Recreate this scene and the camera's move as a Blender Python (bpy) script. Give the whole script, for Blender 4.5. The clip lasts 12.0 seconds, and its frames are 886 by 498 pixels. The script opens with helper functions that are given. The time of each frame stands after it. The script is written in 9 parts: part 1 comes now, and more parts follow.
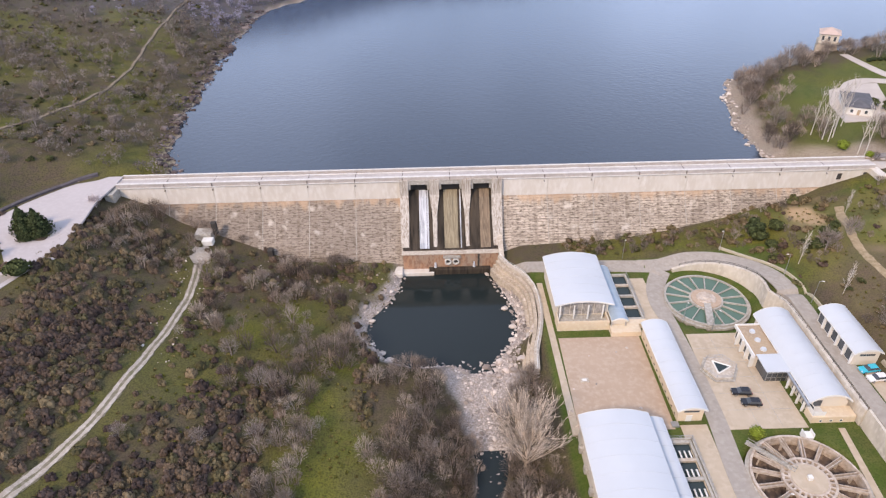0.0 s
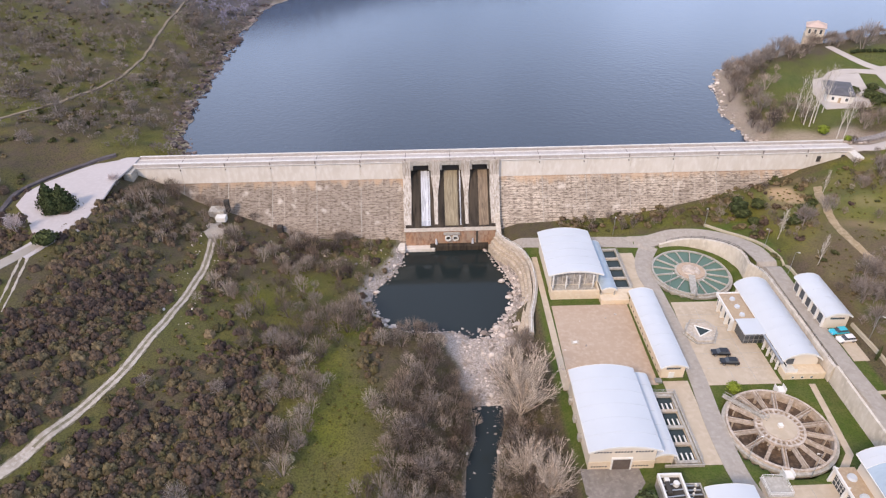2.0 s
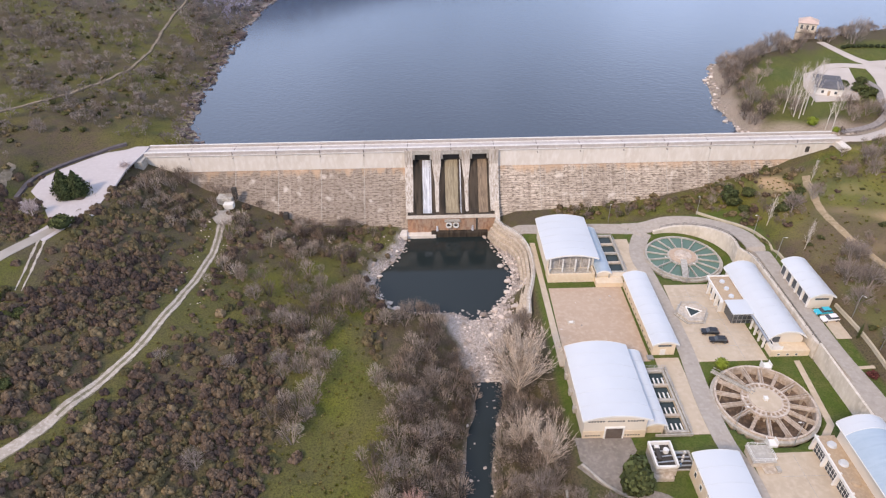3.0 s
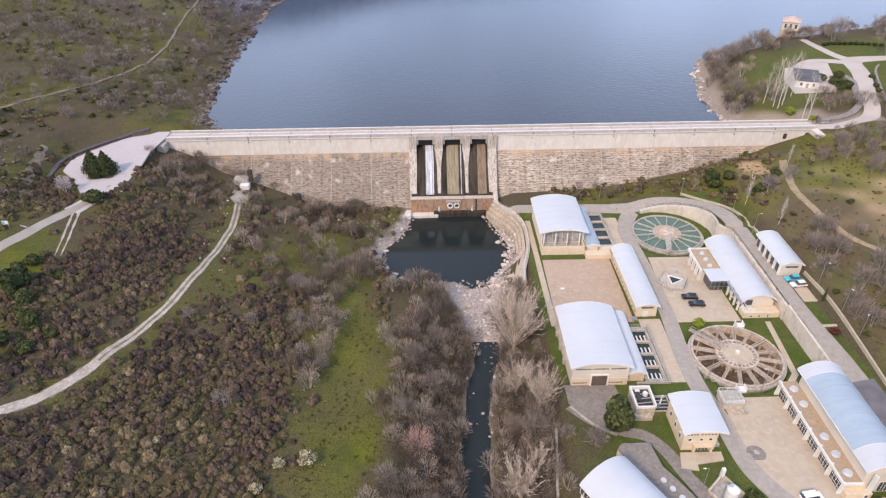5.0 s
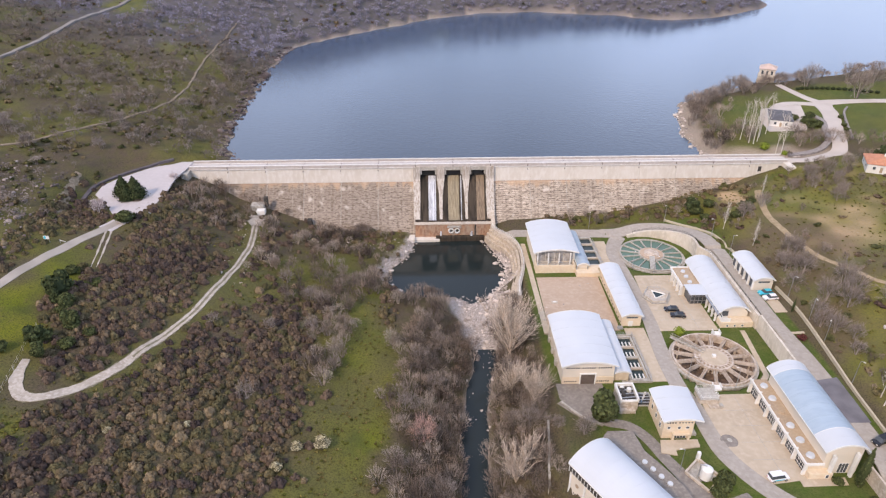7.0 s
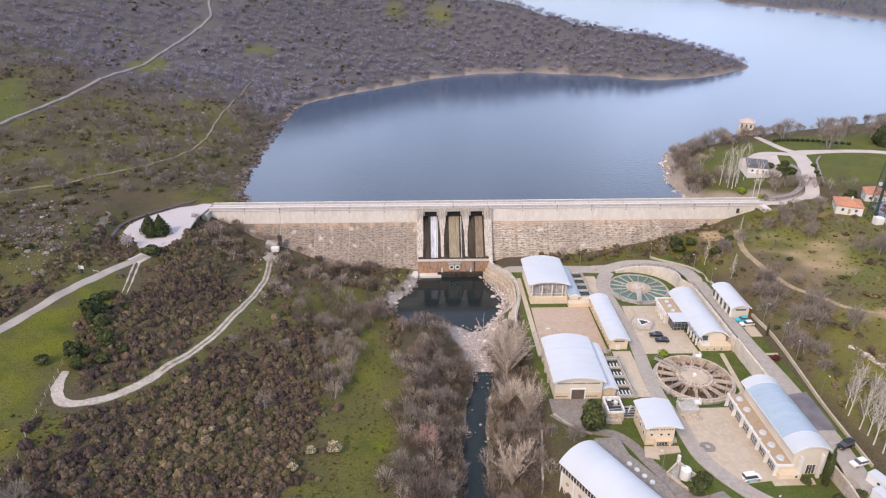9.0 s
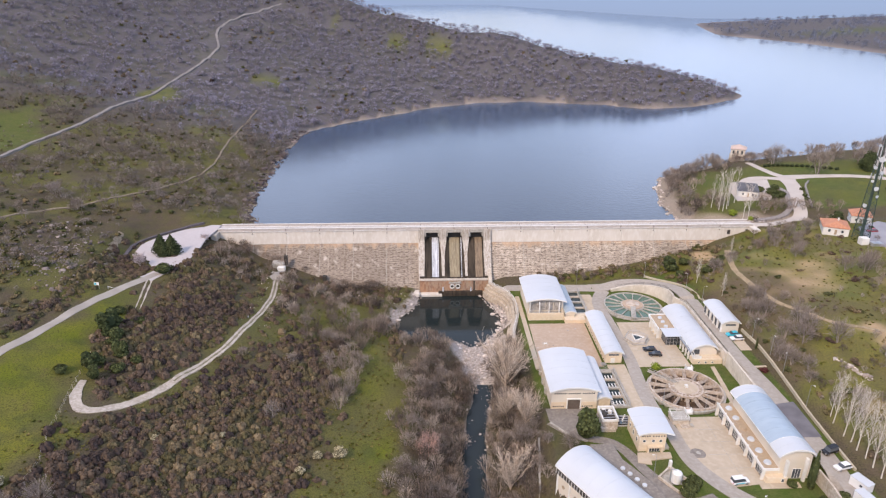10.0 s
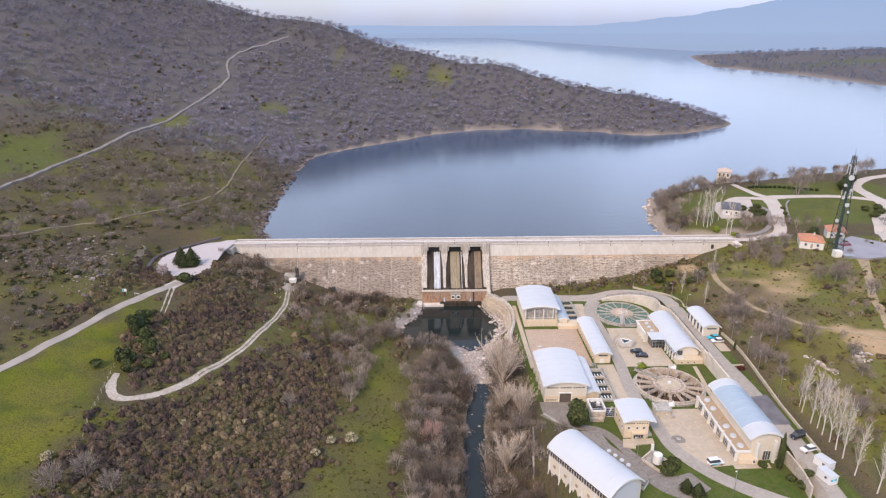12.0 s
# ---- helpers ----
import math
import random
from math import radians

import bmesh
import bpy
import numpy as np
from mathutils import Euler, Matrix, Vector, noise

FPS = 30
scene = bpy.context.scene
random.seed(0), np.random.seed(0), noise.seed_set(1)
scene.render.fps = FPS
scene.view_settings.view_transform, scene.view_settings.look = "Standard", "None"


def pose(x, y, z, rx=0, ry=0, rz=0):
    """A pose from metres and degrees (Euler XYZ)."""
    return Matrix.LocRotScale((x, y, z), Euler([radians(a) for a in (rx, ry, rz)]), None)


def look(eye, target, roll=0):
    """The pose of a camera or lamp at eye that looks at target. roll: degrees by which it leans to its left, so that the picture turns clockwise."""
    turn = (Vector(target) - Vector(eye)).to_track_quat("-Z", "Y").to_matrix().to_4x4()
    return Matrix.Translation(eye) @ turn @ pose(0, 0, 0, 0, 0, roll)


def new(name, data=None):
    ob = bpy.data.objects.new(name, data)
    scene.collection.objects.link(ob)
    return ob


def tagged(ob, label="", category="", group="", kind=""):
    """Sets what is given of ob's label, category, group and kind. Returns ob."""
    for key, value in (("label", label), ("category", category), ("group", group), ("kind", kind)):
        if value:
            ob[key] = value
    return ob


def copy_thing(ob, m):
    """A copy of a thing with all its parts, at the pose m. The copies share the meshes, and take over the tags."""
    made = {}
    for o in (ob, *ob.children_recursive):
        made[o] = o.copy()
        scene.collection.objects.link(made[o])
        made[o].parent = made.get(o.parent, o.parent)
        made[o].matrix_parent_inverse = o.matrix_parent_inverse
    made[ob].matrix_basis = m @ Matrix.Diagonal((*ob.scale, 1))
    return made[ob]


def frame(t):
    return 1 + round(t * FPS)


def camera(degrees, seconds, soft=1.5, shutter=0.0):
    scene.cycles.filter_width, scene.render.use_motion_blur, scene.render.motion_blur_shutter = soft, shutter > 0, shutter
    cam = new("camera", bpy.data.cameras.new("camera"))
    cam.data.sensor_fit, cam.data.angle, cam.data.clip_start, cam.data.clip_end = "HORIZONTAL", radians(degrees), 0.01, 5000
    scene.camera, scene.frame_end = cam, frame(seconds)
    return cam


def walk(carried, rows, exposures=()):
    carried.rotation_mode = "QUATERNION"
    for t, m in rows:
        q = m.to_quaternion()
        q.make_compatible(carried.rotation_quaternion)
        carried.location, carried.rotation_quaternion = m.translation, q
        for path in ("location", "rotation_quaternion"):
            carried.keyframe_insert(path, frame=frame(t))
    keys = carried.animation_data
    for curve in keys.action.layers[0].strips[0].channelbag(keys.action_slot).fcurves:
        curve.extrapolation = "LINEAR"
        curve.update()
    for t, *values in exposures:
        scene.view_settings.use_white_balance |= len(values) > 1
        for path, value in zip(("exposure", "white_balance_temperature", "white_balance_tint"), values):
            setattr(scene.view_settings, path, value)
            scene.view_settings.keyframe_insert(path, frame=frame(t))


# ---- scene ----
cam = camera(69.7, 12.0, soft=1.25)
PATH = [
    (0, (-5.446, -172.865, 111.782), (-5.433, -171.218, 110.648), -1.3),
    (0.5, (-5.642, -175.654, 111.902), (-5.628, -174.008, 110.767), -1.3),
    (1, (-5.991, -178.75, 112.23), (-5.975, -177.105, 111.093), -1.2),
    (1.5, (-6.111, -182.156, 112.171), (-6.094, -180.51, 111.034), -1.1),
    (2, (-6.152, -185.924, 112.172), (-6.136, -184.278, 111.036), -1.1),
    (2.5, (-6.711, -189.65, 112.42), (-6.692, -188.006, 111.282), -1.0),
    (3, (-7.098, -193.64, 112.754), (-7.077, -191.997, 111.614), -0.9),
    (5, (-8.192, -211.233, 113.545), (-8.169, -209.58, 112.418), -0.7),
    (5.5, (-8.534, -215.702, 113.858), (-8.509, -214.04, 112.746), -0.6),
    (6, (-8.842, -220.604, 114.101), (-8.817, -218.925, 113.016), -0.6),
    (6.5, (-9.165, -225.143, 114.432), (-9.137, -223.44, 113.384), -0.5),
    (7, (-9.705, -230.206, 114.65), (-9.674, -228.475, 113.65), -0.3),
    (9, (-10.692, -249.488, 115.258), (-10.658, -247.673, 114.418), -0.2),
    (9.5, (-10.816, -254.004, 115.379), (-10.782, -252.172, 114.577), -0.2),
    (10, (-11.079, -259.149, 115.425), (-11.045, -257.298, 114.668), -0.2),
    (10.5, (-11.315, -263.694, 115.58), (-11.281, -261.828, 114.862), -0.2),
    (11, (-11.653, -268.885, 115.467), (-11.617, -267.003, 114.791), -0.2),
    (11.5, (-11.865, -273.456, 115.399), (-11.83, -271.572, 114.729), -0.2),
    (12, (-12.094, -278.592, 115.418), (-12.059, -276.708, 114.747), -0.2),
]
walk(cam, [(t, look(eye, target, roll)) for t, eye, target, roll in PATH], exposures=[(0, 0.06, 7350, 20), (12, 0.06, 7350, 20)])

# ---- world, sun, exposure ----
SUN_EL, SUN_AZ = radians(42), radians(215)
world = bpy.data.worlds.new("sky")
scene.world = world
world.use_nodes = True
wn, wl = world.node_tree.nodes, world.node_tree.links
sky = wn.new("ShaderNodeTexSky")
sky.sky_type, sky.sun_disc = "NISHITA", False
sky.sun_elevation, sky.sun_rotation = SUN_EL, SUN_AZ
sky.air_density, sky.dust_density, sky.ozone_density = 1.0, 1.0, 1.0
# thin high cloud: a pale veil, whitest low down, with soft billows
tc = wn.new("ShaderNodeTexCoord")
sep = wn.new("ShaderNodeSeparateXYZ")
wl.new(tc.outputs["Generated"], sep.inputs[0])
ramp = wn.new("ShaderNodeValToRGB")
ramp.color_ramp.elements[0].position, ramp.color_ramp.elements[0].color = 0.0, (0.25, 0.345, 0.56, 1)
ramp.color_ramp.elements[1].position, ramp.color_ramp.elements[1].color = 0.6, (0.42, 0.56, 0.82, 1)
mid_stop = ramp.color_ramp.elements.new(0.12)
mid_stop.color = (0.57, 0.77, 1.12, 1)
mid_stop = ramp.color_ramp.elements.new(0.26)
mid_stop.color = (0.63, 0.86, 1.26, 1)
mid_stop = ramp.color_ramp.elements.new(0.42)
mid_stop.color = (0.46, 0.63, 0.95, 1)
wl.new(sep.outputs[2], ramp.inputs[0])
veil = wn.new("ShaderNodeVectorMath")
veil.operation = "SCALE"
veil.inputs["Scale"].default_value = 16.0
wl.new(ramp.outputs[0], veil.inputs[0])
cloud = wn.new("ShaderNodeTexNoise")
cloud.inputs["Scale"].default_value, cloud.inputs["Detail"].default_value = 2.2, 5.0
wl.new(tc.outputs["Generated"], cloud.inputs["Vector"])
cover = wn.new("ShaderNodeMapRange")
cover.inputs[1].default_value, cover.inputs[2].default_value, cover.inputs[3].default_value, cover.inputs[4].default_value = 0.34, 0.66, 0.42, 1.0
wl.new(cloud.outputs[0], cover.inputs[0])
over = wn.new("ShaderNodeMix")
over.data_type = "RGBA"
wl.new(cover.outputs[0], over.inputs[0])
wl.new(sky.outputs[0], over.inputs[6])
wl.new(veil.outputs[0], over.inputs[7])
wl.new(over.outputs[2], wn["Background"].inputs[0])
wn["Background"].inputs[1].default_value = 0.12
sun_data = bpy.data.lights.new("sun", "SUN")
sun_data.energy, sun_data.angle, sun_data.color = 2.7, radians(10), (1.0, 0.86, 0.68)
sun = new("sun", sun_data)
sun.matrix_world = look((0, 0, 300), (-math.sin(SUN_AZ) * 100, -math.cos(SUN_AZ) * 100, 300 - 100 * math.tan(SUN_EL)))


# ---- materials ----
def material(name, color, rough=0.8, metal=0.0, color2=None, scale=1.0, bump=0.0, color3=None, scale3=None, stretch=(1, 1, 1), random_tint=0.0, spec=None, detail=6.0):
    """A surface with two scales of mottling and a fine relief, in metres of the world."""
    m = bpy.data.materials.new(name)
    m.use_nodes = True
    n, l = m.node_tree.nodes, m.node_tree.links
    b = n["Principled BSDF"]
    b.inputs["Roughness"].default_value, b.inputs["Metallic"].default_value = rough, metal
    if spec is not None:
        b.inputs["Specular IOR Level"].default_value = spec
    geo = n.new("ShaderNodeNewGeometry")
    mp = n.new("ShaderNodeMapping")
    mp.inputs["Scale"].default_value = stretch
    l.new(geo.outputs["Position"], mp.inputs[0])
    out = n.new("ShaderNodeRGB")
    out.outputs[0].default_value = (*color, 1)
    sock = out.outputs[0]

    def blend(sock, c, sc, lo, hi, amount=1.0):
        t = n.new("ShaderNodeTexNoise")
        t.inputs["Scale"].default_value, t.inputs["Detail"].default_value = sc, detail
        l.new(mp.outputs[0], t.inputs["Vector"])
        r = n.new("ShaderNodeMapRange")
        r.inputs[1].default_value, r.inputs[2].default_value, r.inputs[4].default_value = lo, hi, amount
        l.new(t.outputs[0], r.inputs[0])
        x = n.new("ShaderNodeMix")
        x.data_type = "RGBA"
        l.new(r.outputs[0], x.inputs[0])
        l.new(sock, x.inputs[6])
        x.inputs[7].default_value = (*c, 1)
        return x.outputs[2], t
    tex = None
    if color2:
        sock, tex = blend(sock, color2, 0.7 / scale, 0.35, 0.65)
    if color3:
        sock, tex = blend(sock, color3, 0.7 / (scale3 or scale * 0.15), 0.45, 0.7)
    if random_tint:
        oi = n.new("ShaderNodeObjectInfo")
        hs = n.new("ShaderNodeHueSaturation")
        mr = n.new("ShaderNodeMapRange")
        mr.inputs[3].default_value, mr.inputs[4].default_value = 1 - random_tint, 1 + random_tint
        l.new(oi.outputs["Random"], mr.inputs[0])
        l.new(mr.outputs[0], hs.inputs["Value"])
        l.new(sock, hs.inputs["Color"])
        sock = hs.outputs[0]
    l.new(sock, b.inputs["Base Color"])
    if bump:
        t = n.new("ShaderNodeTexNoise")
        t.inputs["Scale"].default_value, t.inputs["Detail"].default_value = 6.0 / scale, 6.0
        l.new(mp.outputs[0], t.inputs["Vector"])
        bp = n.new("ShaderNodeBump")
        bp.inputs["Strength"].default_value, bp.inputs["Distance"].default_value = 0.6, bump
        l.new(t.outputs[0], bp.inputs["Height"])
        l.new(bp.outputs[0], b.inputs["Normal"])
    return m


M_ROOF = material("white_metal_roof", (0.55, 0.578, 0.605), 0.45, 0.0, (0.51, 0.538, 0.565), 9, 0.0, spec=0.4)
M_ROOF_BLUE = material("blue_grey_roof", (0.35, 0.435, 0.505), 0.45, 0.1, (0.38, 0.465, 0.53), 3, 0, (0.33, 0.415, 0.485), 0.8, stretch=(0.3, 2.0, 1))
M_WALL = material("sand_plaster", (0.7, 0.565, 0.405), 0.85, 0, (0.6, 0.485, 0.35), 4, 0.01, (0.69, 0.59, 0.45), 0.6)
M_WALL2 = material("pale_plaster", (0.7, 0.62, 0.51), 0.85, 0, (0.6, 0.55, 0.47), 4, 0.01)
M_TRIM = material("white_painted_concrete", (0.76, 0.75, 0.72), 0.7, 0, (0.65, 0.64, 0.6), 2)
M_CONC = material("grey_concrete", (0.4, 0.375, 0.33), 0.85, 0, (0.3, 0.28, 0.245), 3, 0.02, (0.5, 0.47, 0.42), 0.5)
M_CONC_WARM = material("weathered_warm_concrete", (0.52, 0.45, 0.37), 0.88, 0, (0.4, 0.33, 0.26), 2.5, 0.02, (0.6, 0.54, 0.46), 0.5)
M_PAVE = material("pale_concrete_paving", (0.5, 0.41, 0.305), 0.9, 0, (0.44, 0.355, 0.26), 3, 0.01, (0.53, 0.44, 0.335), 0.9)
M_YARD = material("brown_sand_yard", (0.455, 0.34, 0.25), 0.95, 0, (0.42, 0.31, 0.225), 9, 0.02, (0.49, 0.38, 0.29), 0.7)
M_ASPHALT = material("worn_grey_asphalt", (0.372, 0.33, 0.285), 0.9, 0, (0.32, 0.283, 0.242), 1.5, 0.01, (0.405, 0.362, 0.315), 0.6)
M_GLASS = material("dark_window_glass", (0.05, 0.06, 0.07), 0.1, 0.0, (0.09, 0.1, 0.11), 3)
M_WALL_PALE = material("pale_stained_retaining_concrete", (0.64, 0.575, 0.485), 0.88, 0, (0.5, 0.44, 0.36), 3, 0.02, (0.69, 0.63, 0.55), 0.6, stretch=(1, 1, 0.5))
M_DARK = material("dark_recess", (0.05, 0.045, 0.04), 0.9)


# ---- mesh helpers ----
def part(name, bm, mat, parent=None, label=""):
    me = bpy.data.meshes.new(name)
    bm.to_mesh(me)
    bm.free()
    for m in (mat if isinstance(mat, (list, tuple)) else [mat]):
        me.materials.append(m)
    ob = new(name, me)
    adopt(ob, parent)
    if label:
        ob["label"] = label
    return ob


def adopt(ob, parent):
    if parent is not None:
        ob.parent = parent
        if parent.data is None:
            ob.matrix_parent_inverse = parent.matrix_basis.inverted()


def shared(name, mesh, parent, m):
    """One more object on a mesh that others use too."""
    ob = new(name, mesh)
    adopt(ob, parent)
    ob.matrix_basis = m
    return ob


def mesh_np(name, verts, faces, mat, parent=None, smooth=False):
    me = bpy.data.meshes.new(name)
    verts = np.asarray(verts, np.float32)
    faces = np.asarray(faces, np.int32)
    k = faces.shape[1]
    me.vertices.add(len(verts))
    me.vertices.foreach_set("co", verts.ravel())
    me.loops.add(faces.size)
    me.loops.foreach_set("vertex_index", faces.ravel())
    me.polygons.add(len(faces))
    me.polygons.foreach_set("loop_start", np.arange(0, faces.size, k, dtype=np.int32))
    me.polygons.foreach_set("use_smooth", np.full(len(faces), smooth))
    me.update(calc_edges=True)
    for m in (mat if isinstance(mat, (list, tuple)) else [mat]):
        me.materials.append(m)
    ob = new(name, me)
    adopt(ob, parent)
    return ob


def thing(name, label, category, group="", at=(0, 0, 0), kind=""):
    ob = new(name)
    ob.location = at
    ob.empty_display_size = 0.2
    return tagged(ob, label, category, group, kind)


def box(bm, x0, x1, y0, y1, z0, z1, bevel=0.0, mat=0):
    g = bmesh.ops.create_cube(bm, size=1.0, matrix=Matrix.Translation(((x0 + x1) / 2, (y0 + y1) / 2, (z0 + z1) / 2)) @ Matrix.Diagonal((x1 - x0, y1 - y0, z1 - z0, 1)))
    fs = {f for v in g["verts"] for f in v.link_faces}
    for f in fs:
        f.material_index = mat
    if bevel:
        es = list({e for v in g["verts"] for e in v.link_edges})
        bmesh.ops.bevel(bm, geom=es, offset=bevel, segments=1, affect="EDGES")
    return bm


def boxes(*rows, bevel=0.0):
    bm = bmesh.new()
    for r in rows:
        box(bm, *r, bevel=bevel)
    return bm


def cyl(bm, x, y, z0, z1, r0, r1=None, n=12, mat=0):
    r1 = r0 if r1 is None else r1
    a = [2 * math.pi * i / n for i in range(n)]
    lo = [bm.verts.new((x + r0 * math.cos(t), y + r0 * math.sin(t), z0)) for t in a]
    hi = [bm.verts.new((x + r1 * math.cos(t), y + r1 * math.sin(t), z1)) for t in a]
    fs = [bm.faces.new((lo[i], lo[(i + 1) % n], hi[(i + 1) % n], hi[i])) for i in range(n)]
    fs += [bm.faces.new(hi), bm.faces.new(lo[::-1])]
    for f in fs:
        f.material_index = mat
    return bm


def rod(bm, a, b, r, n=5, r1=None):
    a, b = Vector(a), Vector(b)
    q = (b - a).to_track_quat("Z", "Y").to_matrix()
    r1 = r if r1 is None else r1
    ring = [q @ Vector((math.cos(2 * math.pi * i / n), math.sin(2 * math.pi * i / n), 0)) for i in range(n)]
    lo, hi = [bm.verts.new(a + v * r) for v in ring], [bm.verts.new(b + v * r1) for v in ring]
    for i in range(n):
        bm.faces.new((lo[i], lo[(i + 1) % n], hi[(i + 1) % n], hi[i]))
    bm.faces.new(hi)
    bm.faces.new(lo[::-1])
    return bm


def extrude_profile(pts, a, b, axis):
    """A closed 2D outline swept from a to b along x ('x': outline in y, z) or along y ('y': outline in x, z)."""
    bm = bmesh.new()
    mk = (lambda p, s: (s, p[0], p[1])) if axis == "x" else (lambda p, s: (p[0], s, p[1]))
    lo, hi = [bm.verts.new(mk(p, a)) for p in pts], [bm.verts.new(mk(p, b)) for p in pts]
    k = len(pts)
    for i in range(k):
        bm.faces.new((lo[i], lo[(i + 1) % k], hi[(i + 1) % k], hi[i]))
    bm.faces.new(lo[::-1])
    bm.faces.new(hi)
    bmesh.ops.recalc_face_normals(bm, faces=bm.faces)
    return bm


def slab(pts, z0, z1):
    bm = bmesh.new()
    lo, hi = [bm.verts.new((x, y, z0)) for x, y in pts], [bm.verts.new((x, y, z1)) for x, y in pts]
    k = len(pts)
    for i in range(k):
        bm.faces.new((lo[i], lo[(i + 1) % k], hi[(i + 1) % k], hi[i]))
    bm.faces.new(lo[::-1])
    bm.faces.new(hi)
    bmesh.ops.recalc_face_normals(bm, faces=bm.faces)
    return bm


# ---- the lie of the land ----
SHORE_WEST = [(-85, 5), (-93, 19), (-99, 36), (-102, 65), (-103, 92), (-105, 127), (-106, 169), (-106, 203), (-96, 227), (-70, 255), (-43, 281), (-8, 316), (28, 338), (81, 346),
              (117, 331), (145, 327), (174, 303), (217, 308), (246, 326), (288, 358), (302, 385), (290, 425), (215, 510), (110, 640), (0, 820), (-120, 1050), (-400, 1500), (-1500, 2600), (-6000, 4000), (-6000, -3000), (-85, -3000)]
SHORE_EAST = [(101, 5), (101, 20), (102, 40), (106, 55), (114, 80), (130, 92), (150, 104), (170, 116), (200, 124), (240, 140), (320, 160), (600, 190), (6000, 400), (6000, 5)]
SHORE_CAPE = [(788, 1772), (670, 1372), (634, 1205), (674, 1112), (699, 1001), (709, 870), (720, 735), (900, 560), (6000, 800), (6000, 3000), (1400, 2100)]
POOL = [(-16, -15), (-17.6, -24), (-21, -31), (-25, -37), (-25.8, -44), (-22, -49), (-19, -53), (-12, -55.5), (-3, -55), (6, -58.5), (11.5, -50), (14.8, -44), (15.7, -36), (13.5, -28), (10.6, -20), (9, -14)]
STREAM = [(5, -58), (4.5, -66), (4, -75), (5.2, -85), (3.4, -95), (1, -105), (0.2, -116), (-0.2, -134), (-1, -165), (-4, -320), (-40, -900)]
U_WEST = [-30, 0, 15, 30, 48, 62, 81, 95, 112, 130, 154, 224, 400, 1200, 6000]
Z_WEST = [1.0, 1.0, 1.5, 3.0, 5.5, 8.5, 12.5, 16.5, 19.0, 23.0, 28.0, 40.0, 68.0, 160.0, 300.0]
X_FOOT = [-110, -103, -85, -65, -50, -16, 12, 20, 50, 65, 85, 110, 125, 132]
Z_FOOT = [18.5, 16.0, 8.0, 2.5, -2.0, -3.0, -1.5, 0.4, 1.4, 3.0, 6.0, 11.0, 16.0, 19.0]
PLAZA = (-117, -20)
CLAR_A, CLAR_B = (66.4, -40.3), (65.6, -97.6)


def sstep(a, b, v):
    t = np.clip((v - a) / (b - a), 0, 1)
    return t * t * (3 - 2 * t)


def line_dist(x, y, pts, closed=False):
    d = np.full(np.shape(x), 1e9)
    for i in range(len(pts) - (0 if closed else 1)):
        (ax, ay), (bx, by) = pts[i], pts[(i + 1) % len(pts)]
        ux, uy = bx - ax, by - ay
        t = np.clip(((x - ax) * ux + (y - ay) * uy) / (ux * ux + uy * uy), 0, 1)
        d = np.minimum(d, np.hypot(x - ax - t * ux, y - ay - t * uy))
    return d


def within(x, y, pts):
    r = np.zeros(np.shape(x), bool)
    for i in range(len(pts)):
        (ax, ay), (bx, by) = pts[i], pts[(i + 1) % len(pts)]
        if ay != by:
            r ^= ((ay > y) != (by > y)) & (x < (bx - ax) * (y - ay) / (by - ay) + ax)
    return r


def depth_in(x, y, pts):
    """Metres inside an outline, negative outside it."""
    return np.where(within(x, y, pts), 1, -1) * line_dist(x, y, pts, True)


def wavy(x, y, s):
    return np.sin(x / s + 1.3 * np.sin(y / s * 0.7 + 1)) * np.sin(y / s * 1.1 + 0.9 * np.sin(x / s * 0.6))


def plant_level(y):
    return 1.0 + 0.022 * np.clip(-y - 45, -20, 160)


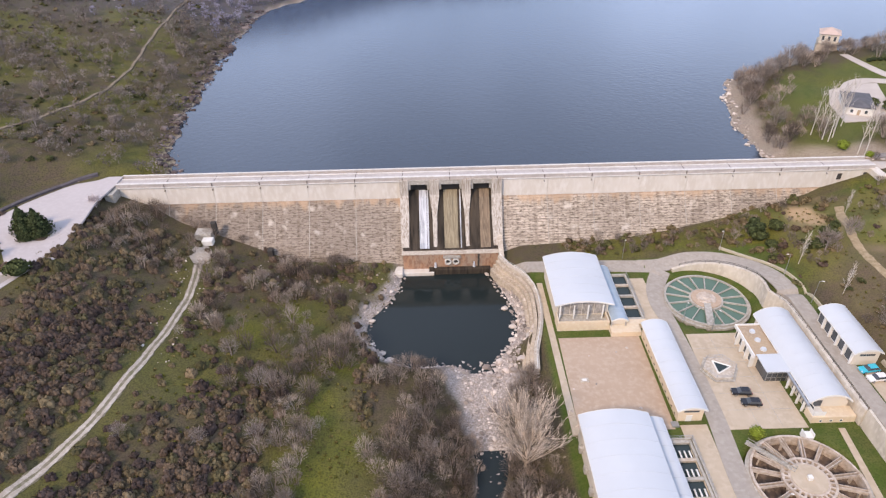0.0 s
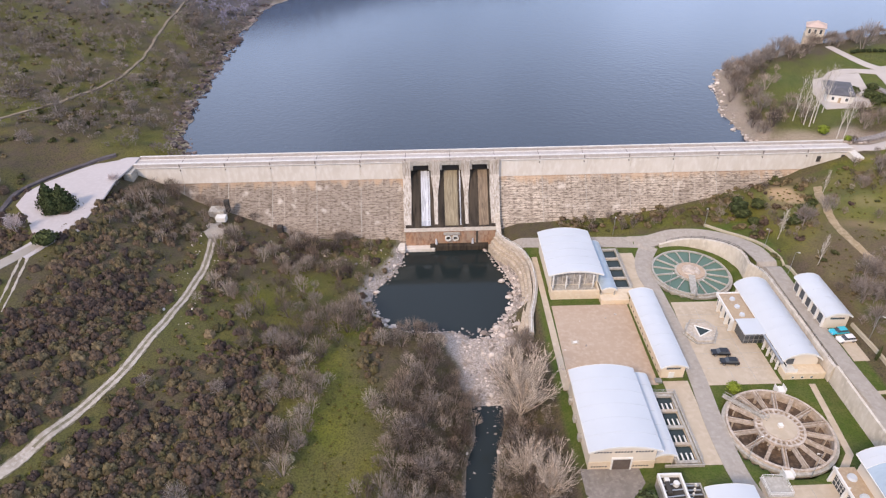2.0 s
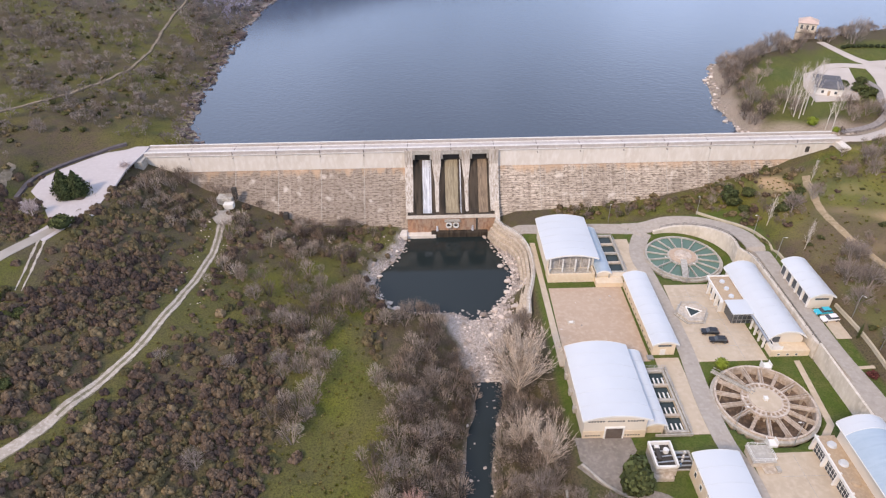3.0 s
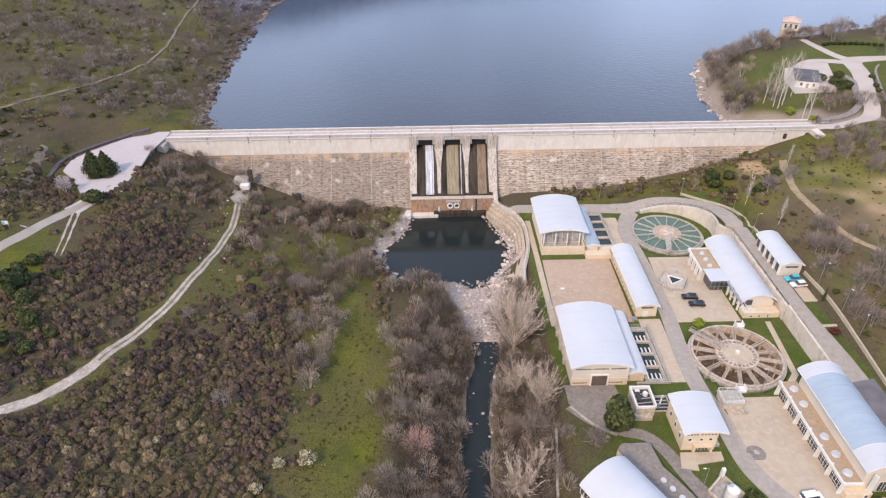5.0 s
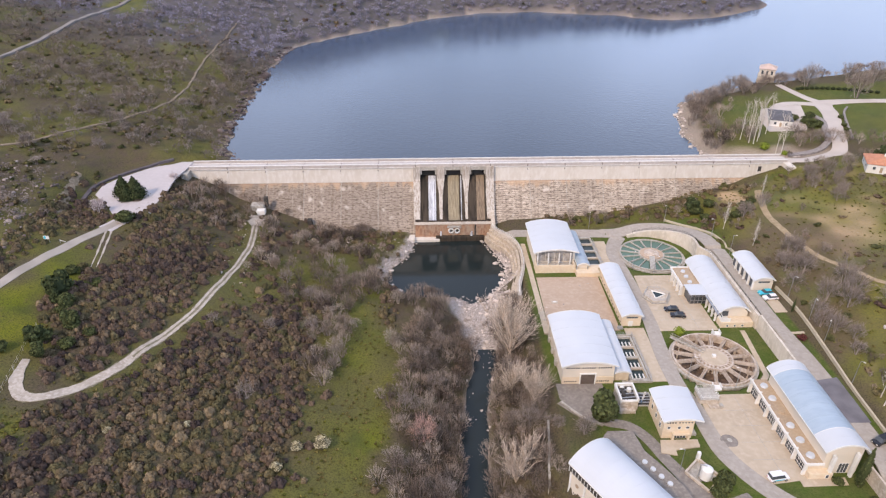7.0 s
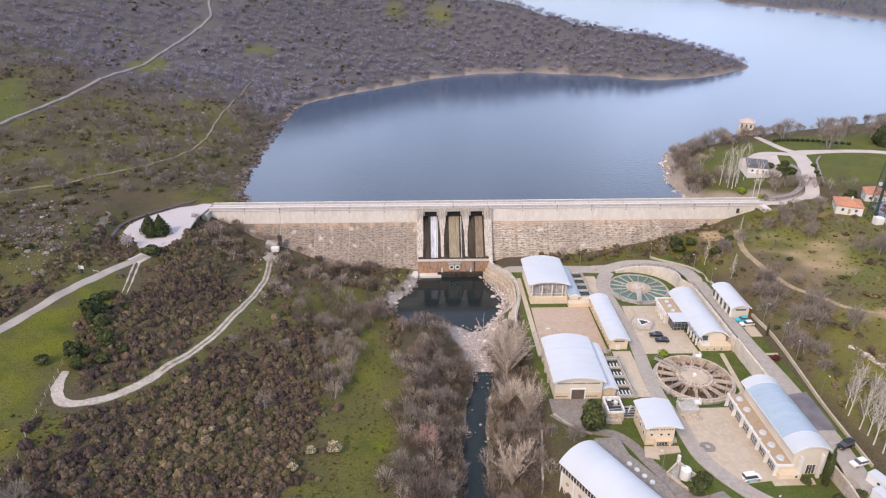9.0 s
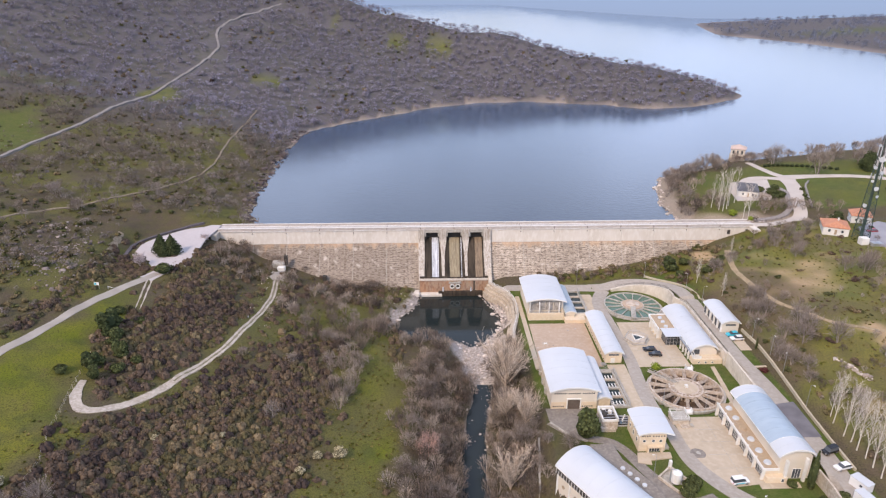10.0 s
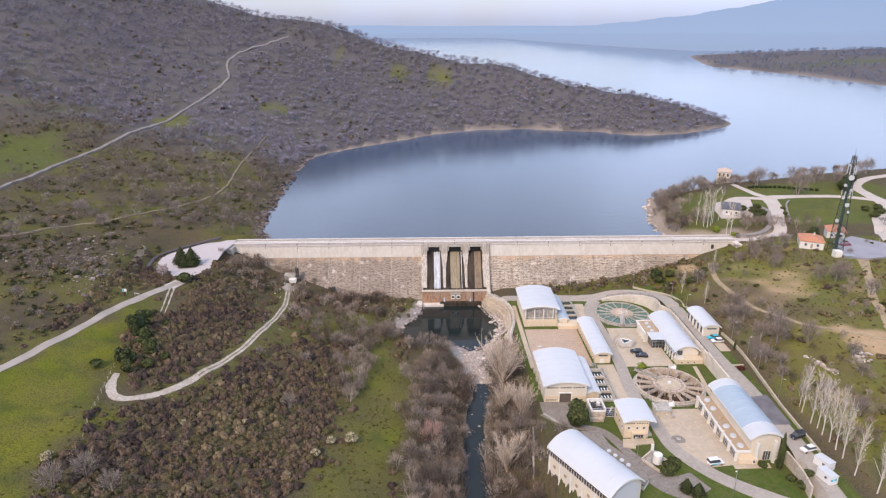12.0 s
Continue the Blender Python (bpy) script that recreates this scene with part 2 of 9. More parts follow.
def height(x, y, lag=0.0):
    """Ground level; lag shifts the steps of the works outwards, to lie under the roads."""
    x, y = np.asarray(x, float), np.asarray(y, float)
    u = -x
    low = np.interp(u, U_WEST, Z_WEST) - 5.5 * sstep(-85, -25, y) * (1 - sstep(78, 104, u))
    low = low + 0.5 * wavy(x, y, 9) * sstep(-10, 30, u) + 0.25 * wavy(x, y, 3.7) * sstep(0, 30, u)
    e = np.hypot((x - PLAZA[0]) / 17, (y - PLAZA[1]) / 27)
    low = low + (19.4 - low) * (1 - sstep(0.85, 1.35, e))
    # works terrace, the ramp round the north basin, the upper road
    lev = plant_level(y)
    ang = np.degrees(np.arctan2(y - CLAR_A[1], x - CLAR_A[0]))
    r = np.hypot(x - CLAR_A[0], y - CLAR_A[1])
    ramp = 1.0 + 5.2 * np.clip((112 - ang) / 100, 0, 1)
    lev = np.where((y > CLAR_A[1] - 3) & (ang > -12) & (ang < 125), lev + (ramp - lev) * sstep(14.4 + lag, 15.2 + lag, r), lev)
    lev = lev + (6.2 - lev) * sstep(83.3 + lag, 84.3 + lag, x) * sstep(-38, -46, y)
    # tanks sunk into the terrace
    for (cx, cy) in (CLAR_A, CLAR_B):
        lev = lev - 5.0 * (1 - sstep(10.6, 11.8, np.hypot(x - cx, y - cy)))
    for x0, x1, y0, y1 in ((42.4, 47.2, -48.6, -29.4), (41.0, 46.0, -105.4, -87.2)):
        lev = lev - 3.0 * ((x > x0) & (x < x1) & (y > y0) & (y < y1))
    hill = 6.2 + (13.5 - 7.0 * sstep(-90, -140, y)) * (1 - np.exp(-np.clip(x - 92.5, 0, 900) / 17)) + 0.02 * np.clip(x - 130, 0, 800)
    hill = hill + 0.7 * wavy(x, y, 11) * sstep(94, 104, x)
    lev = np.where(x > 92.5, hill, lev)
    low = np.where(x > 14, low + (lev - low) * sstep(14, 21, x), low)
    # the bank falls away outside the turned hall
    out = (x - 28.75) * 0.866 + (y + 144.9) * 0.5
    low = low + (np.minimum(low, -5.2) - low) * (1 - sstep(-7.0, -5.5, out)) * sstep(-131, -137, y) * sstep(3, 9, x)
    # foot of the dam
    foot = np.interp(x, X_FOOT, Z_FOOT)
    low = low + (foot - low) * sstep(-27, -14, y) * (1 - sstep(132, 150, x)) * sstep(-118, -104, x)
    # pool and stream
    sd = -depth_in(x, y, POOL)
    low = np.where(y < -8, np.minimum(low, np.maximum(-7.2, -6.0 + 0.95 * sd)), low)
    ds = line_dist(x, y, STREAM)
    low = np.where(y < -50, np.minimum(low, np.maximum(np.interp(y, [-86, -80, -60, -56], [-7.0, -4.9, -4.7, -7.0]), -6.0 + 0.5 * (ds - 2.6 - 0.8 * wavy(x, y, 5)))), low)
    # above the dam
    dw = depth_in(x, y, SHORE_WEST) + 2.2 * wavy(x, y, 6) + 1.2 * wavy(x, y, 2.3)
    # the slope eases above the first rise on the near side
    dw = np.where(dw > 45, 45 + (dw - 45) * (1 - 0.45 * (1 - sstep(110, 200, y))), dw)
    k = 0.34 + 0.16 * sstep(200, 350, y)
    west = 17 + np.sign(dw) * k * np.abs(dw) ** 0.9 + 0.1 * np.clip(dw - 150, 0, 900) + 2.0 * wavy(x, y, 40) * sstep(20, 120, dw)
    west = west + 9.5 * np.exp(-(line_dist(x, y, [(-130, 545), (-50, 522), (20, 500), (80, 475)]) / 60) ** 2)
    de = depth_in(x, y, SHORE_EAST) + 1.5 * wavy(x, y, 5)
    east = 17 + np.where(de > 0, np.minimum(0.3 * de, 3.2 + 0.01 * de), 0.5 * de)
    dc = depth_in(x, y, SHORE_CAPE)
    cape = 17 + np.minimum(0.06 * dc, 18)
    up = np.maximum(np.maximum(west, east), cape)
    up = np.maximum(up, 6.0)
    return low + (up - low) * sstep(0, 14, y)


# ---- ground, one sheet to the horizon ----
def spaced(dense, lo, hi, step, ends):
    a = list(np.arange(lo, hi + step / 2, step))
    out = [a[-1]]
    g = step
    while out[-1] < ends[1]:
        g *= 1.09
        out.append(out[-1] + g)
    neg = [a[0]]
    g = step
    while neg[-1] > ends[0]:
        g *= 1.09
        neg.append(neg[-1] - g)
    return np.array(neg[:0:-1] + a + out[1:])


def ground_material():
    m = bpy.data.materials.new("grass_earth_and_gravel")
    m.use_nodes = True
    n, l = m.node_tree.nodes, m.node_tree.links
    b = n["Principled BSDF"]
    b.inputs["Roughness"].default_value = 0.95
    b.inputs["Specular IOR Level"].default_value = 0.15
    geo = n.new("ShaderNodeNewGeometry")

    def nz(scale, detail=8.0, rough=0.6):
        t = n.new("ShaderNodeTexNoise")
        t.inputs["Scale"].default_value, t.inputs["Detail"].default_value, t.inputs["Roughness"].default_value = scale, detail, rough
        l.new(geo.outputs["Position"], t.inputs["Vector"])
        return t.outputs[0]

    def rng(sock, lo, hi, a=0.0, z=1.0):
        r = n.new("ShaderNodeMapRange")
        r.inputs[1].default_value, r.inputs[2].default_value, r.inputs[3].default_value, r.inputs[4].default_value = lo, hi, a, z
        l.new(sock, r.inputs[0])
        return r.outputs[0]

    def mixc(f, a, c):
        x = n.new("ShaderNodeMix")
        x.data_type = "RGBA"
        l.new(f, x.inputs[0])
        for i, s in ((6, a), (7, c)):
            if isinstance(s, tuple):
                x.inputs[i].default_value = (*s, 1)
            else:
                l.new(s, x.inputs[i])
        return x.outputs[2]

    def attr(name):
        a = n.new("ShaderNodeAttribute")
        a.attribute_name = name
        return a.outputs["Fac"]

    def mul(a, c):
        x = n.new("ShaderNodeMath")
        x.operation = "MULTIPLY"
        l.new(a, x.inputs[0])
        l.new(c, x.inputs[1])
        return x.outputs[0]
    big, mid, fine = nz(0.05), nz(0.35), nz(2.6, 10)
    heath = mixc(rng(mid, 0.38, 0.62), (0.115, 0.087, 0.062), (0.115, 0.1, 0.048))
    heath = mixc(rng(fine, 0.42, 0.68), heath, (0.05, 0.042, 0.026))
    grass = mixc(rng(big, 0.4, 0.6), (0.13, 0.15, 0.014), (0.18, 0.178, 0.02))
    grass = mixc(rng(mid, 0.54, 0.74), grass, (0.16, 0.13, 0.04))
    grass = mixc(rng(nz(0.13), 0.5, 0.66), grass, (0.085, 0.105, 0.018))
    grass = mixc(rng(fine, 0.46, 0.66), grass, (0.062, 0.07, 0.014))
    # Leaf litter, turned towards lilac: distance haze mixed into its colour.
    hazed_litter = mixc(rng(mid, 0.4, 0.6), (0.12, 0.106, 0.12), (0.1, 0.096, 0.084))
    heath = mixc(attr("hazed_litter"), heath, hazed_litter)
    col = mixc(attr("grass"), heath, grass)
    lawn = mixc(rng(mid, 0.4, 0.65), (0.075, 0.112, 0.022), (0.125, 0.135, 0.042))
    lawn = mixc(rng(fine, 0.45, 0.7), lawn, (0.052, 0.08, 0.017))
    col = mixc(attr("lawn"), col, lawn)
    earth = mixc(rng(mid, 0.35, 0.65), (0.46, 0.3, 0.17), (0.33, 0.235, 0.13))
    earth = mixc(rng(fine, 0.4, 0.7), earth, (0.46, 0.35, 0.23))
    col = mixc(attr("earth"), col, earth)
    stone = mixc(rng(fine, 0.4, 0.62), (0.5, 0.44, 0.4), (0.26, 0.22, 0.19))
    col = mixc(attr("stone"), col, stone)
    l.new(col, b.inputs["Base Color"])
    bp = n.new("ShaderNodeBump")
    bp.inputs["Strength"].default_value, bp.inputs["Distance"].default_value = 0.8, 0.35
    l.new(nz(1.6, 12, 0.7), bp.inputs["Height"])
    l.new(bp.outputs[0], b.inputs["Normal"])
    return m


LOWER_PATH = [(-193.9, -40.1), (-187.9, -29.3), (-179.4, -20.7), (-173.8, -9.8), (-160.9, 3.6), (-153.7, 16.5), (-143.9, 32.6), (-136.8, 52.2), (-133.1, 73.8), (-134.2, 98.9), (-139.4, 135.5), (-143.8, 187.9), (-145.3, 237.7)]
HILL_ROAD = [(-220.5, -19.8), (-222.6, 3.8), (-227.4, 35.0), (-227.4, 63.9), (-232.3, 113.5), (-227.3, 155.7), (-223.1, 191.7), (-216.8, 254.3), (-208.0, 294.0), (-203.3, 329.6), (-203.2, 348.8), (-213.7, 382.5), (-213.5, 409.6), (-201.2, 443.8), (-174.4, 493.3)]
TRACK = [(-75.2, -19), (-74.6, -24), (-73.3, -33), (-72.8, -45), (-73.5, -66), (-76.4, -85), (-80.5, -96.6), (-84.2, -106), (-88, -114), (-92.1, -119.7), (-96.7, -123.2), (-100.5, -123.4), (-103, -121), (-104.6, -117), (-105.4, -112)]
M_GROUND = ground_material()
gx = spaced(True, -170, 150, 1.25, (-6000, 6000))
gy = spaced(True, -165, 130, 1.25, (-4000, 5200))
GX, GY = np.meshgrid(gx, gy)
GZ = height(GX, GY, 1.9)
nxg, nyg = len(gx), len(gy)
idx = np.arange(nxg * nyg).reshape(nyg, nxg)
quads = np.stack([idx[:-1, :-1], idx[:-1, 1:], idx[1:, 1:], idx[1:, :-1]], -1).reshape(-1, 4)
ground = mesh_np("ground", np.stack([GX, GY, GZ], -1).reshape(-1, 3), quads, M_GROUND, smooth=True)
tagged(ground, "olive grass, brown heath and bare earth over rolling hills", "ground", kind="structure")

MEADOW_WEST = [(-113, -62), (-110, -80), (-111, -95), (-108, -112), (-104.5, -128.4), (-101.5, -140), (-100, -147), (-101, -164), (-101, -200), (-165, -230), (-150, -180), (-136, -118), (-128, -87), (-120, -62)]
MEADOW_MID = [(-33, -42), (-27, -52), (-28, -66), (-21, -78), (-18, -112), (-22, -135), (-26, -170), (-50, -170), (-44, -146), (-40, -128), (-38, -105), (-36, -85), (-41, -62)]
MEADOW_FOOT = [(-66, -44), (-52, -31), (-34, -34), (-29, -46), (-33, -60), (-44, -66), (-57, -62)]
FOOT_EAST = [(34, -19), (60, -19.5), (76, -19), (84, -24), (90, -34), (97, -44), (112, -30), (112, -6), (85, -6), (60, -9), (34, -11)]
GLADE_NORTH = [(-286.3, 133.0), (-266.4, 150.5), (-245.0, 135.4), (-232.2, 101.8), (-236.4, 71.1), (-246.1, 44.9), (-283.3, 78.0)]
GLADE_LOW = [(-210.0, -24.0), (-175.4, -10.1), (-162.9, 18.2), (-147.0, 37.0), (-142.1, 18.4), (-161.0, 0.0), (-175.1, -17.9), (-190.0, -28.0)]
LAWN_EAST = [(108, 8), (128, 14), (150, 20), (260, 20), (260, 110), (190, 100), (130, 75), (112, 40)]
HILL_EAST = [(100, -30), (113, -8), (150, 3), (215, -2), (220, -160), (100, -160), (98, -90), (125, -75), (122, -50)]
EARTH_EAST = [(110, -39), (121.5, -35), (137.7, -41), (131, -57), (116, -66), (112.6, -56)]
BARE_EAST = [(120, -87), (128, -87), (140, -90), (162, -96), (150, -112), (130, -111), (126, -103), (122.5, -95)]
OCHRE_EAST = [(101, -4), (110, -8), (106, -22), (99, -15)]

DENSE_HEATH = ([(-93, -128), (-80, -117), (-60, -92), (-46, -84), (-41, -100), (-42, -125), (-48, -150), (-50, -168), (-92, -168), (-91, -142)], [(-106, -45), (-86, -40), (-78, -70), (-84, -100), (-102, -108)])
HILL_GLADES = [(-4, 461, 20), (-46, 458, 13), (-112, 466, 14), (-215, 230, 16), (-150, 300, 12)]


def glades(x, y):
    return np.clip(sum(np.exp(-(((x - a) / r) ** 2 + ((y - b) / (1.2 * r)) ** 2) ** 2) for a, b, r in HILL_GLADES) + 0.25 * wavy(x, y, 7), 0, 1) * (y > 200) * (x < 60)


def soft_zone(x, y, pts, edge):
    return sstep(-edge, edge, depth_in(x, y, pts) + edge * 0.8 * wavy(x, y, edge * 1.1 + 2) + 0.6 * edge * wavy(x + 40, y, edge * 0.4 + 1))


def zones(x, y, z):
    works = (x > 20.5) & (x < 92.5) & (y < -21) & (y > -175)
    grass = np.maximum.reduce([soft_zone(x, y, p, 6) for p in (MEADOW_WEST, HILL_EAST)] + [0.5 * soft_zone(x, y, GLADE_NORTH, 6)] + [0.75 * soft_zone(x, y, LAWN_EAST, 4)])
    grass = np.where(x > 95, grass * (0.86 + 0.25 * wavy(x, y, 8) + 0.15 * wavy(x, y, 2.6)), grass)
    grass = np.maximum(grass, soft_zone(x, y, MEADOW_MID, 6) * (0.7 + 0.3 * wavy(x, y, 6)))
    grass = np.maximum(grass, 0.65 * soft_zone(x, y, GLADE_LOW, 5))
    grass = np.maximum(grass, 0.7 * soft_zone(x, y, FOOT_EAST, 3))
    grass = np.maximum(grass, soft_zone(x, y, MEADOW_FOOT, 6) * (0.5 + 0.28 * wavy(x, y, 5)))
    grass = np.maximum(grass, 0.45 * (1 - sstep(3, 8, line_dist(x, y, TRACK[:9]) + 2.5 * wavy(x, y, 4))))
    grass = np.maximum(grass, 0.5 * sstep(0.2, 0.8, wavy(x, y, 17)) * (x < 0) * (1 - 0.75 * sstep(180, 260, y)))
    hillside = (x < -122) & (y < 150) & (x > -330) & (y > -130)
    grass = np.maximum(grass, 0.5 * sstep(0.0, 0.55, 0.8 * wavy(x, y, 14) + 0.3 * wavy(x, y + 5, 5)) * hillside)
    grass = np.maximum(grass, 0.8 * sstep(0.3, 0.8, glades(x, y)))
    for p in DENSE_HEATH:
        grass = grass * (1 - 0.8 * soft_zone(x, y, p, 3))
    grass = grass * (0.82 + 0.18 * wavy(x, y, 4.1))
    hazed_litter = sstep(120, 220, y)
    lawn = np.maximum(np.where(works, 1.0 - 0.75 * (y < -106) * (1 - sstep(24, 30, x)) + 0.25 * wavy(x, y, 3), 0.0), (0.5 + 0.3 * wavy(x, y, 9)) * soft_zone(x, y, LAWN_EAST, 4) * sstep(108, 140, x))
    lawn = np.maximum(lawn, 0.6 * soft_zone(x, y, GLADE_NORTH, 6))
    lawn = np.maximum(lawn, 0.6 * sstep(-0.2, 0.6, 0.7 * wavy(x + 20, y, 11) + 0.4 * wavy(x, y, 4)) * (x > 97) * (y < -4))
    lawn = np.maximum(lawn, 0.6 * np.exp(-(((x - 950) / 170) ** 2 + ((y - 1150) / 60) ** 2) ** 2))
    earth = np.maximum.reduce([(0.6 + 0.25 * wavy(x, y, 3)) * soft_zone(x, y, EARTH_EAST, 7), soft_zone(x, y, BARE_EAST, 4), soft_zone(x, y, OCHRE_EAST, 3)])
    earth = np.maximum(earth, 0.42 * sstep(0.15, 0.9, 0.5 * wavy(x, y, 9) + 0.5 * wavy(x + 9, y, 3.3)) * (x > 97) * (y < -4))
    earth = np.maximum(earth, 0.1 * sstep(93, 97, x) * (y < -8) * (y > -170))
    shore = (y > 12) & (y < 3000)
    earth = np.maximum(earth, np.where(shore, 1 - sstep(17.2, 18.2, z), 0) * (0.15 + 0.2 * sstep(205, 235, y) - 0.2 * sstep(420, 700, y)))
    bank = np.where((y > 4) & (x > 95) & (x < 160), sstep(-1, 1, depth_in(x, y, SHORE_EAST)) * (1 - sstep(5, 11, depth_in(x, y, SHORE_EAST) + 2 * wavy(x, y, 4))), 0)
    earth = np.maximum(earth, 0.4 * bank)
    sd = -depth_in(x, y, POOL)
    stone = np.where(y < -10, 1 - sstep(2.0, 5.0, sd + 1.5 * wavy(x, y, 2)), 0)
    ds = line_dist(x, y, STREAM)
    stone = np.maximum(stone, np.where((y < -55) & (y > -84), 1 - sstep(0.5, 4, ds - np.interp(y, [-84, -72, -62], [2.5, 3.5, 7]) + 2 * wavy(x, y, 3)), 0))
    stone = np.maximum(stone, np.where(y <= -84, 0.6 * (1 - sstep(2.5, 4.0, ds)), 0))
    stone = np.maximum(stone, np.where(shore, 1 - sstep(17.1, 17.7, z), 0) * 0.5)
    stone = np.maximum(stone, 0.45 * bank)
    return {"grass": grass, "lawn": lawn, "earth": earth, "stone": stone, "hazed_litter": hazed_litter}


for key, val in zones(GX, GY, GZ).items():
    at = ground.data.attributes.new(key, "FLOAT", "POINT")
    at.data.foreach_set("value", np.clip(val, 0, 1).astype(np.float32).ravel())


# ---- water ----
def water_material(name, deep, rough, ripple, size, ior=1.33, far_sheen=None):
    m = bpy.data.materials.new(name)
    m.use_nodes = True
    n, l = m.node_tree.nodes, m.node_tree.links
    b = n["Principled BSDF"]
    b.inputs["Base Color"].default_value = (*deep, 1)
    b.inputs["Roughness"].default_value, b.inputs["IOR"].default_value = rough, ior
    geo = n.new("ShaderNodeNewGeometry")
    # Base colour brightens away from the dam, painting in missing sky reflection.
    if far_sheen:
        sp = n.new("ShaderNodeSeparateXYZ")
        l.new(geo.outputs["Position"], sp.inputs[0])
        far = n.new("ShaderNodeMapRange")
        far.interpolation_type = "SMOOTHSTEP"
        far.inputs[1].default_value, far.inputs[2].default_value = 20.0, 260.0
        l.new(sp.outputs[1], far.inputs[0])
        sheen_mix = n.new("ShaderNodeMix")
        sheen_mix.data_type = "RGBA"
        sheen_mix.inputs[6].default_value, sheen_mix.inputs[7].default_value = (*deep, 1), (*far_sheen, 1)
        l.new(far.outputs[0], sheen_mix.inputs[0])
        l.new(sheen_mix.outputs[2], b.inputs["Base Color"])
    t = n.new("ShaderNodeTexNoise")
    t.inputs["Scale"].default_value, t.inputs["Detail"].default_value = 1 / size, 3.0
    l.new(geo.outputs["Position"], t.inputs["Vector"])
    bp = n.new("ShaderNodeBump")
    bp.inputs["Strength"].default_value, bp.inputs["Distance"].default_value = 1.0, ripple
    l.new(t.outputs[0], bp.inputs["Height"])
    l.new(bp.outputs[0], b.inputs["Normal"])
    return m


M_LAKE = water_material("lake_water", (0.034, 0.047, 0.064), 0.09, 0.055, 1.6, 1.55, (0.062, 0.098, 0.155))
M_POOL = water_material("river_water", (0.017, 0.024, 0.024), 0.07, 0.004, 1.0)
bm = bmesh.new()
bm.faces.new([bm.verts.new(p) for p in ((-6500, 3.0, 17), (6500, 3.0, 17), (6500, 5200, 17), (-6500, 5200, 17))])
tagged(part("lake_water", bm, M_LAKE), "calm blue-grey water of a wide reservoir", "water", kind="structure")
bm = bmesh.new()
bm.faces.new([bm.verts.new(p) for p in ((-32, -900, -5.6), (20, -900, -5.6), (20, -11, -5.6), (-32, -11, -5.6))])
tagged(part("river_water", bm, M_POOL), "dark still water of a plunge pool and stream", "water", kind="structure")


# ---- roads and paths laid on the ground ----
def smooth_line(pts, step=1.0):
    p = [np.array(q, float) for q in pts]
    p = [2 * p[0] - p[1]] + p + [2 * p[-1] - p[-2]]
    out = []
    for i in range(1, len(p) - 2):
        k = max(2, int(np.hypot(*(p[i + 1] - p[i])) / step))
        for j in range(k):
            t = j / k
            out.append(0.5 * (2 * p[i] + (p[i + 1] - p[i - 1]) * t + (2 * p[i - 1] - 5 * p[i] + 4 * p[i + 1] - p[i + 2]) * t * t + (3 * p[i] - p[i - 1] - 3 * p[i + 1] + p[i + 2]) * t ** 3))
    out.append(p[-2])
    return np.array(out)


def ribbon(name, pts, width, mat, label, lift=0.1, step=1.0, across=4, category="road", uneven=0.0, level=None, parent=None):
    c = smooth_line(pts, step)
    tg = np.gradient(c, axis=0)
    tg /= np.linalg.norm(tg, axis=1, keepdims=True)
    nr = np.stack([-tg[:, 1], tg[:, 0]], -1)
    w = np.asarray(width if np.ndim(width) else [width] * 2, float)
    wid = np.interp(np.linspace(0, 1, len(c)), np.linspace(0, 1, len(w)), w)
    k = np.linspace(-0.5, 0.5, across + 1)
    wob = 1 + uneven * np.sin(np.arange(len(c)) * 1.7) * np.sin(np.arange(len(c)) * 0.61)
    P = c[:, None, :] + nr[:, None, :] * (k[None, :, None] * (wid * wob)[:, None, None])
    z = (height(P[..., 0], P[..., 1]) if level is None else level(P[..., 0], P[..., 1])) + lift
    V = np.concatenate([P, z[..., None]], -1)
    nl, na = V.shape[:2]
    I = np.arange(nl * na).reshape(nl, na)
    Q = np.stack([I[:-1, :-1], I[1:, :-1], I[1:, 1:], I[:-1, 1:]], -1).reshape(-1, 4)
    lo = V.reshape(-1, 3) - np.array([0, 0, lift + 0.15])
    rim = []
    J = I + nl * na
    rim += [(I[i, 0], J[i, 0], J[i + 1, 0], I[i + 1, 0]) for i in range(nl - 1)]
    rim += [(I[i + 1, -1], J[i + 1, -1], J[i, -1], I[i, -1]) for i in range(nl - 1)]
    ob = mesh_np(name, np.concatenate([V.reshape(-1, 3), lo]), np.concatenate([Q, np.array(rim)]), mat, parent)
    if parent is None:
        tagged(ob, label, category, kind="structure")
    return ob


def patch(name, pts, mat, label, lift=0.06, level=None, category="pavement"):
    """A paved area with a low edge, following a gentle slope."""
    bm = bmesh.new()
    lv = level or (lambda x, y: plant_level(y))
    hi = [bm.verts.new((x, y, float(lv(x, y)) + lift)) for x, y in pts]
    lo = [bm.verts.new((x, y, float(lv(x, y)) - 0.3)) for x, y in pts]
    k = len(pts)
    bm.faces.new(hi)
    for i in range(k):
        bm.faces.new((lo[i], lo[(i + 1) % k], hi[(i + 1) % k], hi[i]))
    bmesh.ops.recalc_face_normals(bm, faces=bm.faces)
    return tagged(part(name, bm, mat), label, category, kind="structure")


# ---- the dam ----
def face_y(z):
    return -0.85 * max(0.0, 12.6 - z) - 0.02


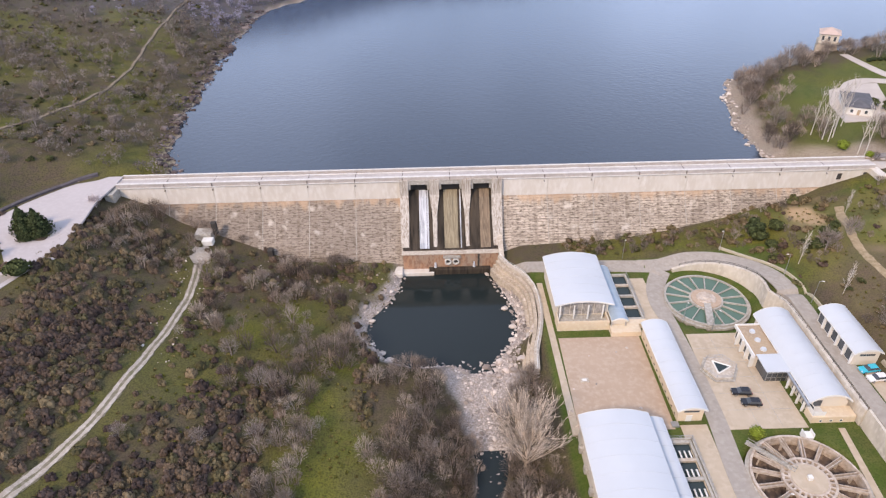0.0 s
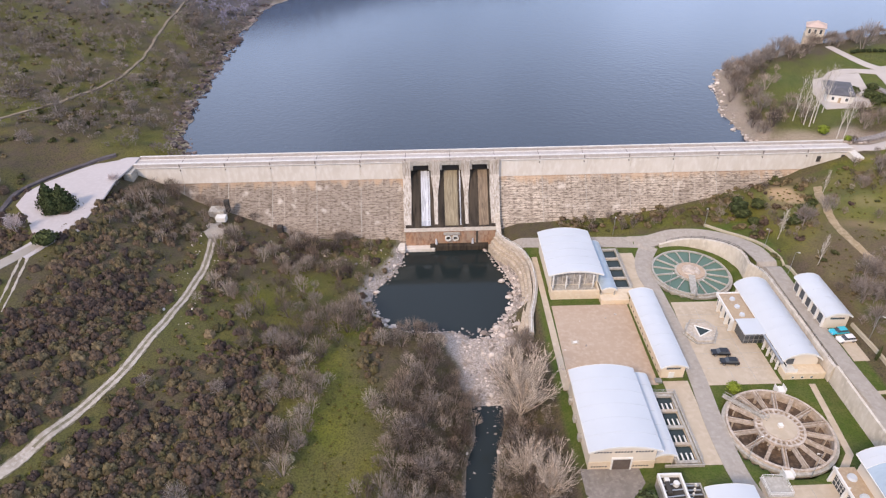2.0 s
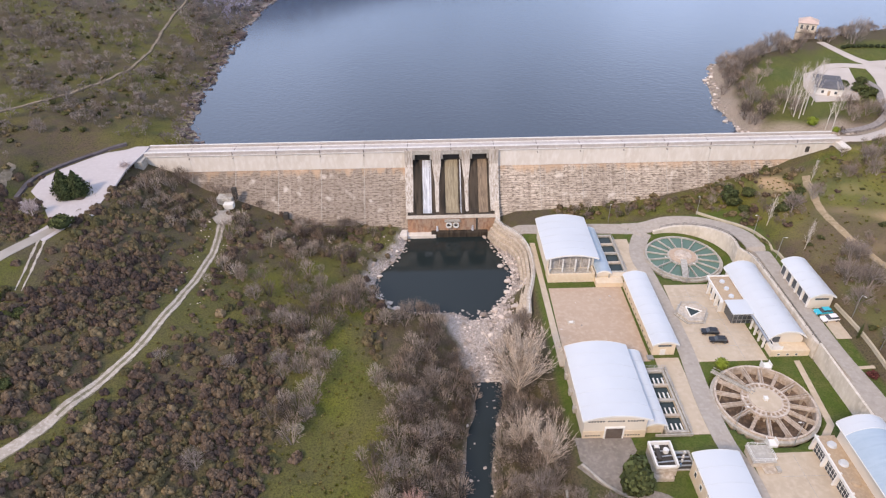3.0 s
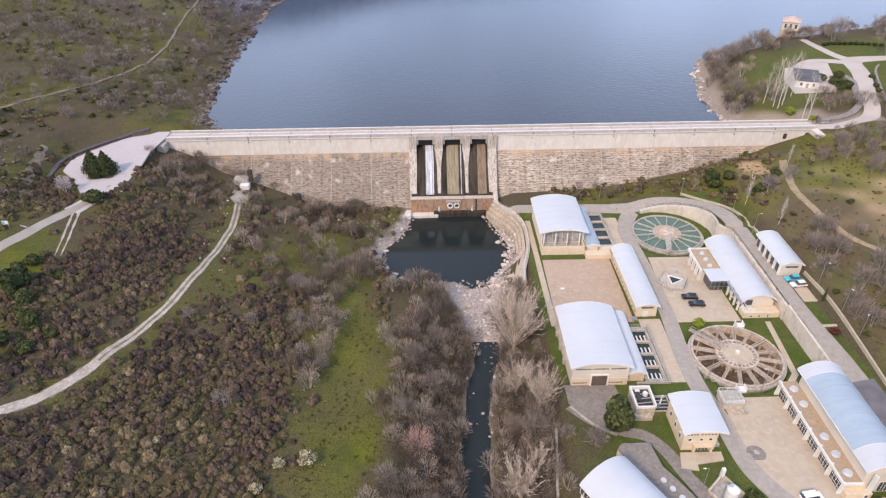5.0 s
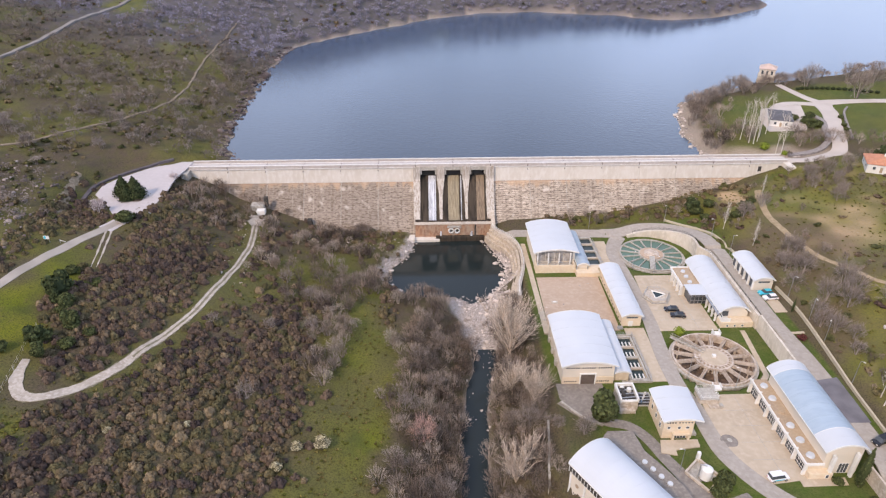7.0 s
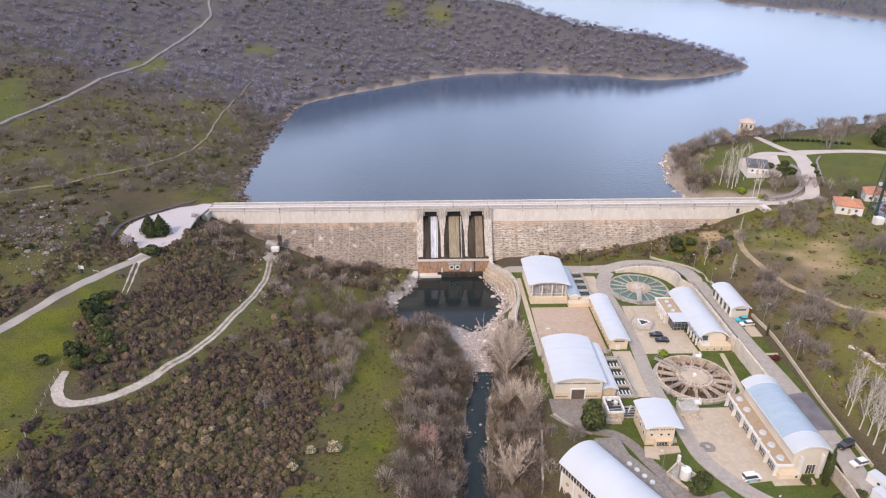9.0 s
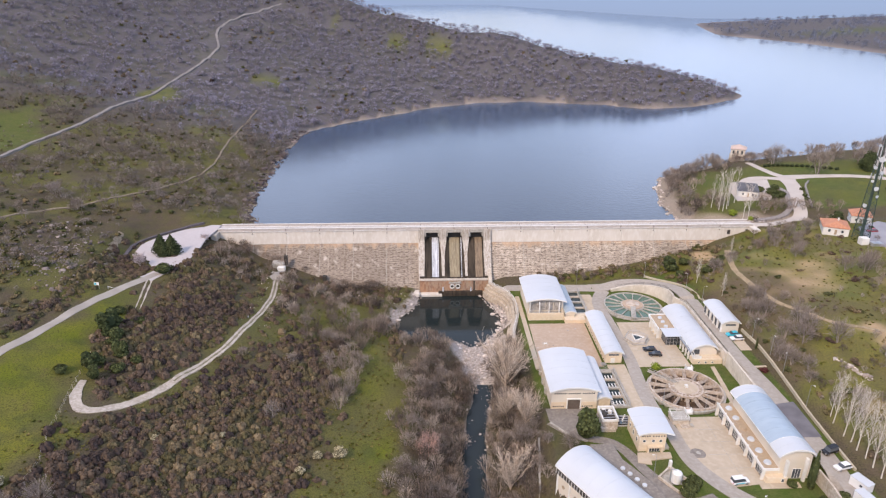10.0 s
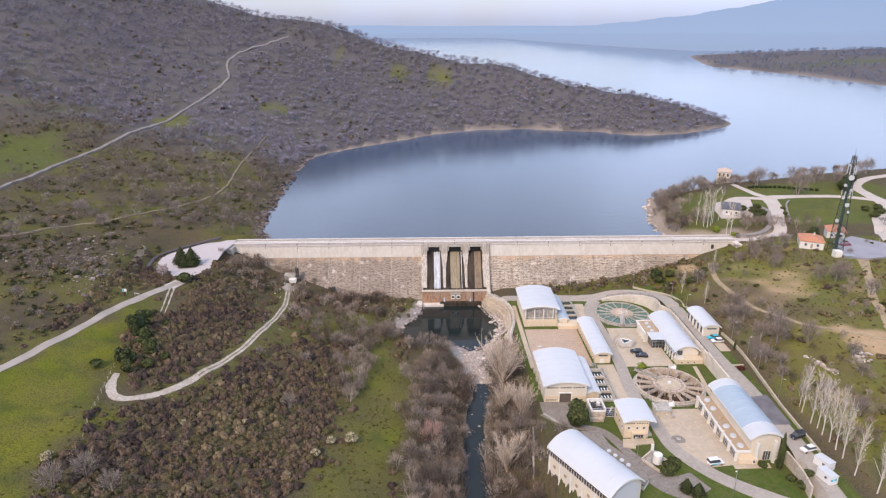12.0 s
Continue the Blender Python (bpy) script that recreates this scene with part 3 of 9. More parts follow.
def dam_material():
    """Stained stone in low courses: per-stone tone, run-off streaks, pale lime bloom, a rusty line under the rendered band."""
    m = bpy.data.materials.new("coursed_dam_stone")
    m.use_nodes = True
    n, l = m.node_tree.nodes, m.node_tree.links
    b = n["Principled BSDF"]
    b.inputs["Roughness"].default_value, b.inputs["Specular IOR Level"].default_value = 0.95, 0.1
    geo = n.new("ShaderNodeNewGeometry")
    sp = n.new("ShaderNodeSeparateXYZ")
    l.new(geo.outputs["Position"], sp.inputs[0])
    cb = n.new("ShaderNodeCombineXYZ")
    l.new(sp.outputs[0], cb.inputs[0])
    l.new(sp.outputs[2], cb.inputs[1])

    def nz(scale, stretch, detail=6.0):
        mp = n.new("ShaderNodeMapping")
        mp.inputs["Scale"].default_value = stretch
        l.new(cb.outputs[0], mp.inputs[0])
        t = n.new("ShaderNodeTexNoise")
        t.inputs["Scale"].default_value, t.inputs["Detail"].default_value = scale, detail
        l.new(mp.outputs[0], t.inputs["Vector"])
        return t.outputs[0]

    def mixc(f, lo, hi, a, c, top=1.0):
        r = n.new("ShaderNodeMapRange")
        r.inputs[1].default_value, r.inputs[2].default_value, r.inputs[4].default_value = lo, hi, top
        l.new(f, r.inputs[0])
        x = n.new("ShaderNodeMix")
        x.data_type = "RGBA"
        l.new(r.outputs[0], x.inputs[0])
        l.new(a, x.inputs[6])
        x.inputs[7].default_value = (*c, 1)
        return x.outputs[2]
    br = n.new("ShaderNodeTexBrick")
    br.inputs["Color1"].default_value, br.inputs["Color2"].default_value, br.inputs["Mortar"].default_value = (0.47, 0.395, 0.32, 1), (0.57, 0.485, 0.4, 1), (0.3, 0.245, 0.195, 1)
    br.inputs["Scale"].default_value, br.inputs["Mortar Size"].default_value, br.inputs["Brick Width"].default_value, br.inputs["Row Height"].default_value = 1.0, 0.06, 2.6, 0.62
    wob = n.new("ShaderNodeTexNoise")
    wob.inputs["Scale"].default_value, wob.inputs["Detail"].default_value = 1.1, 4.0
    l.new(cb.outputs[0], wob.inputs["Vector"])
    shift = n.new("ShaderNodeVectorMath")
    shift.operation = "MULTIPLY_ADD"
    shift.inputs[1].default_value = (1.4, 0.3, 0)
    l.new(wob.outputs["Color"], shift.inputs[0])
    l.new(cb.outputs[0], shift.inputs[2])
    l.new(shift.outputs[0], br.inputs["Vector"])
    col = br.outputs["Color"]
    # greyer, darker tone towards the west half
    col = mixc(sp.outputs[0], 25.0, -35.0, col, (0.25, 0.205, 0.17), 0.72)
    col = mixc(nz(0.07, (1, 1.6, 1), 5), 0.45, 0.66, col, (0.26, 0.215, 0.175), 0.6)
    col = mixc(nz(0.5, (1.5, 0.05, 1), 7), 0.52, 0.7, col, (0.24, 0.19, 0.15), 0.6)
    # courses: long dark seams and broken dashes of lichen along the beds
    col = mixc(nz(0.9, (0.3, 2.1, 1), 7), 0.51, 0.66, col, (0.17, 0.135, 0.107), 0.7)
    col = mixc(nz(1.5, (0.5, 1.9, 1), 9), 0.51, 0.62, col, (0.12, 0.094, 0.074), 0.8)
    col = mixc(nz(2.6, (0.7, 1.3, 1), 9), 0.57, 0.7, col, (0.19, 0.15, 0.12), 0.6)
    # lime: pale runs and blooms
    col = mixc(nz(0.9, (1.3, 0.05, 1), 5), 0.6, 0.78, col, (0.62, 0.55, 0.47), 0.4)
    col = mixc(nz(0.24, (1, 1.4, 1), 9), 0.6, 0.72, col, (0.66, 0.59, 0.52), 0.6)
    band = n.new("ShaderNodeMath")
    band.operation = "MULTIPLY_ADD"
    band.inputs[1].default_value, band.inputs[2].default_value = 9.0, -4.6
    l.new(nz(0.4, (1, 0.3, 1)), band.inputs[0])
    ad = n.new("ShaderNodeMath")
    l.new(band.outputs[0], ad.inputs[0])
    l.new(sp.outputs[2], ad.inputs[1])
    col = mixc(ad.outputs[0], 10.9, 12.6, col, (0.5, 0.34, 0.22), 0.6)
    oi = n.new("ShaderNodeObjectInfo")
    tint = n.new("ShaderNodeMapRange")
    tint.inputs[3].default_value, tint.inputs[4].default_value = 0.86, 1.12
    l.new(oi.outputs["Random"], tint.inputs[0])
    hs = n.new("ShaderNodeHueSaturation")
    l.new(tint.outputs[0], hs.inputs["Value"])
    l.new(col, hs.inputs["Color"])
    col = hs.outputs[0]
    l.new(col, b.inputs["Base Color"])
    bp = n.new("ShaderNodeBump")
    bp.inputs["Strength"].default_value, bp.inputs["Distance"].default_value = 0.8, 0.08
    l.new(br.outputs["Fac"], bp.inputs["Height"])
    bp.invert = True
    l.new(bp.outputs[0], b.inputs["Normal"])
    return m


M_DAM = dam_material()
M_DAM_WHITE = material("pale_rendered_concrete", (0.665, 0.615, 0.55), 0.85, 0, (0.6, 0.545, 0.475), 5, 0.01, (0.7, 0.66, 0.605), 0.8, stretch=(1.0, 1, 0.4))
M_CREST_ROAD = material("grey_crest_paving", (0.47, 0.425, 0.395), 0.9, 0, (0.41, 0.37, 0.34), 5, 0.01, (0.52, 0.475, 0.445), 0.8)
M_JOINT = material("dark_tarred_joint", (0.12, 0.105, 0.095), 0.9, 0, (0.2, 0.175, 0.16), 1.5)
M_CREST = material("whitish_crest_concrete", (0.65, 0.625, 0.59), 0.85, 0, (0.58, 0.55, 0.51), 4, 0.01, (0.69, 0.67, 0.64), 0.8)
M_SILL = material("rust_stained_concrete", (0.42, 0.235, 0.14), 0.9, 0, (0.36, 0.27, 0.2), 1.2, 0.03, (0.24, 0.13, 0.085), 0.5, stretch=(1, 1, 0.4))
# Chute tone: wet stain plus the deep shade between piers, both as colour.
M_CHUTE = material("wet_stained_shaded_chute", (0.04, 0.034, 0.028), 0.85, 0, (0.09, 0.07, 0.052), 2, 0.03, (0.02, 0.018, 0.016), 0.7, spec=0.1, stretch=(1, 0.15, 0.15))

XL, XR = -103.3, 129.3
dam = thing("dam", "long gravity dam with pale upper band and stained stone face", "dam", kind="structure")


def dam_block(x0, x1, zb):
    """Body of the dam, its face stepped a little at each pour."""
    prof = [(5.6, 19.0), (5.6, zb - 2)]
    z, k = zb - 2, 0
    while z < 12.5:
        e = min(z + 1.25, 12.6)
        prof += [(face_y(z) - 0.05, z), (face_y(e) - 0.05, e - 0.04)]
        z = e
    prof += [(-0.02, 12.62), (-0.02, 19.0)]
    return extrude_profile(prof, x0, x1, "x")


for a, b, zb in ((XL, -16.4, -6), (14.4, XR, -4)):
    k = round((b - a) / 14.4)
    for i in range(k):
        part("stone_block", dam_block(a + (b - a) * i / k + 0.04, a + (b - a) * (i + 1) / k - 0.04, zb), M_DAM, dam, "horizontally coursed stained stone face")
    part("core", boxes((a + 0.2, b - 0.2, 0.3, 5.5, zb - 2, 18.9)), M_CONC, dam)
# rendered upper band, in pours with joints between
for a, b in ((XL, -16.4), (14.4, XR)):
    k = round((b - a) / 14.4)
    w = (b - a) / k
    for i in range(k):
        part("render_panel", boxes((a + i * w + 0.03, a + (i + 1) * w - 0.03, -0.22, 0.1, 12.55, 19.05), bevel=0.02), M_DAM_WHITE, dam)
# upright seams of lime at the joints between the stone blocks
for a, b, zb in ((XL, -16.4, -6), (14.4, XR, -4)):
    k = round((b - a) / 14.4)
    for i in range(1, k):
        x = a + (b - a) * i / k
        rise = [(z, face_y(z) - 0.075) for z in (12.5, 8.0, 4.0, zb)]
        part("joint_seam", extrude_profile([(y, z) for z, y in rise] + [(y + 0.12, z) for z, y in rise[::-1]], x - 0.08, x + 0.08, "x"), M_CONC, dam)
# crest road, parapets
part("crest_road", boxes((XL - 1, XR + 1, 0.4, 5.2, 18.6, 19.12)), M_CREST_ROAD, dam, "pale concrete crest roadway")
k = 32
w = (XR - XL) / k
for i in range(k):
    # Parapet faces take the road grey: a shadow line put into colour.
    part("parapet", boxes((XL + i * w + 0.02, XL + (i + 1) * w - 0.02, -0.42, 0.32, 18.75, 19.85), bevel=0.03), M_CREST_ROAD, dam)
    part("coping", boxes((XL + i * w + 0.02, XL + (i + 1) * w - 0.02, -0.5, 0.42, 19.85, 20.02), bevel=0.03), M_CREST, dam, "whitish coping of the parapet")
    part("cornice", boxes((XL + i * w + 0.02, XL + (i + 1) * w - 0.02, -0.62, -0.2, 18.52, 18.75), bevel=0.04), M_CREST, dam, "whitish cornice below the parapet")
    part("parapet", boxes((XL + i * w + 0.02, XL + (i + 1) * w - 0.02, 5.4, 5.75, 18.6, 19.8), bevel=0.03), M_CREST_ROAD, dam)
    part("coping", boxes((XL + i * w + 0.02, XL + (i + 1) * w - 0.02, 5.3, 5.85, 19.8, 20.0), bevel=0.03), M_CREST, dam, "whitish coping of the parapet")
# spillway
M_PIER = material("stained_pier_concrete", (0.5, 0.455, 0.4), 0.88, 0, (0.27, 0.215, 0.165), 0.9, 0.02, (0.6, 0.555, 0.5), 0.4, stretch=(2.5, 1, 0.25))
BAYS = [(-14.4, -7.9), (-4.9, 2.1), (4.9, 11.3)]
prof = [(5.6, -6), (5.6, 13.5), (3.6, 14.4), (1.5, 14.2), (-1.0, 12.6), (-4.0, 9.0), (-7.5, 5.0), (-10.5, 2.2), (-13.0, 1.4), (-13.0, -6)]
part("chute", extrude_profile(prof, -16.4, 14.4, "x"), M_CHUTE, dam, "wet spillway chute darkened for the shade in its bays")


def pier(x0, x1, lo):
    bm = bmesh.new()
    rows = [(19.0, 1.0, -1.3), (14.0, 1.0, -1.3), (9.0, lo + 0.15, -4.6), (1.2, lo, -12.4), (-4, lo, -13.2)]
    c, hw = (x0 + x1) / 2, (x1 - x0) / 2
    ring = [[bm.verts.new((c + sx * hw * (s if sy < 5 else 1.0), sy, z)) for sx, sy in ((-1, yf), (1, yf), (1, 5.6), (-1, 5.6))] for z, s, yf in rows]
    for a, b in zip(ring, ring[1:]):
        for i in range(4):
            bm.faces.new((a[i], a[(i + 1) % 4], b[(i + 1) % 4], b[i]))
    bm.faces.new(ring[0])
    bm.faces.new(ring[-1])
    bmesh.ops.recalc_face_normals(bm, faces=bm.faces)
    return bm


for x0, x1, lo in ((-17.0, -14.4, 0.9), (-7.9, -4.9, 0.34), (2.1, 4.9, 0.34), (11.3, 14.4, 0.9)):
    part("pier", pier(x0, x1, lo), M_PIER, dam, "pale concrete pier with brown stains")
for x0, x1 in BAYS:
    part("bridge_beam", boxes((x0, x1, -0.9, 5.4, 17.5, 18.9)), M_CONC, dam)
part("sill", boxes((-16.4, 12.6, -14.6, -12.6, -6.5, 0.9), bevel=0.1), M_SILL, dam, "rust-orange stained concrete sill")
# Dark block added in place of pool water, which lies too low here.
part("ledge", boxes((-8.6, 10.2, -16.2, -14.6, -7.0, -3.7), bevel=0.15), M_CHUTE, dam, "added dark block standing in for pool water")
part("sill_cap", boxes((-16.8, 13.0, -14.9, -12.4, 0.9, 1.25), bevel=0.08), M_CONC_WARM, dam)
M_FOAM = material("thin_white_water", (0.5, 0.52, 0.56), 0.5, 0, (0.2, 0.21, 0.23), 1.2, 0, (0.75, 0.77, 0.8), 0.3, stretch=(3, 0.12, 0.12))
M_MOSS = material("tan_algae_streak", (0.27, 0.22, 0.14), 0.85, 0, (0.17, 0.14, 0.095), 1.2, 0, (0.34, 0.285, 0.19), 0.4, stretch=(2, 0.2, 0.2))
M_MOSS_BROWN = material("brown_algae_streak", (0.23, 0.165, 0.11), 0.85, 0, (0.12, 0.088, 0.06), 1.0, 0, (0.3, 0.225, 0.15), 0.4, stretch=(2, 0.2, 0.2))
down = [(1.4, 14.28), (-1.05, 12.68), (-4.05, 9.08), (-7.55, 5.08), (-10.55, 2.28), (-12.4, 1.6)]


def strip(x0, x1, lift, mat, name, label):
    """A thin layer lying on the chute from its lip to its foot."""
    top = [(y - 0.5 * lift, z + lift) for y, z in down]
    part(name, extrude_profile(top + [(y, z - 0.02) for y, z in down[::-1]], x0, x1, "x"), mat, dam, label)


strip(-11.2, -8.9, 0.1, M_FOAM, "water_veil", "white veil of falling water")
strip(-8.8, -8.3, 0.07, M_FOAM, "water_veil", "white veil of falling water")
strip(-3.6, 0.7, 0.06, M_MOSS, "stain", "tan algae streak")
strip(7.5, 10.6, 0.06, M_MOSS_BROWN, "stain", "brown algae streak")
strip(1.35, 1.7, 0.07, M_FOAM, "water_veil", "white veil of falling water")
for x0, x1 in BAYS:
    # Gates are near-black: the shade of the opening put into their colour.
    part("gate", boxes((x0 + 0.1, x1 - 0.1, 1.9, 2.3, 13.6, 17.4)), M_DARK, dam, "sluice gate coloured with the shade of its opening")
    for x in (x0 + 0.35, x1 - 0.35):
        part("gate_bracket", boxes((x - 0.35, x + 0.35, -0.8, 1.2, 15.6, 17.6), bevel=0.08), M_CONC, dam)
for x in (-2.75, -0.35):
    bm = bmesh.new()
    n = 20
    for i in range(n):
        a, b = 2 * math.pi * i / n, 2 * math.pi * (i + 1) / n
        P = [[bm.verts.new((x + r * math.cos(w), y, -1.6 + r * math.sin(w))) for r, y in ((0.7, -14.5), (0.7, -15.3), (1.05, -15.3), (1.05, -14.5))] for w in (a, b)]
        for j in range(4):
            bm.faces.new((P[0][j], P[1][j], P[1][(j + 1) % 4], P[0][(j + 1) % 4]))
    bmesh.ops.recalc_face_normals(bm, faces=bm.faces)
    o = part("outlet_pipe", bm, M_TRIM, dam, "round white outlet pipe")
    part("pipe_bore", rod(bmesh.new(), (x, -14.5, -1.6), (x, -14.75, -1.6), 0.7, 20), M_DARK, o)
part("outlet_lintel", boxes((-4.2, 1.1, -15.2, -14.5, -0.4, 0.5), bevel=0.05), M_CONC, dam)
for x in (-6.6, 5.2):
    part("spout", rod(bmesh.new(), (x, -14.6, -2.0), (x, -15.4, -5.4), 0.25, 8, 0.6), M_FOAM, dam, "small white spout of water")
part("recess", boxes((6.3, 6.9, -14.68, -14.5, -4.6, 0.7)), M_DARK, dam)
part("apron", boxes((-42, -16.6, -18.2, -14.2, -5.0, -3.5), bevel=0.15), M_DAM_WHITE, dam, "pale concrete apron at the foot")
part("apron", boxes((-16.6, -7, -16.6, -14.2, -6.4, -4.4), bevel=0.15), M_DAM_WHITE, dam, "pale concrete apron at the foot")
# training wall on the east side, joints and rail posts along the crest
bm = extrude_profile([(-1.0, 9.0), (-12.5, 2.4), (-16.5, 0.8), (-16.5, -5), (0, -5)], 12.7, 14.2, "x")
part("training_wall", bm, M_CONC_WARM, dam)
k = 16
for i in range(1, k):
    x = XL + (XR - XL) * i / k
    part("joint", boxes((x - 0.13, x + 0.13, 0.36, 5.28, 19.1, 19.126)), M_JOINT, dam)
    part("drain_post", boxes((x - 0.14, x + 0.14, -0.62, -0.43, 18.75, 19.7)), M_JOINT, dam)
    part("drain_pipe", rod(bmesh.new(), (x, -0.2, 17.6), (x, -0.75, 17.45), 0.16, 8), M_JOINT, dam)
part("kerb", boxes((XL, XR, 4.2, 4.4, 19.1, 19.3)), M_TRIM, dam)
# Thin dark strips painted as the shadow gaps beside parapet and kerb.
part("gutter", boxes((XL, XR, 0.36, 0.85, 19.1, 19.128)), M_CHUTE, dam, "painted dark shadow line along the parapet")
part("gutter", boxes((XL, XR, 4.42, 4.7, 19.1, 19.128)), M_CHUTE, dam, "painted dark shadow line along the parapet")
for x, z, w in ((118.5, 15.2, 1.3), (126.4, 15.4, 1.1)):
    part("gallery_door", boxes((x, x + w, -0.34, -0.2, z, z + 2.0)), M_DARK, dam, "dark gallery opening")
part("abutment", boxes((XR - 1.5, XR + 1.2, -5.5, 0.4, 10, 18.9), bevel=0.1), M_DAM_WHITE, dam)
part("abutment", boxes((XL - 2.2, XL + 0.5, -4.6, 5.6, 11, 18.8), bevel=0.1), M_CONC, dam, "dark rough stone abutment")

# bottom outlet chamber by the gravel landing, small shafts on the face
t = thing("outlet_chamber", "small pale concrete outlet chamber at the dam's foot", "chamber", at=(-75, -9.5, 6.5))
part("body", boxes((-79.0, -74.0, -11.2, -7.6, 5.5, 8.2), bevel=0.08), M_CONC, t)
part("ramp", boxes((-76.4, -73.2, -13.6, -11.2, 5.5, 7.2), bevel=0.1), M_TRIM, t)
part("shaft", boxes((-74.2, -72.8, -9.0, -7.6, 6.5, 10.6), bevel=0.05), M_DARK, t, "dark upright shaft")
t = thing("valve_shaft", "small dark valve shaft on the dam's slope", "shaft", at=(-57, -12.4, 0))
part("shaft", boxes((-57.8, -56.2, -12.6, -10.6, -2, 2.4), bevel=0.06), M_DARK, t)


# ---- roads, paths and paving ----
M_TRACK = material("pale_gravel_track", (0.45, 0.39, 0.325), 0.95, 0, (0.35, 0.295, 0.235), 2.5, 0.03, (0.54, 0.475, 0.41), 0.5)
M_TRACK_DIRT = material("sandy_dirt_path", (0.25, 0.19, 0.132), 0.95, 0, (0.16, 0.13, 0.085), 5, 0.03, (0.31, 0.245, 0.175), 0.6)
M_PLAZA = material("pale_lilac_gravel_plaza", (0.48, 0.435, 0.425), 0.95, 0, (0.455, 0.41, 0.4), 12, 0.01, (0.5, 0.455, 0.445), 0.8)
M_LANE = material("pale_grey_lane", (0.38, 0.34, 0.295), 0.95, 0, (0.31, 0.275, 0.235), 4, 0.01)
M_LANE_DARK = material("dark_stained_asphalt", (0.235, 0.205, 0.178), 0.9, 0, (0.19, 0.165, 0.142), 1.2, 0.01, (0.285, 0.252, 0.22), 0.5)
M_HILLROAD = material("grey_hill_road", (0.255, 0.23, 0.212), 0.95, 0, (0.2, 0.178, 0.162), 4, 0.01)

def beside(pts, off):
    """The line that runs beside another at a distance."""
    c = smooth_line(pts, 2.0)
    tg = np.gradient(c, axis=0)
    tg /= np.linalg.norm(tg, axis=1, keepdims=True)
    return [tuple(p) for p in c + np.stack([-tg[:, 1], tg[:, 0]], -1) * (off + 0.08 * np.sin(np.arange(len(c)) * 0.9))[:, None]]


M_TRACK_BED = material("dusty_track_bed", (0.2, 0.17, 0.115), 0.95, 0, (0.15, 0.14, 0.075), 1.6, 0.03, (0.28, 0.235, 0.175), 0.5)
ribbon("gravel_track", TRACK, [2.5, 2.1, 2.0, 2.1, 2.1, 2.2, 2.4, 2.6, 2.8, 1.6], M_TRACK_BED, "dusty track curving down through scrub", 0.12, category="track", uneven=0.25)
for off in (-0.66, 0.66):
    ribbon("wheel_rut", beside(TRACK[:11], off), [0.6, 0.6, 0.65, 0.65, 0.8, 1.1], M_TRACK, "pale gravel wheel rut of the track", 0.17, across=2, category="track", uneven=0.4)
ribbon("gravel_track", TRACK[7:], [0.6, 1.4, 2.1, 2.7, 2.7, 1.5], M_TRACK, "pale gravel bend of the track", 0.2, category="track", uneven=0.12)
ribbon("gravel_landing", [(-76.4, -13.6), (-75.8, -16), (-75.3, -19), (-74.8, -23)], [3.0, 5.6, 5.8, 2.6], M_TRACK, "trampled pale gravel below the dam", 0.28, step=0.6, across=6, category="track", uneven=0.06)
ribbon("west_road", [(-112, -45), (-117.7, -58.4), (-123.1, -74), (-126.3, -87), (-129, -99), (-131.6, -109), (-133.8, -118), (-142, -150), (-165, -230)], 2.9, M_LANE, "grey lane between meadow and heath", 0.14)
ribbon("plaza_neck", [(-108, -36), (-111.5, -44), (-114, -50)], [9, 5.5, 5], M_PLAZA, "pale neck of the turning place", 0.13)
for off in (-0.75, 0.75):
    ribbon("rut_spur", [(-112.5 + off, -50), (-110.7 + off, -59.3), (-108.2 + off, -71)], [0.55, 0.5, 0.2], M_TRACK, "short pale wheel rut through grass", 0.1, across=2, category="track", uneven=0.6)
PLAZA_EDGE = [(-103.5, 5.8), (-103.8, -0.5), (-105.2, -10), (-104.2, -22), (-104.4, -32), (-107.4, -38.5), (-111, -43), (-115.5, -40), (-121, -32), (-128.5, -24), (-129.3, -16), (-126.3, -10), (-122.4, -5), (-118.5, -0.5), (-114, 3.4), (-109, 5.8)]
patch("plaza", PLAZA_EDGE, M_PLAZA, "pale gravel turning place at the end of the dam", 0.16, level=lambda x, y: 19.42)
ribbon("lower_path", LOWER_PATH, 0.95, M_TRACK_DIRT, "narrow sandy footpath over the heath", 0.45, step=2.0, category="path", uneven=0.2)
ribbon("hill_road", HILL_ROAD, 1.9, M_HILLROAD, "pale road climbing the wooded hill", 1.0, step=3.0, uneven=0.05)
ribbon("gully_path", [(-137.7, -14), (-135, -30), (-128, -50)], [1.6, 2.6, 1.2], M_TRACK_DIRT, "eroded reddish earth gully", 0.12, category="path", uneven=0.4)

# works roads
ribbon("works_road", [(12.5, -20.5), (18, -21.6), (30, -22.4), (46, -23.0), (58, -23.8), (67, -22.6), (76, -25.2), (82.5, -31), (85.6, -39), (86.2, -48), (86.0, -60), (86.0, -85), (87.2, -104), (87.4, -130), (85.8, -150), (83, -190)], [5.0, 5.4, 5.0, 5.4, 5.6, 5.4, 5.2, 5.2, 5.2, 5.4, 5.4, 5.4], M_ASPHALT, "worn grey asphalt road round the works", 0.16)
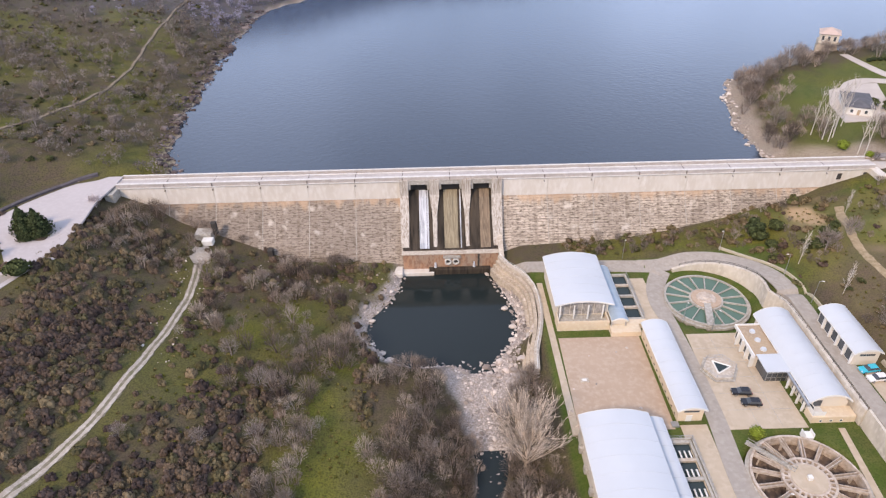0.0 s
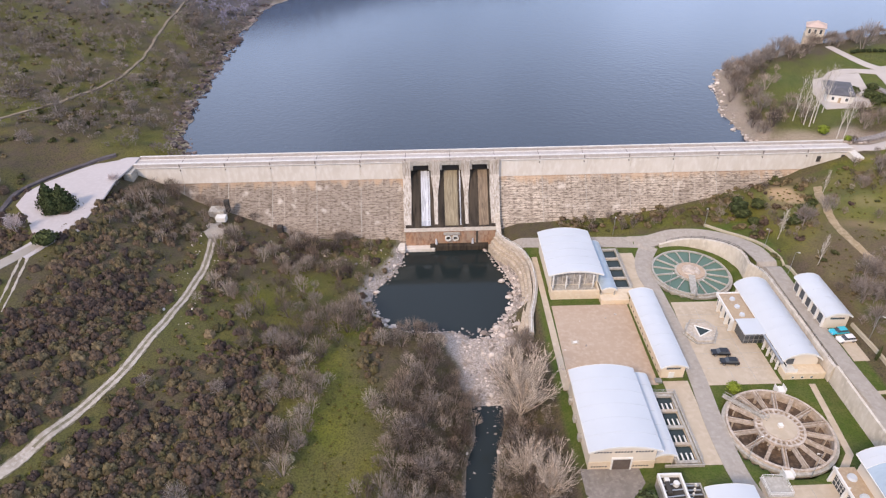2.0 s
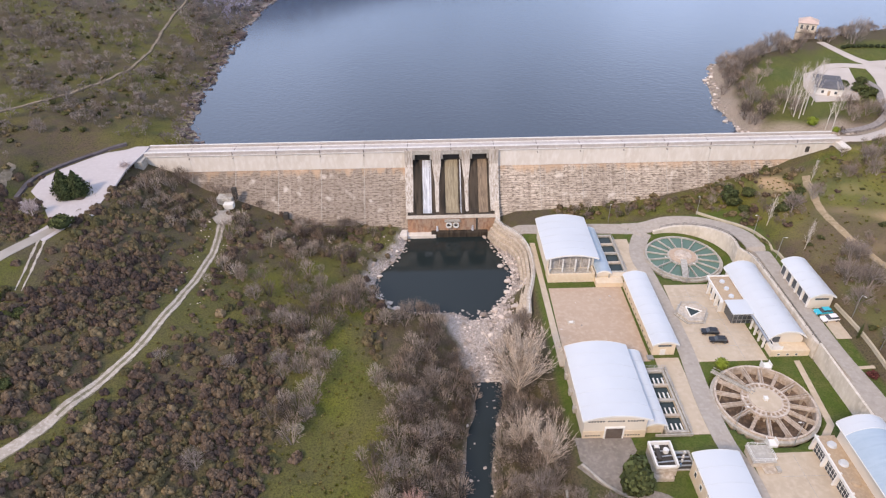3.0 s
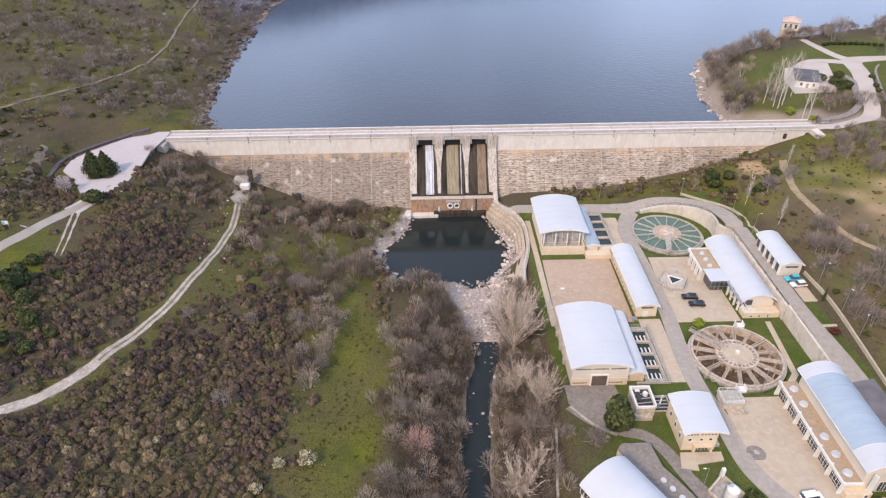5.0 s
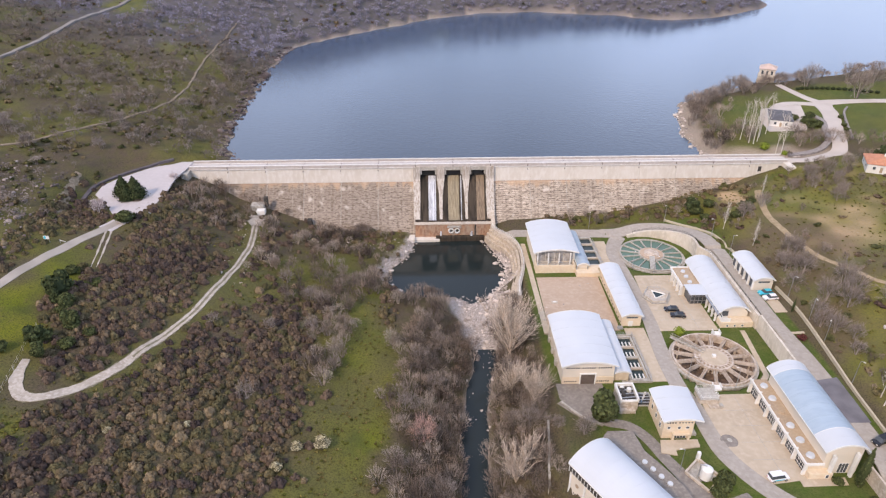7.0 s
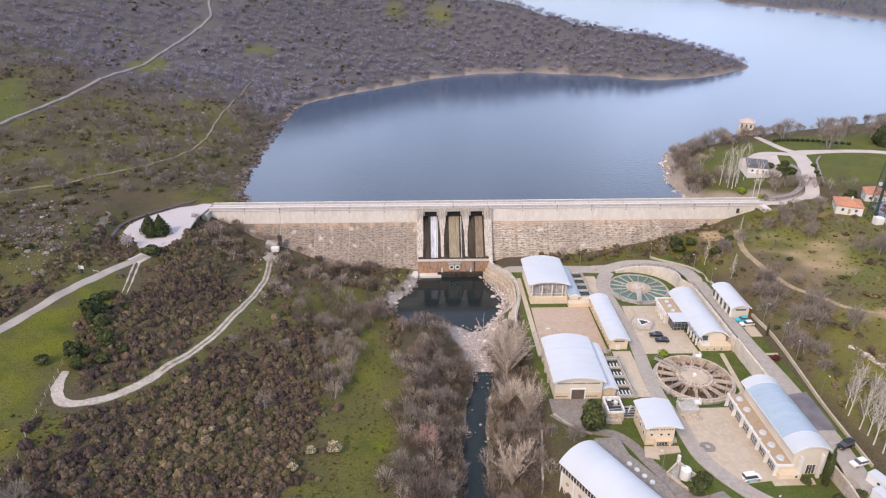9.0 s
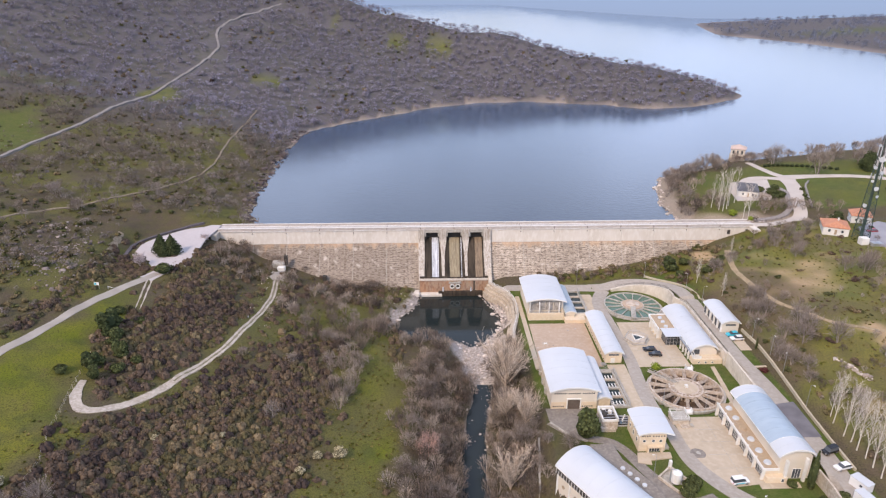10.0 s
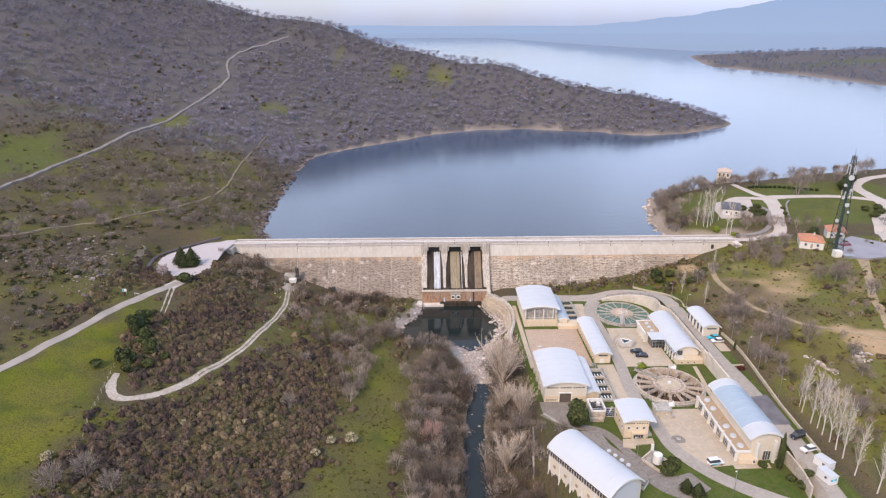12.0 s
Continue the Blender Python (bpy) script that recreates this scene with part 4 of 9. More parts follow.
ribbon("works_road", [(58.5, -26), (54.8, -33.5), (53.4, -41), (54.0, -50), (54.4, -64), (53.9, -80), (52.6, -96), (52.6, -108), (54.0, -116), (54.3, -124), (55.2, -131), (58.5, -138), (64, -145), (74, -153), (90, -163)], [5.4, 4.6, 3.8, 3.6, 4.0, 4.2, 4.2, 4.0, 4.2, 4.6, 5.0, 5.0], M_ASPHALT, "worn grey asphalt road between the halls", 0.13, level=lambda x, y: np.where(y < -30, plant_level(y), height(x, y)))
ribbon("works_lane", [(22.5, -112), (26, -116.6), (31, -120), (36, -121.6), (39.2, -125.6), (41.6, -132), (44, -137.5), (46, -143.5), (51, -147), (57, -144.6)], [5, 3.6, 2.8, 2.8, 3.0, 3.0, 3.6, 6.4, 9.0, 7.0], M_LANE_DARK, "narrow grey service lane", 0.11)
patch("paved_yard", [(56.6, -53.4), (72.5, -53.4), (72.5, -84.2), (55.2, -84.2)], M_PAVE, "pale concrete parking yard", 0.09)
patch("paved_yard", [(56.4, -111.4), (70.6, -111.2), (70.2, -138.3), (60.2, -139.6), (57.2, -131), (55.8, -125)], M_PAVE, "pale sandy concrete yard", 0.09)
patch("paved_strip", [(45.4, -82.6), (51.2, -82.6), (50.6, -106), (45.4, -106)], M_PAVE, "pale concrete strip beside the basins", 0.08)
patch("paved_strip", [(47.4, -29), (52.6, -29), (53, -53.4), (47.4, -53.4)], M_PAVE, "pale concrete strip beside the basins", 0.08)
patch("sand_yard", [(24.2, -53.6), (44.6, -53.6), (44.2, -83.6), (23.6, -83.6)], M_YARD, "bare brown sand yard with scattered stones", 0.07)
patch("loading_yard", [(21.4, -106.2), (33.2, -106.2), (33.6, -109.8), (27.5, -117), (21.4, -112)], M_LANE_DARK, "stained grey loading yard", 0.08)
patch("footpath", [(22.0, -30), (23.6, -30), (23.6, -84.5), (22.0, -84.5)], M_PAVE, "pale concrete footpath", 0.1)
patch("car_bays", [(89.0, -71.2), (93.0, -71.2), (94.2, -82), (89.0, -82)], M_PAVE, "pale paved parking bays", 0.14, level=lambda x, y: 6.2)
patch("dark_lot", [(85.4, -111), (91.2, -110), (90.6, -125.4), (85.4, -125.4)], material("dark_wet_asphalt", (0.13, 0.12, 0.13), 0.7, 0, (0.18, 0.17, 0.18), 2), "dark patched asphalt beside the machine hall", 0.19, level=lambda x, y: 6.2)
patch("footpath", [(78.6, -84.6), (80.0, -84.6), (77.8, -104.5), (73.2, -109.8), (71.2, -109.8), (76.4, -104)], M_PAVE, "pale concrete footpath", 0.08)
patch("footpath", [(88.9, -91.2), (93.0, -91.0), (93.0, -91.9), (88.9, -92.1)], M_PAVE, "short pale footpath", 0.1, level=lambda x, y: 6.2)
patch("terrace", [(42.0, -126.4), (50.6, -126.4), (50.4, -128.6), (44.6, -129.4), (44.4, -131), (41, -130.2)], M_PAVE, "pale concrete terrace before the office block", 0.3)
patch("forecourt_strip", [(68.2, -138.2), (78.2, -138.0), (78.0, -140.0), (68.2, -140.2)], M_PAVE, "pale kerb strip", 0.12)

# retaining walls, kerbs
def low_wall(name, pts, h, thick, mat, label, base=None, sink=1.0, step=2.0, cap=True, category="wall"):
    c = smooth_line(pts, step)
    bm = bmesh.new()
    tg = np.gradient(c, axis=0)
    tg /= np.linalg.norm(tg, axis=1, keepdims=True)
    nr = np.stack([-tg[:, 1], tg[:, 0]], -1) * thick / 2
    zb = height(c[:, 0], c[:, 1]) if base is None else np.array([float(base(x, y)) for x, y in c])
    prev = None
    for (x, y), (nx, ny), z in zip(c, nr, zb):
        ring = [bm.verts.new(p) for p in ((x - nx, y - ny, z - sink), (x - nx, y - ny, z + h), (x + nx, y + ny, z + h), (x + nx, y + ny, z - sink))]
        if prev:
            for i in range(4):
                bm.faces.new((prev[i], prev[(i + 1) % 4], ring[(i + 1) % 4], ring[i]))
        else:
            bm.faces.new(ring)
        prev = ring
    bm.faces.new(prev)
    bmesh.ops.recalc_face_normals(bm, faces=bm.faces)
    return tagged(part(name, bm, mat), label, category, kind="structure")


ring = [(CLAR_A[0] + 14.9 * math.cos(radians(a)), CLAR_A[1] + 14.9 * math.sin(radians(a))) for a in range(108, -13, -12)]
low_wall("retaining_wall", ring + [(82.8, -46.5), (83.6, -52), (83.6, -84)], 0.0, 0.9, M_WALL_PALE, "weathered concrete retaining wall below the upper road", base=lambda x, y: 1.4 + 5.1 * max(0.0, min(1.0, (112 - math.degrees(math.atan2(y - CLAR_A[1], x - CLAR_A[0]))) / 100)), sink=5.5, step=1.2)
low_wall("retaining_wall", [(83.7, -84.2), (83.6, -96), (83.6, -110)], 0.9, 0.6, M_WALL_PALE, "pale concrete retaining wall below the upper road", base=lambda x, y: 6.2, sink=5.0)
low_wall("retaining_wall", [(82.6, -138), (82.6, -145), (81.5, -152)], 0.7, 0.5, M_CONC_WARM, "pale concrete retaining wall", base=lambda x, y: 6.2, sink=4.5)
M_TANWALL = material("pale_tan_stone_wall", (0.5, 0.44, 0.32), 0.9, 0, (0.42, 0.37, 0.28), 2, 0.03)
low_wall("boundary_wall", [(76.8, -20.2), (82, -25.4), (87, -31.5), (90.2, -40), (91.2, -52)], 0.7, 0.5, M_TANWALL, "low pale boundary wall below the slope", sink=1.2)
low_wall("boundary_wall", [(94.0, -71), (94.4, -84), (93.6, -100), (92.4, -118), (91.6, -134), (91.5, -138)], 0.8, 0.5, M_TANWALL, "low pale boundary wall below the slope", sink=1.5)
low_wall("pool_wall", [(12.8, -16.5), (14.6, -20.8), (18.4, -25.5), (21.0, -32.5), (21.3, -43), (19.6, -52), (18.2, -57), (17.4, -64)], 0.7, 1.3, M_CONC_WARM, "curved stone bank wall above the pool", base=lambda x, y: 0.6, sink=4.0)
M_MASON = material("tan_coursed_masonry", (0.5, 0.41, 0.31), 0.9, 0, (0.36, 0.29, 0.22), 1.4, 0.05, (0.58, 0.49, 0.39), 0.5)
for k in range(3):
    low_wall("bank_course", beside([(12.8, -17.5), (14.6, -21.6), (18.4, -26.5), (20.6, -33), (20.8, -43), (19.4, -51), (18.0, -57), (17.4, -62)], -0.9 - 0.85 * k), 0.0, 0.95, M_MASON, "stepped tan stone course of the pool bank", base=lambda x, y: 0.5 - 1.3 * k, sink=2.5)
low_wall("lane_kerb", [(21.5, -113), (25.5, -118.2), (30, -121.4)], 0.5, 0.4, M_CONC, "low concrete kerb wall")
low_wall("stone_wall", [(-130.8, -28), (-131.8, -17), (-128.4, -9.6), (-123.4, -3), (-118.2, 1.8), (-111, 5.8)], 0.6, 1.4, material("dark_purple_stone", (0.11, 0.095, 0.105), 0.9, 0, (0.07, 0.06, 0.065), 1.2, 0.05), "dark dry-stone wall round the turning place", sink=1.5)
low_wall("lawn_path", [(17.6, -118), (16.6, -126), (15.4, -134), (15.6, -146)], 0.25, 0.5, M_CONC, "low pale kerb along the lawn")


# ---- the halls of the works ----
def arch(x0, x1, z, rise, n=16, dz=0.0):
    w = x1 - x0
    R = (w * w / 4 + rise * rise) / (2 * rise)
    return [(x0 + w * i / n, z + dz + math.sqrt(R * R - (w * i / n - w / 2) ** 2) - (R - rise)) for i in range(n + 1)]


def barrel_roof(parent, x0, x1, y0, y1, z, rise, mat=None, thick=0.25, label="", seam=0.9):
    """A curved sheet roof with raised seams across it and a fascia along its edges."""
    up, dn = arch(x0, x1, z, rise), arch(x0, x1, z, rise, dz=-thick)
    bm = extrude_profile(up + dn[::-1], y0, y1, "y")
    roof = part("roof", bm, mat or M_ROOF, parent, label)
    k = max(2, int((y1 - y0) / 3.2))
    for i in range(1, k):
        y = y0 + (y1 - y0) * i / k
        part("seam", extrude_profile([(x, zz + 0.05) for x, zz in up] + [(x, zz - 0.02) for x, zz in up[::-1]], y - 0.04, y + 0.04, "y"), mat or M_ROOF, roof)
    for y in (y0 - 0.05, y1 - 0.01):
        part("fascia", extrude_profile([(x, zz + 0.06) for x, zz in up] + [(x, zz - 0.16) for x, zz in dn[::-1]], y, y + 0.06, "y"), M_TRIM, roof)
    for x in (x0, x1):
        part("gutter", boxes((x - 0.12, x + 0.12, y0, y1, z - 0.32, z - 0.1), bevel=0.03), M_TRIM, roof)
    return roof


def gable_body(x0, x1, y0, y1, zg, eave, rise):
    return extrude_profile([(x0, zg - 0.6), (x1, zg - 0.6)] + arch(x0, x1, eave, rise, dz=-0.27)[::-1], y0, y1, "y")


def window_front(parent, x0, x1, y, z0, z1, frame_mat=None, mullions=0, depth=0.06, glass=None):
    """A window in a wall that faces south (towards -y)."""
    w = part("window", boxes((x0, x1, y - depth, y + 0.12, z0, z1)), glass or M_GLASS, parent)
    bm = bmesh.new()
    f = 0.07
    for r in ((x0 - f, x1 + f, z0 - f, z0), (x0 - f, x1 + f, z1, z1 + f), (x0 - f, x0, z0, z1), (x1, x1 + f, z0, z1)):
        box(bm, r[0], r[1], y - depth - 0.04, y + 0.1, r[2], r[3])
    for i in range(mullions):
        x = x0 + (x1 - x0) * (i + 1) / (mullions + 1)
        box(bm, x - 0.04, x + 0.04, y - depth - 0.03, y, z0, z1)
    part("window_frame", bm, frame_mat or M_TRIM, w)
    return w


def window_west(parent, x, y0, y1, z0, z1, mullions=0, bars=0, depth=0.06):
    """A window in a wall that faces west (towards -x)."""
    w = part("window", boxes((x - depth, x + 0.12, y0, y1, z0, z1)), M_GLASS, parent)
    bm = bmesh.new()
    f = 0.08
    for r in ((y0 - f, y1 + f, z0 - f, z0), (y0 - f, y1 + f, z1, z1 + f), (y0 - f, y0, z0, z1), (y1, y1 + f, z0, z1)):
        box(bm, x - depth - 0.04, x + 0.1, r[0], r[1], r[2], r[3])
    for i in range(mullions):
        y = y0 + (y1 - y0) * (i + 1) / (mullions + 1)
        box(bm, x - depth - 0.03, x, y - 0.04, y + 0.04, z0, z1)
    for i in range(bars):
        z = z0 + (z1 - z0) * (i + 1) / (bars + 1)
        box(bm, x - depth - 0.03, x, y0, y1, z - 0.04, z + 0.04)
    part("window_frame", bm, M_TRIM, w)
    return w


def round_window(parent, x, y, z, r, axis="y"):
    bm = bmesh.new()
    n = 16
    if axis == "y":
        rod(bm, (x, y + 0.1, z), (x, y - 0.05, z), r, n)
    w = part("window", bm, M_GLASS, parent)
    bm = bmesh.new()
    for i in range(n):
        a, b = 2 * math.pi * i / n, 2 * math.pi * (i + 1) / n
        rod(bm, (x + r * math.cos(a), y - 0.05, z + r * math.sin(a)), (x + r * math.cos(b), y - 0.05, z + r * math.sin(b)), 0.06, 4)
    part("window_frame", bm, M_TRIM, w)


def small_row(parent, x0, x1, n, y, z, s=0.42):
    me = None
    for i in range(n):
        x = x0 + (x1 - x0) * i / max(1, n - 1)
        if me is None:
            me = part("window", boxes((-s / 2, s / 2, -0.03, 0.1, -s / 2, s / 2)), M_GLASS, parent)
            me.matrix_basis = Matrix.Translation((x, y, z))
        else:
            shared("window", me.data, parent, Matrix.Translation((x, y, z)))


M_PLINTH = material("brown_stone_plinth", (0.4, 0.3, 0.2), 0.9, 0, (0.33, 0.25, 0.17), 2)
M_SHADE = material("grey_stained_shade_panel", (0.36, 0.34, 0.31), 0.85, 0, (0.22, 0.2, 0.18), 1.2, 0, (0.46, 0.43, 0.4), 0.4)
M_FLAT = material("tan_gravel_flat_roof", (0.42, 0.31, 0.2), 0.95, 0, (0.36, 0.27, 0.19), 4, 0.02, (0.47, 0.36, 0.25), 0.4)
M_STEEL = material("galvanised_steel", (0.5, 0.51, 0.52), 0.45, 0.8, (0.42, 0.43, 0.44), 2)
M_WATER_GREEN = water_material("green_basin_water", (0.1, 0.17, 0.13), 0.08, 0.004, 1.0)
M_WATER_DARK = water_material("dark_basin_water", (0.03, 0.045, 0.045), 0.08, 0.004, 1.0)


def basins(parent, x0, x1, y0, y1, zt, n, water):
    """A row of open tanks with walkways between them."""
    step = (y1 - y0) / n
    part("tank_floor", boxes((x0, x1, y0, y1, zt - 1.6, zt - 1.2)), M_CONC, parent)
    for i in range(n + 1):
        y = y0 + i * step
        part("walkway", boxes((x0 - 0.2, x1 + 0.2, y - 0.35, y + 0.35, zt - 1.6, zt + 0.05), bevel=0.03), M_CONC_WARM if i % 2 else M_CONC, parent)
    for x in (x0, x1):
        part("tank_wall", boxes((x - 0.25, x + 0.25, y0 - 0.3, y1 + 0.3, zt - 2.6, zt + 0.1), bevel=0.03), M_CONC, parent)
    for i in range(n):
        part("tank_water", boxes((x0 + 0.25, x1 - 0.25, y0 + i * step + 0.35, y0 + (i + 1) * step - 0.35, zt - 1.2, zt - 0.55)), water, parent)


def railing(parent, pts, h=1.0, step=2.0, r=0.035, mat=None):
    """Posts and two rails along a line of points with their heights."""
    mat = mat or M_STEEL
    for (a, b) in zip(pts, pts[1:]):
        a, b = Vector(a), Vector(b)
        n = max(1, round((b - a).length / step))
        for i in range(n + 1):
            p = a.lerp(b, i / n)
            part("post", rod(bmesh.new(), p, p + Vector((0, 0, h)), r, 4), mat, parent)
        for e in (0.55, 1.0):
            part("rail", rod(bmesh.new(), a + Vector((0, 0, h * e)), b + Vector((0, 0, h * e)), r, 4), mat, parent)


# railings on the curved walls by the pool and the ramp
t = thing("railing", "thin pale railing along the pool wall", "railing", at=(19, -40, 1.3))
railing(t, [(x, y, 1.3) for x, y in smooth_line([(12.8, -16.5), (14.6, -20.8), (18.4, -25.5), (21.0, -32.5), (21.3, -43), (19.6, -52), (18.2, -57), (17.4, -64)], 4.0)], step=4.0, mat=M_TRIM, r=0.06)
t = thing("railing", "dark steel railing along the ramp wall", "railing", at=(80, -35, 5))
railing(t, [(CLAR_A[0] + 14.9 * math.cos(radians(a)), CLAR_A[1] + 14.9 * math.sin(radians(a)), 1.4 + 5.1 * min(1.0, (112 - a) / 100)) for a in range(100, -13, -14)] + [(83.2, -50, 6.5), (83.6, -62, 6.5), (83.6, -74, 6.5), (83.6, -84, 6.5)], step=3.5, mat=M_DARK, r=0.05)

# north filter hall, with open gallery in front, low aisle and tanks
zg = 0.9
t = thing("filter_hall", "sand-coloured filter hall with white curved roof and open gallery", "building", at=(31, -38, zg))
part("body", gable_body(24.6, 38.0, -46.6, -27.2, zg, 7.2, 1.3), M_WALL2, t)
barrel_roof(t, 23.9, 38.9, -48.4, -26.6, 7.5, 1.35, label="white curved sheet-metal roof")
part("gallery_wall", boxes((24.4, 37.6, -50.8, -50.3, 0, 4.0), (24.4, 24.8, -50.3, -46.6, 0, 4.0), (37.2, 37.6, -50.3, -46.6, 0, 4.0), bevel=0.03), M_WALL, t)
part("gallery_floor", boxes((24.8, 37.2, -50.3, -46.6, 2.6, 2.9)), M_CONC, t)
for x in (25.2, 28.8, 32.4, 36.2):
    part("column", boxes((x - 0.17, x + 0.17, -48.4, -48.0, 2.9, 7.3), bevel=0.03), M_TRIM, t)
for i in range(4):
    x0 = 25.0 + i * 3.1
    # Panel grey carries the shade of the open gallery besides its stains.
    part("panel", boxes((x0 + 0.08, x0 + 3.0, -46.68, -46.55, 3.2, 6.9)), M_SHADE, t, "stained grey panel toned for gallery shade")
barrel_roof(t, 38.2, 42.4, -50.6, -27.6, 3.9, 0.8, M_ROOF_BLUE, label="blue-grey curved aisle roof")
part("aisle_body", gable_body(38.3, 42.1, -50.2, -28, zg, 3.8, 0.7), M_WALL2, t)
part("tank_block", boxes((37.6, 45.2, -53.5, -50.5, 0.2, 2.6), (42.1, 47.4, -50.5, -48.6, 0.2, 2.7)), M_WALL, t)
for x in (38.0, 41.6):
    part("post", boxes((x - 0.12, x + 0.12, -51.2, -50.9, 1, 3.8)), M_CONC, t)
basins(t, 42.6, 47.0, -48.4, -29.6, 2.7, 4, M_WATER_DARK)
railing(t, [(47.2, -29.6, 2.75), (47.2, -48.4, 2.75)], step=3)

# long shed
zg = 1.5
t = thing("long_shed", "long narrow sand-coloured shed with white curved roof", "building", at=(48, -68, zg))
part("body", gable_body(45.1, 50.5, -81.4, -53.9, zg, 5.4, 0.9), M_WALL, t)
barrel_roof(t, 44.6, 51.0, -82.0, -53.3, 5.6, 0.95, label="white curved sheet-metal roof")
window_front(t, 46.2, 49.4, -81.4, 4.6, 5.1, M_CONC)
part("door", boxes((46.9, 48.2, -81.5, -81.35, 1.3, 3.6)), M_TRIM, t)
for i in range(12):
    y = -80 + i * 2.15
    part("vent", boxes((45.02, 45.12, y, y + 0.7, 2.2, 2.5)), M_DARK, t)
part("duct", boxes((43.6, 45.1, -83.2, -81.8, 1.6, 2.3)), M_STEEL, t)

# south filter hall
zg = 2.3
t = thing("filter_hall", "large sand-coloured hall with rows of small square windows", "building", at=(29.5, -96, zg))
part("body", gable_body(22.9, 36.1, -106.2, -85.2, zg, 8.2, 1.4), M_WALL2, t)
barrel_roof(t, 22.4, 36.9, -106.9, -84.6, 8.5, 1.5, label="white curved sheet-metal roof")
part("plinth", boxes((22.82, 36.18, -106.3, -106.15, 1.8, 4.6)), M_WALL, t)
for a, b in ((23.9, 26.9), (28.0, 31.0), (32.1, 35.1)):
    small_row(t, a, b, 6, -106.2, 7.5)
for a, b in ((23.6, 26.4), (32.0, 34.8)):
    small_row(t, a, b, 6, -106.3, 3.2, 0.36)
door = part("door", boxes((27.6, 31.2, -106.45, -106.2, 2.2, 5.6)), material("brown_steel_door", (0.1, 0.075, 0.06), 0.6, 0, (0.14, 0.11, 0.09), 1), t, "dark brown roller door")
part("door_frame", boxes((27.3, 27.6, -106.55, -106.2, 2.0, 5.9), (31.2, 31.5, -106.55, -106.2, 2.0, 5.9), (27.6, 31.2, -106.55, -106.2, 5.6, 5.9)), M_TRIM, door)
barrel_roof(t, 36.4, 40.9, -105.6, -83.2, 5.0, 0.7, label="white curved aisle roof")
part("aisle_body", gable_body(36.2, 40.4, -105.2, -83.8, zg, 4.9, 0.6), M_WALL, t)
basins(t, 41.2, 45.8, -105.2, -87.4, 2.6, 4, M_WATER_DARK)
for i in range(4):
    y = -105.2 + 4.45 * i
    for j in range(4):
        part("grating_bar", boxes((41.7 + j * 1.0, 42.0 + j * 1.0, y + 0.5, y + 2.2, 2.3, 2.5)), M_TRIM, t)
part("tank_kerb", boxes((46.2, 46.5, -105.8, -86.6, 2.0, 2.9), (38.5, 46.5, -106.4, -106.1, 1.8, 3.0), (41, 46.5, -87.0, -86.7, 1.8, 2.9)), M_CONC, t)
railing(t, [(46.3, -105.6, 2.9), (46.3, -87.0, 2.9), (41.4, -86.9, 2.9)], step=3)
for y in (-100, -95, -90):
    part("vent_box", boxes((22.1, 22.9, y, y + 1.2, 3, 4.4)), M_CONC, t)

# office block
zg = 2.7
t = thing("office_block", "small two-storey sand-coloured block with round windows", "building", at=(46, -121, zg))
part("body", gable_body(42.4, 49.4, -125.6, -115.8, zg, 8.3, 0.55), M_WALL, t)
barrel_roof(t, 42.0, 51.2, -126.2, -115.2, 8.5, 0.8, label="white curved sheet-metal roof")
small_row(t, 43.2, 45.0, 4, -125.6, 7.6, 0.36)
small_row(t, 46.0, 48.8, 5, -125.6, 7.6, 0.36)
for x in (43.7, 46.1, 48.0):
    round_window(t, x, -125.6, 6.1, 0.42)
part("portal", boxes((44.6, 45.0, -126.5, -125.6, 2.4, 4.6), (48.2, 48.6, -126.5, -125.6, 2.4, 4.6), (44.6, 48.6, -126.5, -125.6, 4.4, 4.8), bevel=0.03), M_WALL, t)
window_front(t, 45.2, 48.0, -125.6, 2.8, 4.3, mullions=3)
for i in range(3):
    window_west(t, 42.4, -124.2 + i * 2.9, -123.4 + i * 2.9, 4.8, 6.0)
    window_west(t, 42.4, -124.2 + i * 2.9, -123.4 + i * 2.9, 7.0, 7.8)
part("side_stair", boxes((49.5, 50.8, -125, -120, 2.2, 3.4), (49.5, 50.8, -120, -117.5, 2.2, 4.6), bevel=0.03), M_CONC, t)

# workshop hall with flat annex, canopy and podium
zg = 1.7
t = thing("workshop_hall", "workshop hall with flat annex, glazed entrance and white curved roof", "building", at=(76, -66, zg))
part("body", gable_body(74.2, 82.2, -80.0, -52.0, zg, 5.3, 2.0), M_WALL2, t)
barrel_roof(t, 73.6, 82.8, -80.6, -51.3, 5.6, 2.1, label="white curved sheet-metal roof")
part("podium", boxes((73.4, 82.9, -83.0, -80.0, 0.8, 3.6), bevel=0.04), M_WALL, t)
for x in (75.4, 77.6, 79.8):
    round_window(t, x, -83.0, 2.5, 0.35)
part("annex", boxes((68.2, 74.2, -65.6, -55.2, 0.8, 4.8)), M_WALL2, t)
roof = part("annex_roof", boxes((67.9, 74.0, -65.8, -54.9, 4.8, 5.05)), M_FLAT, t, "flat tan gravel roof")
part("parapet", boxes((67.6, 67.95, -66.0, -54.7, 4.6, 5.45), (67.95, 74.0, -55.0, -54.7, 4.6, 5.45), bevel=0.03), M_TRIM, roof)
for y in (-57.3, -60.4, -63.6):
    part("skylight", cyl(bmesh.new(), 70.9, y, 5.0, 5.5, 0.75, 0.6, 16), M_ROOF, roof, "round white skylight dome")
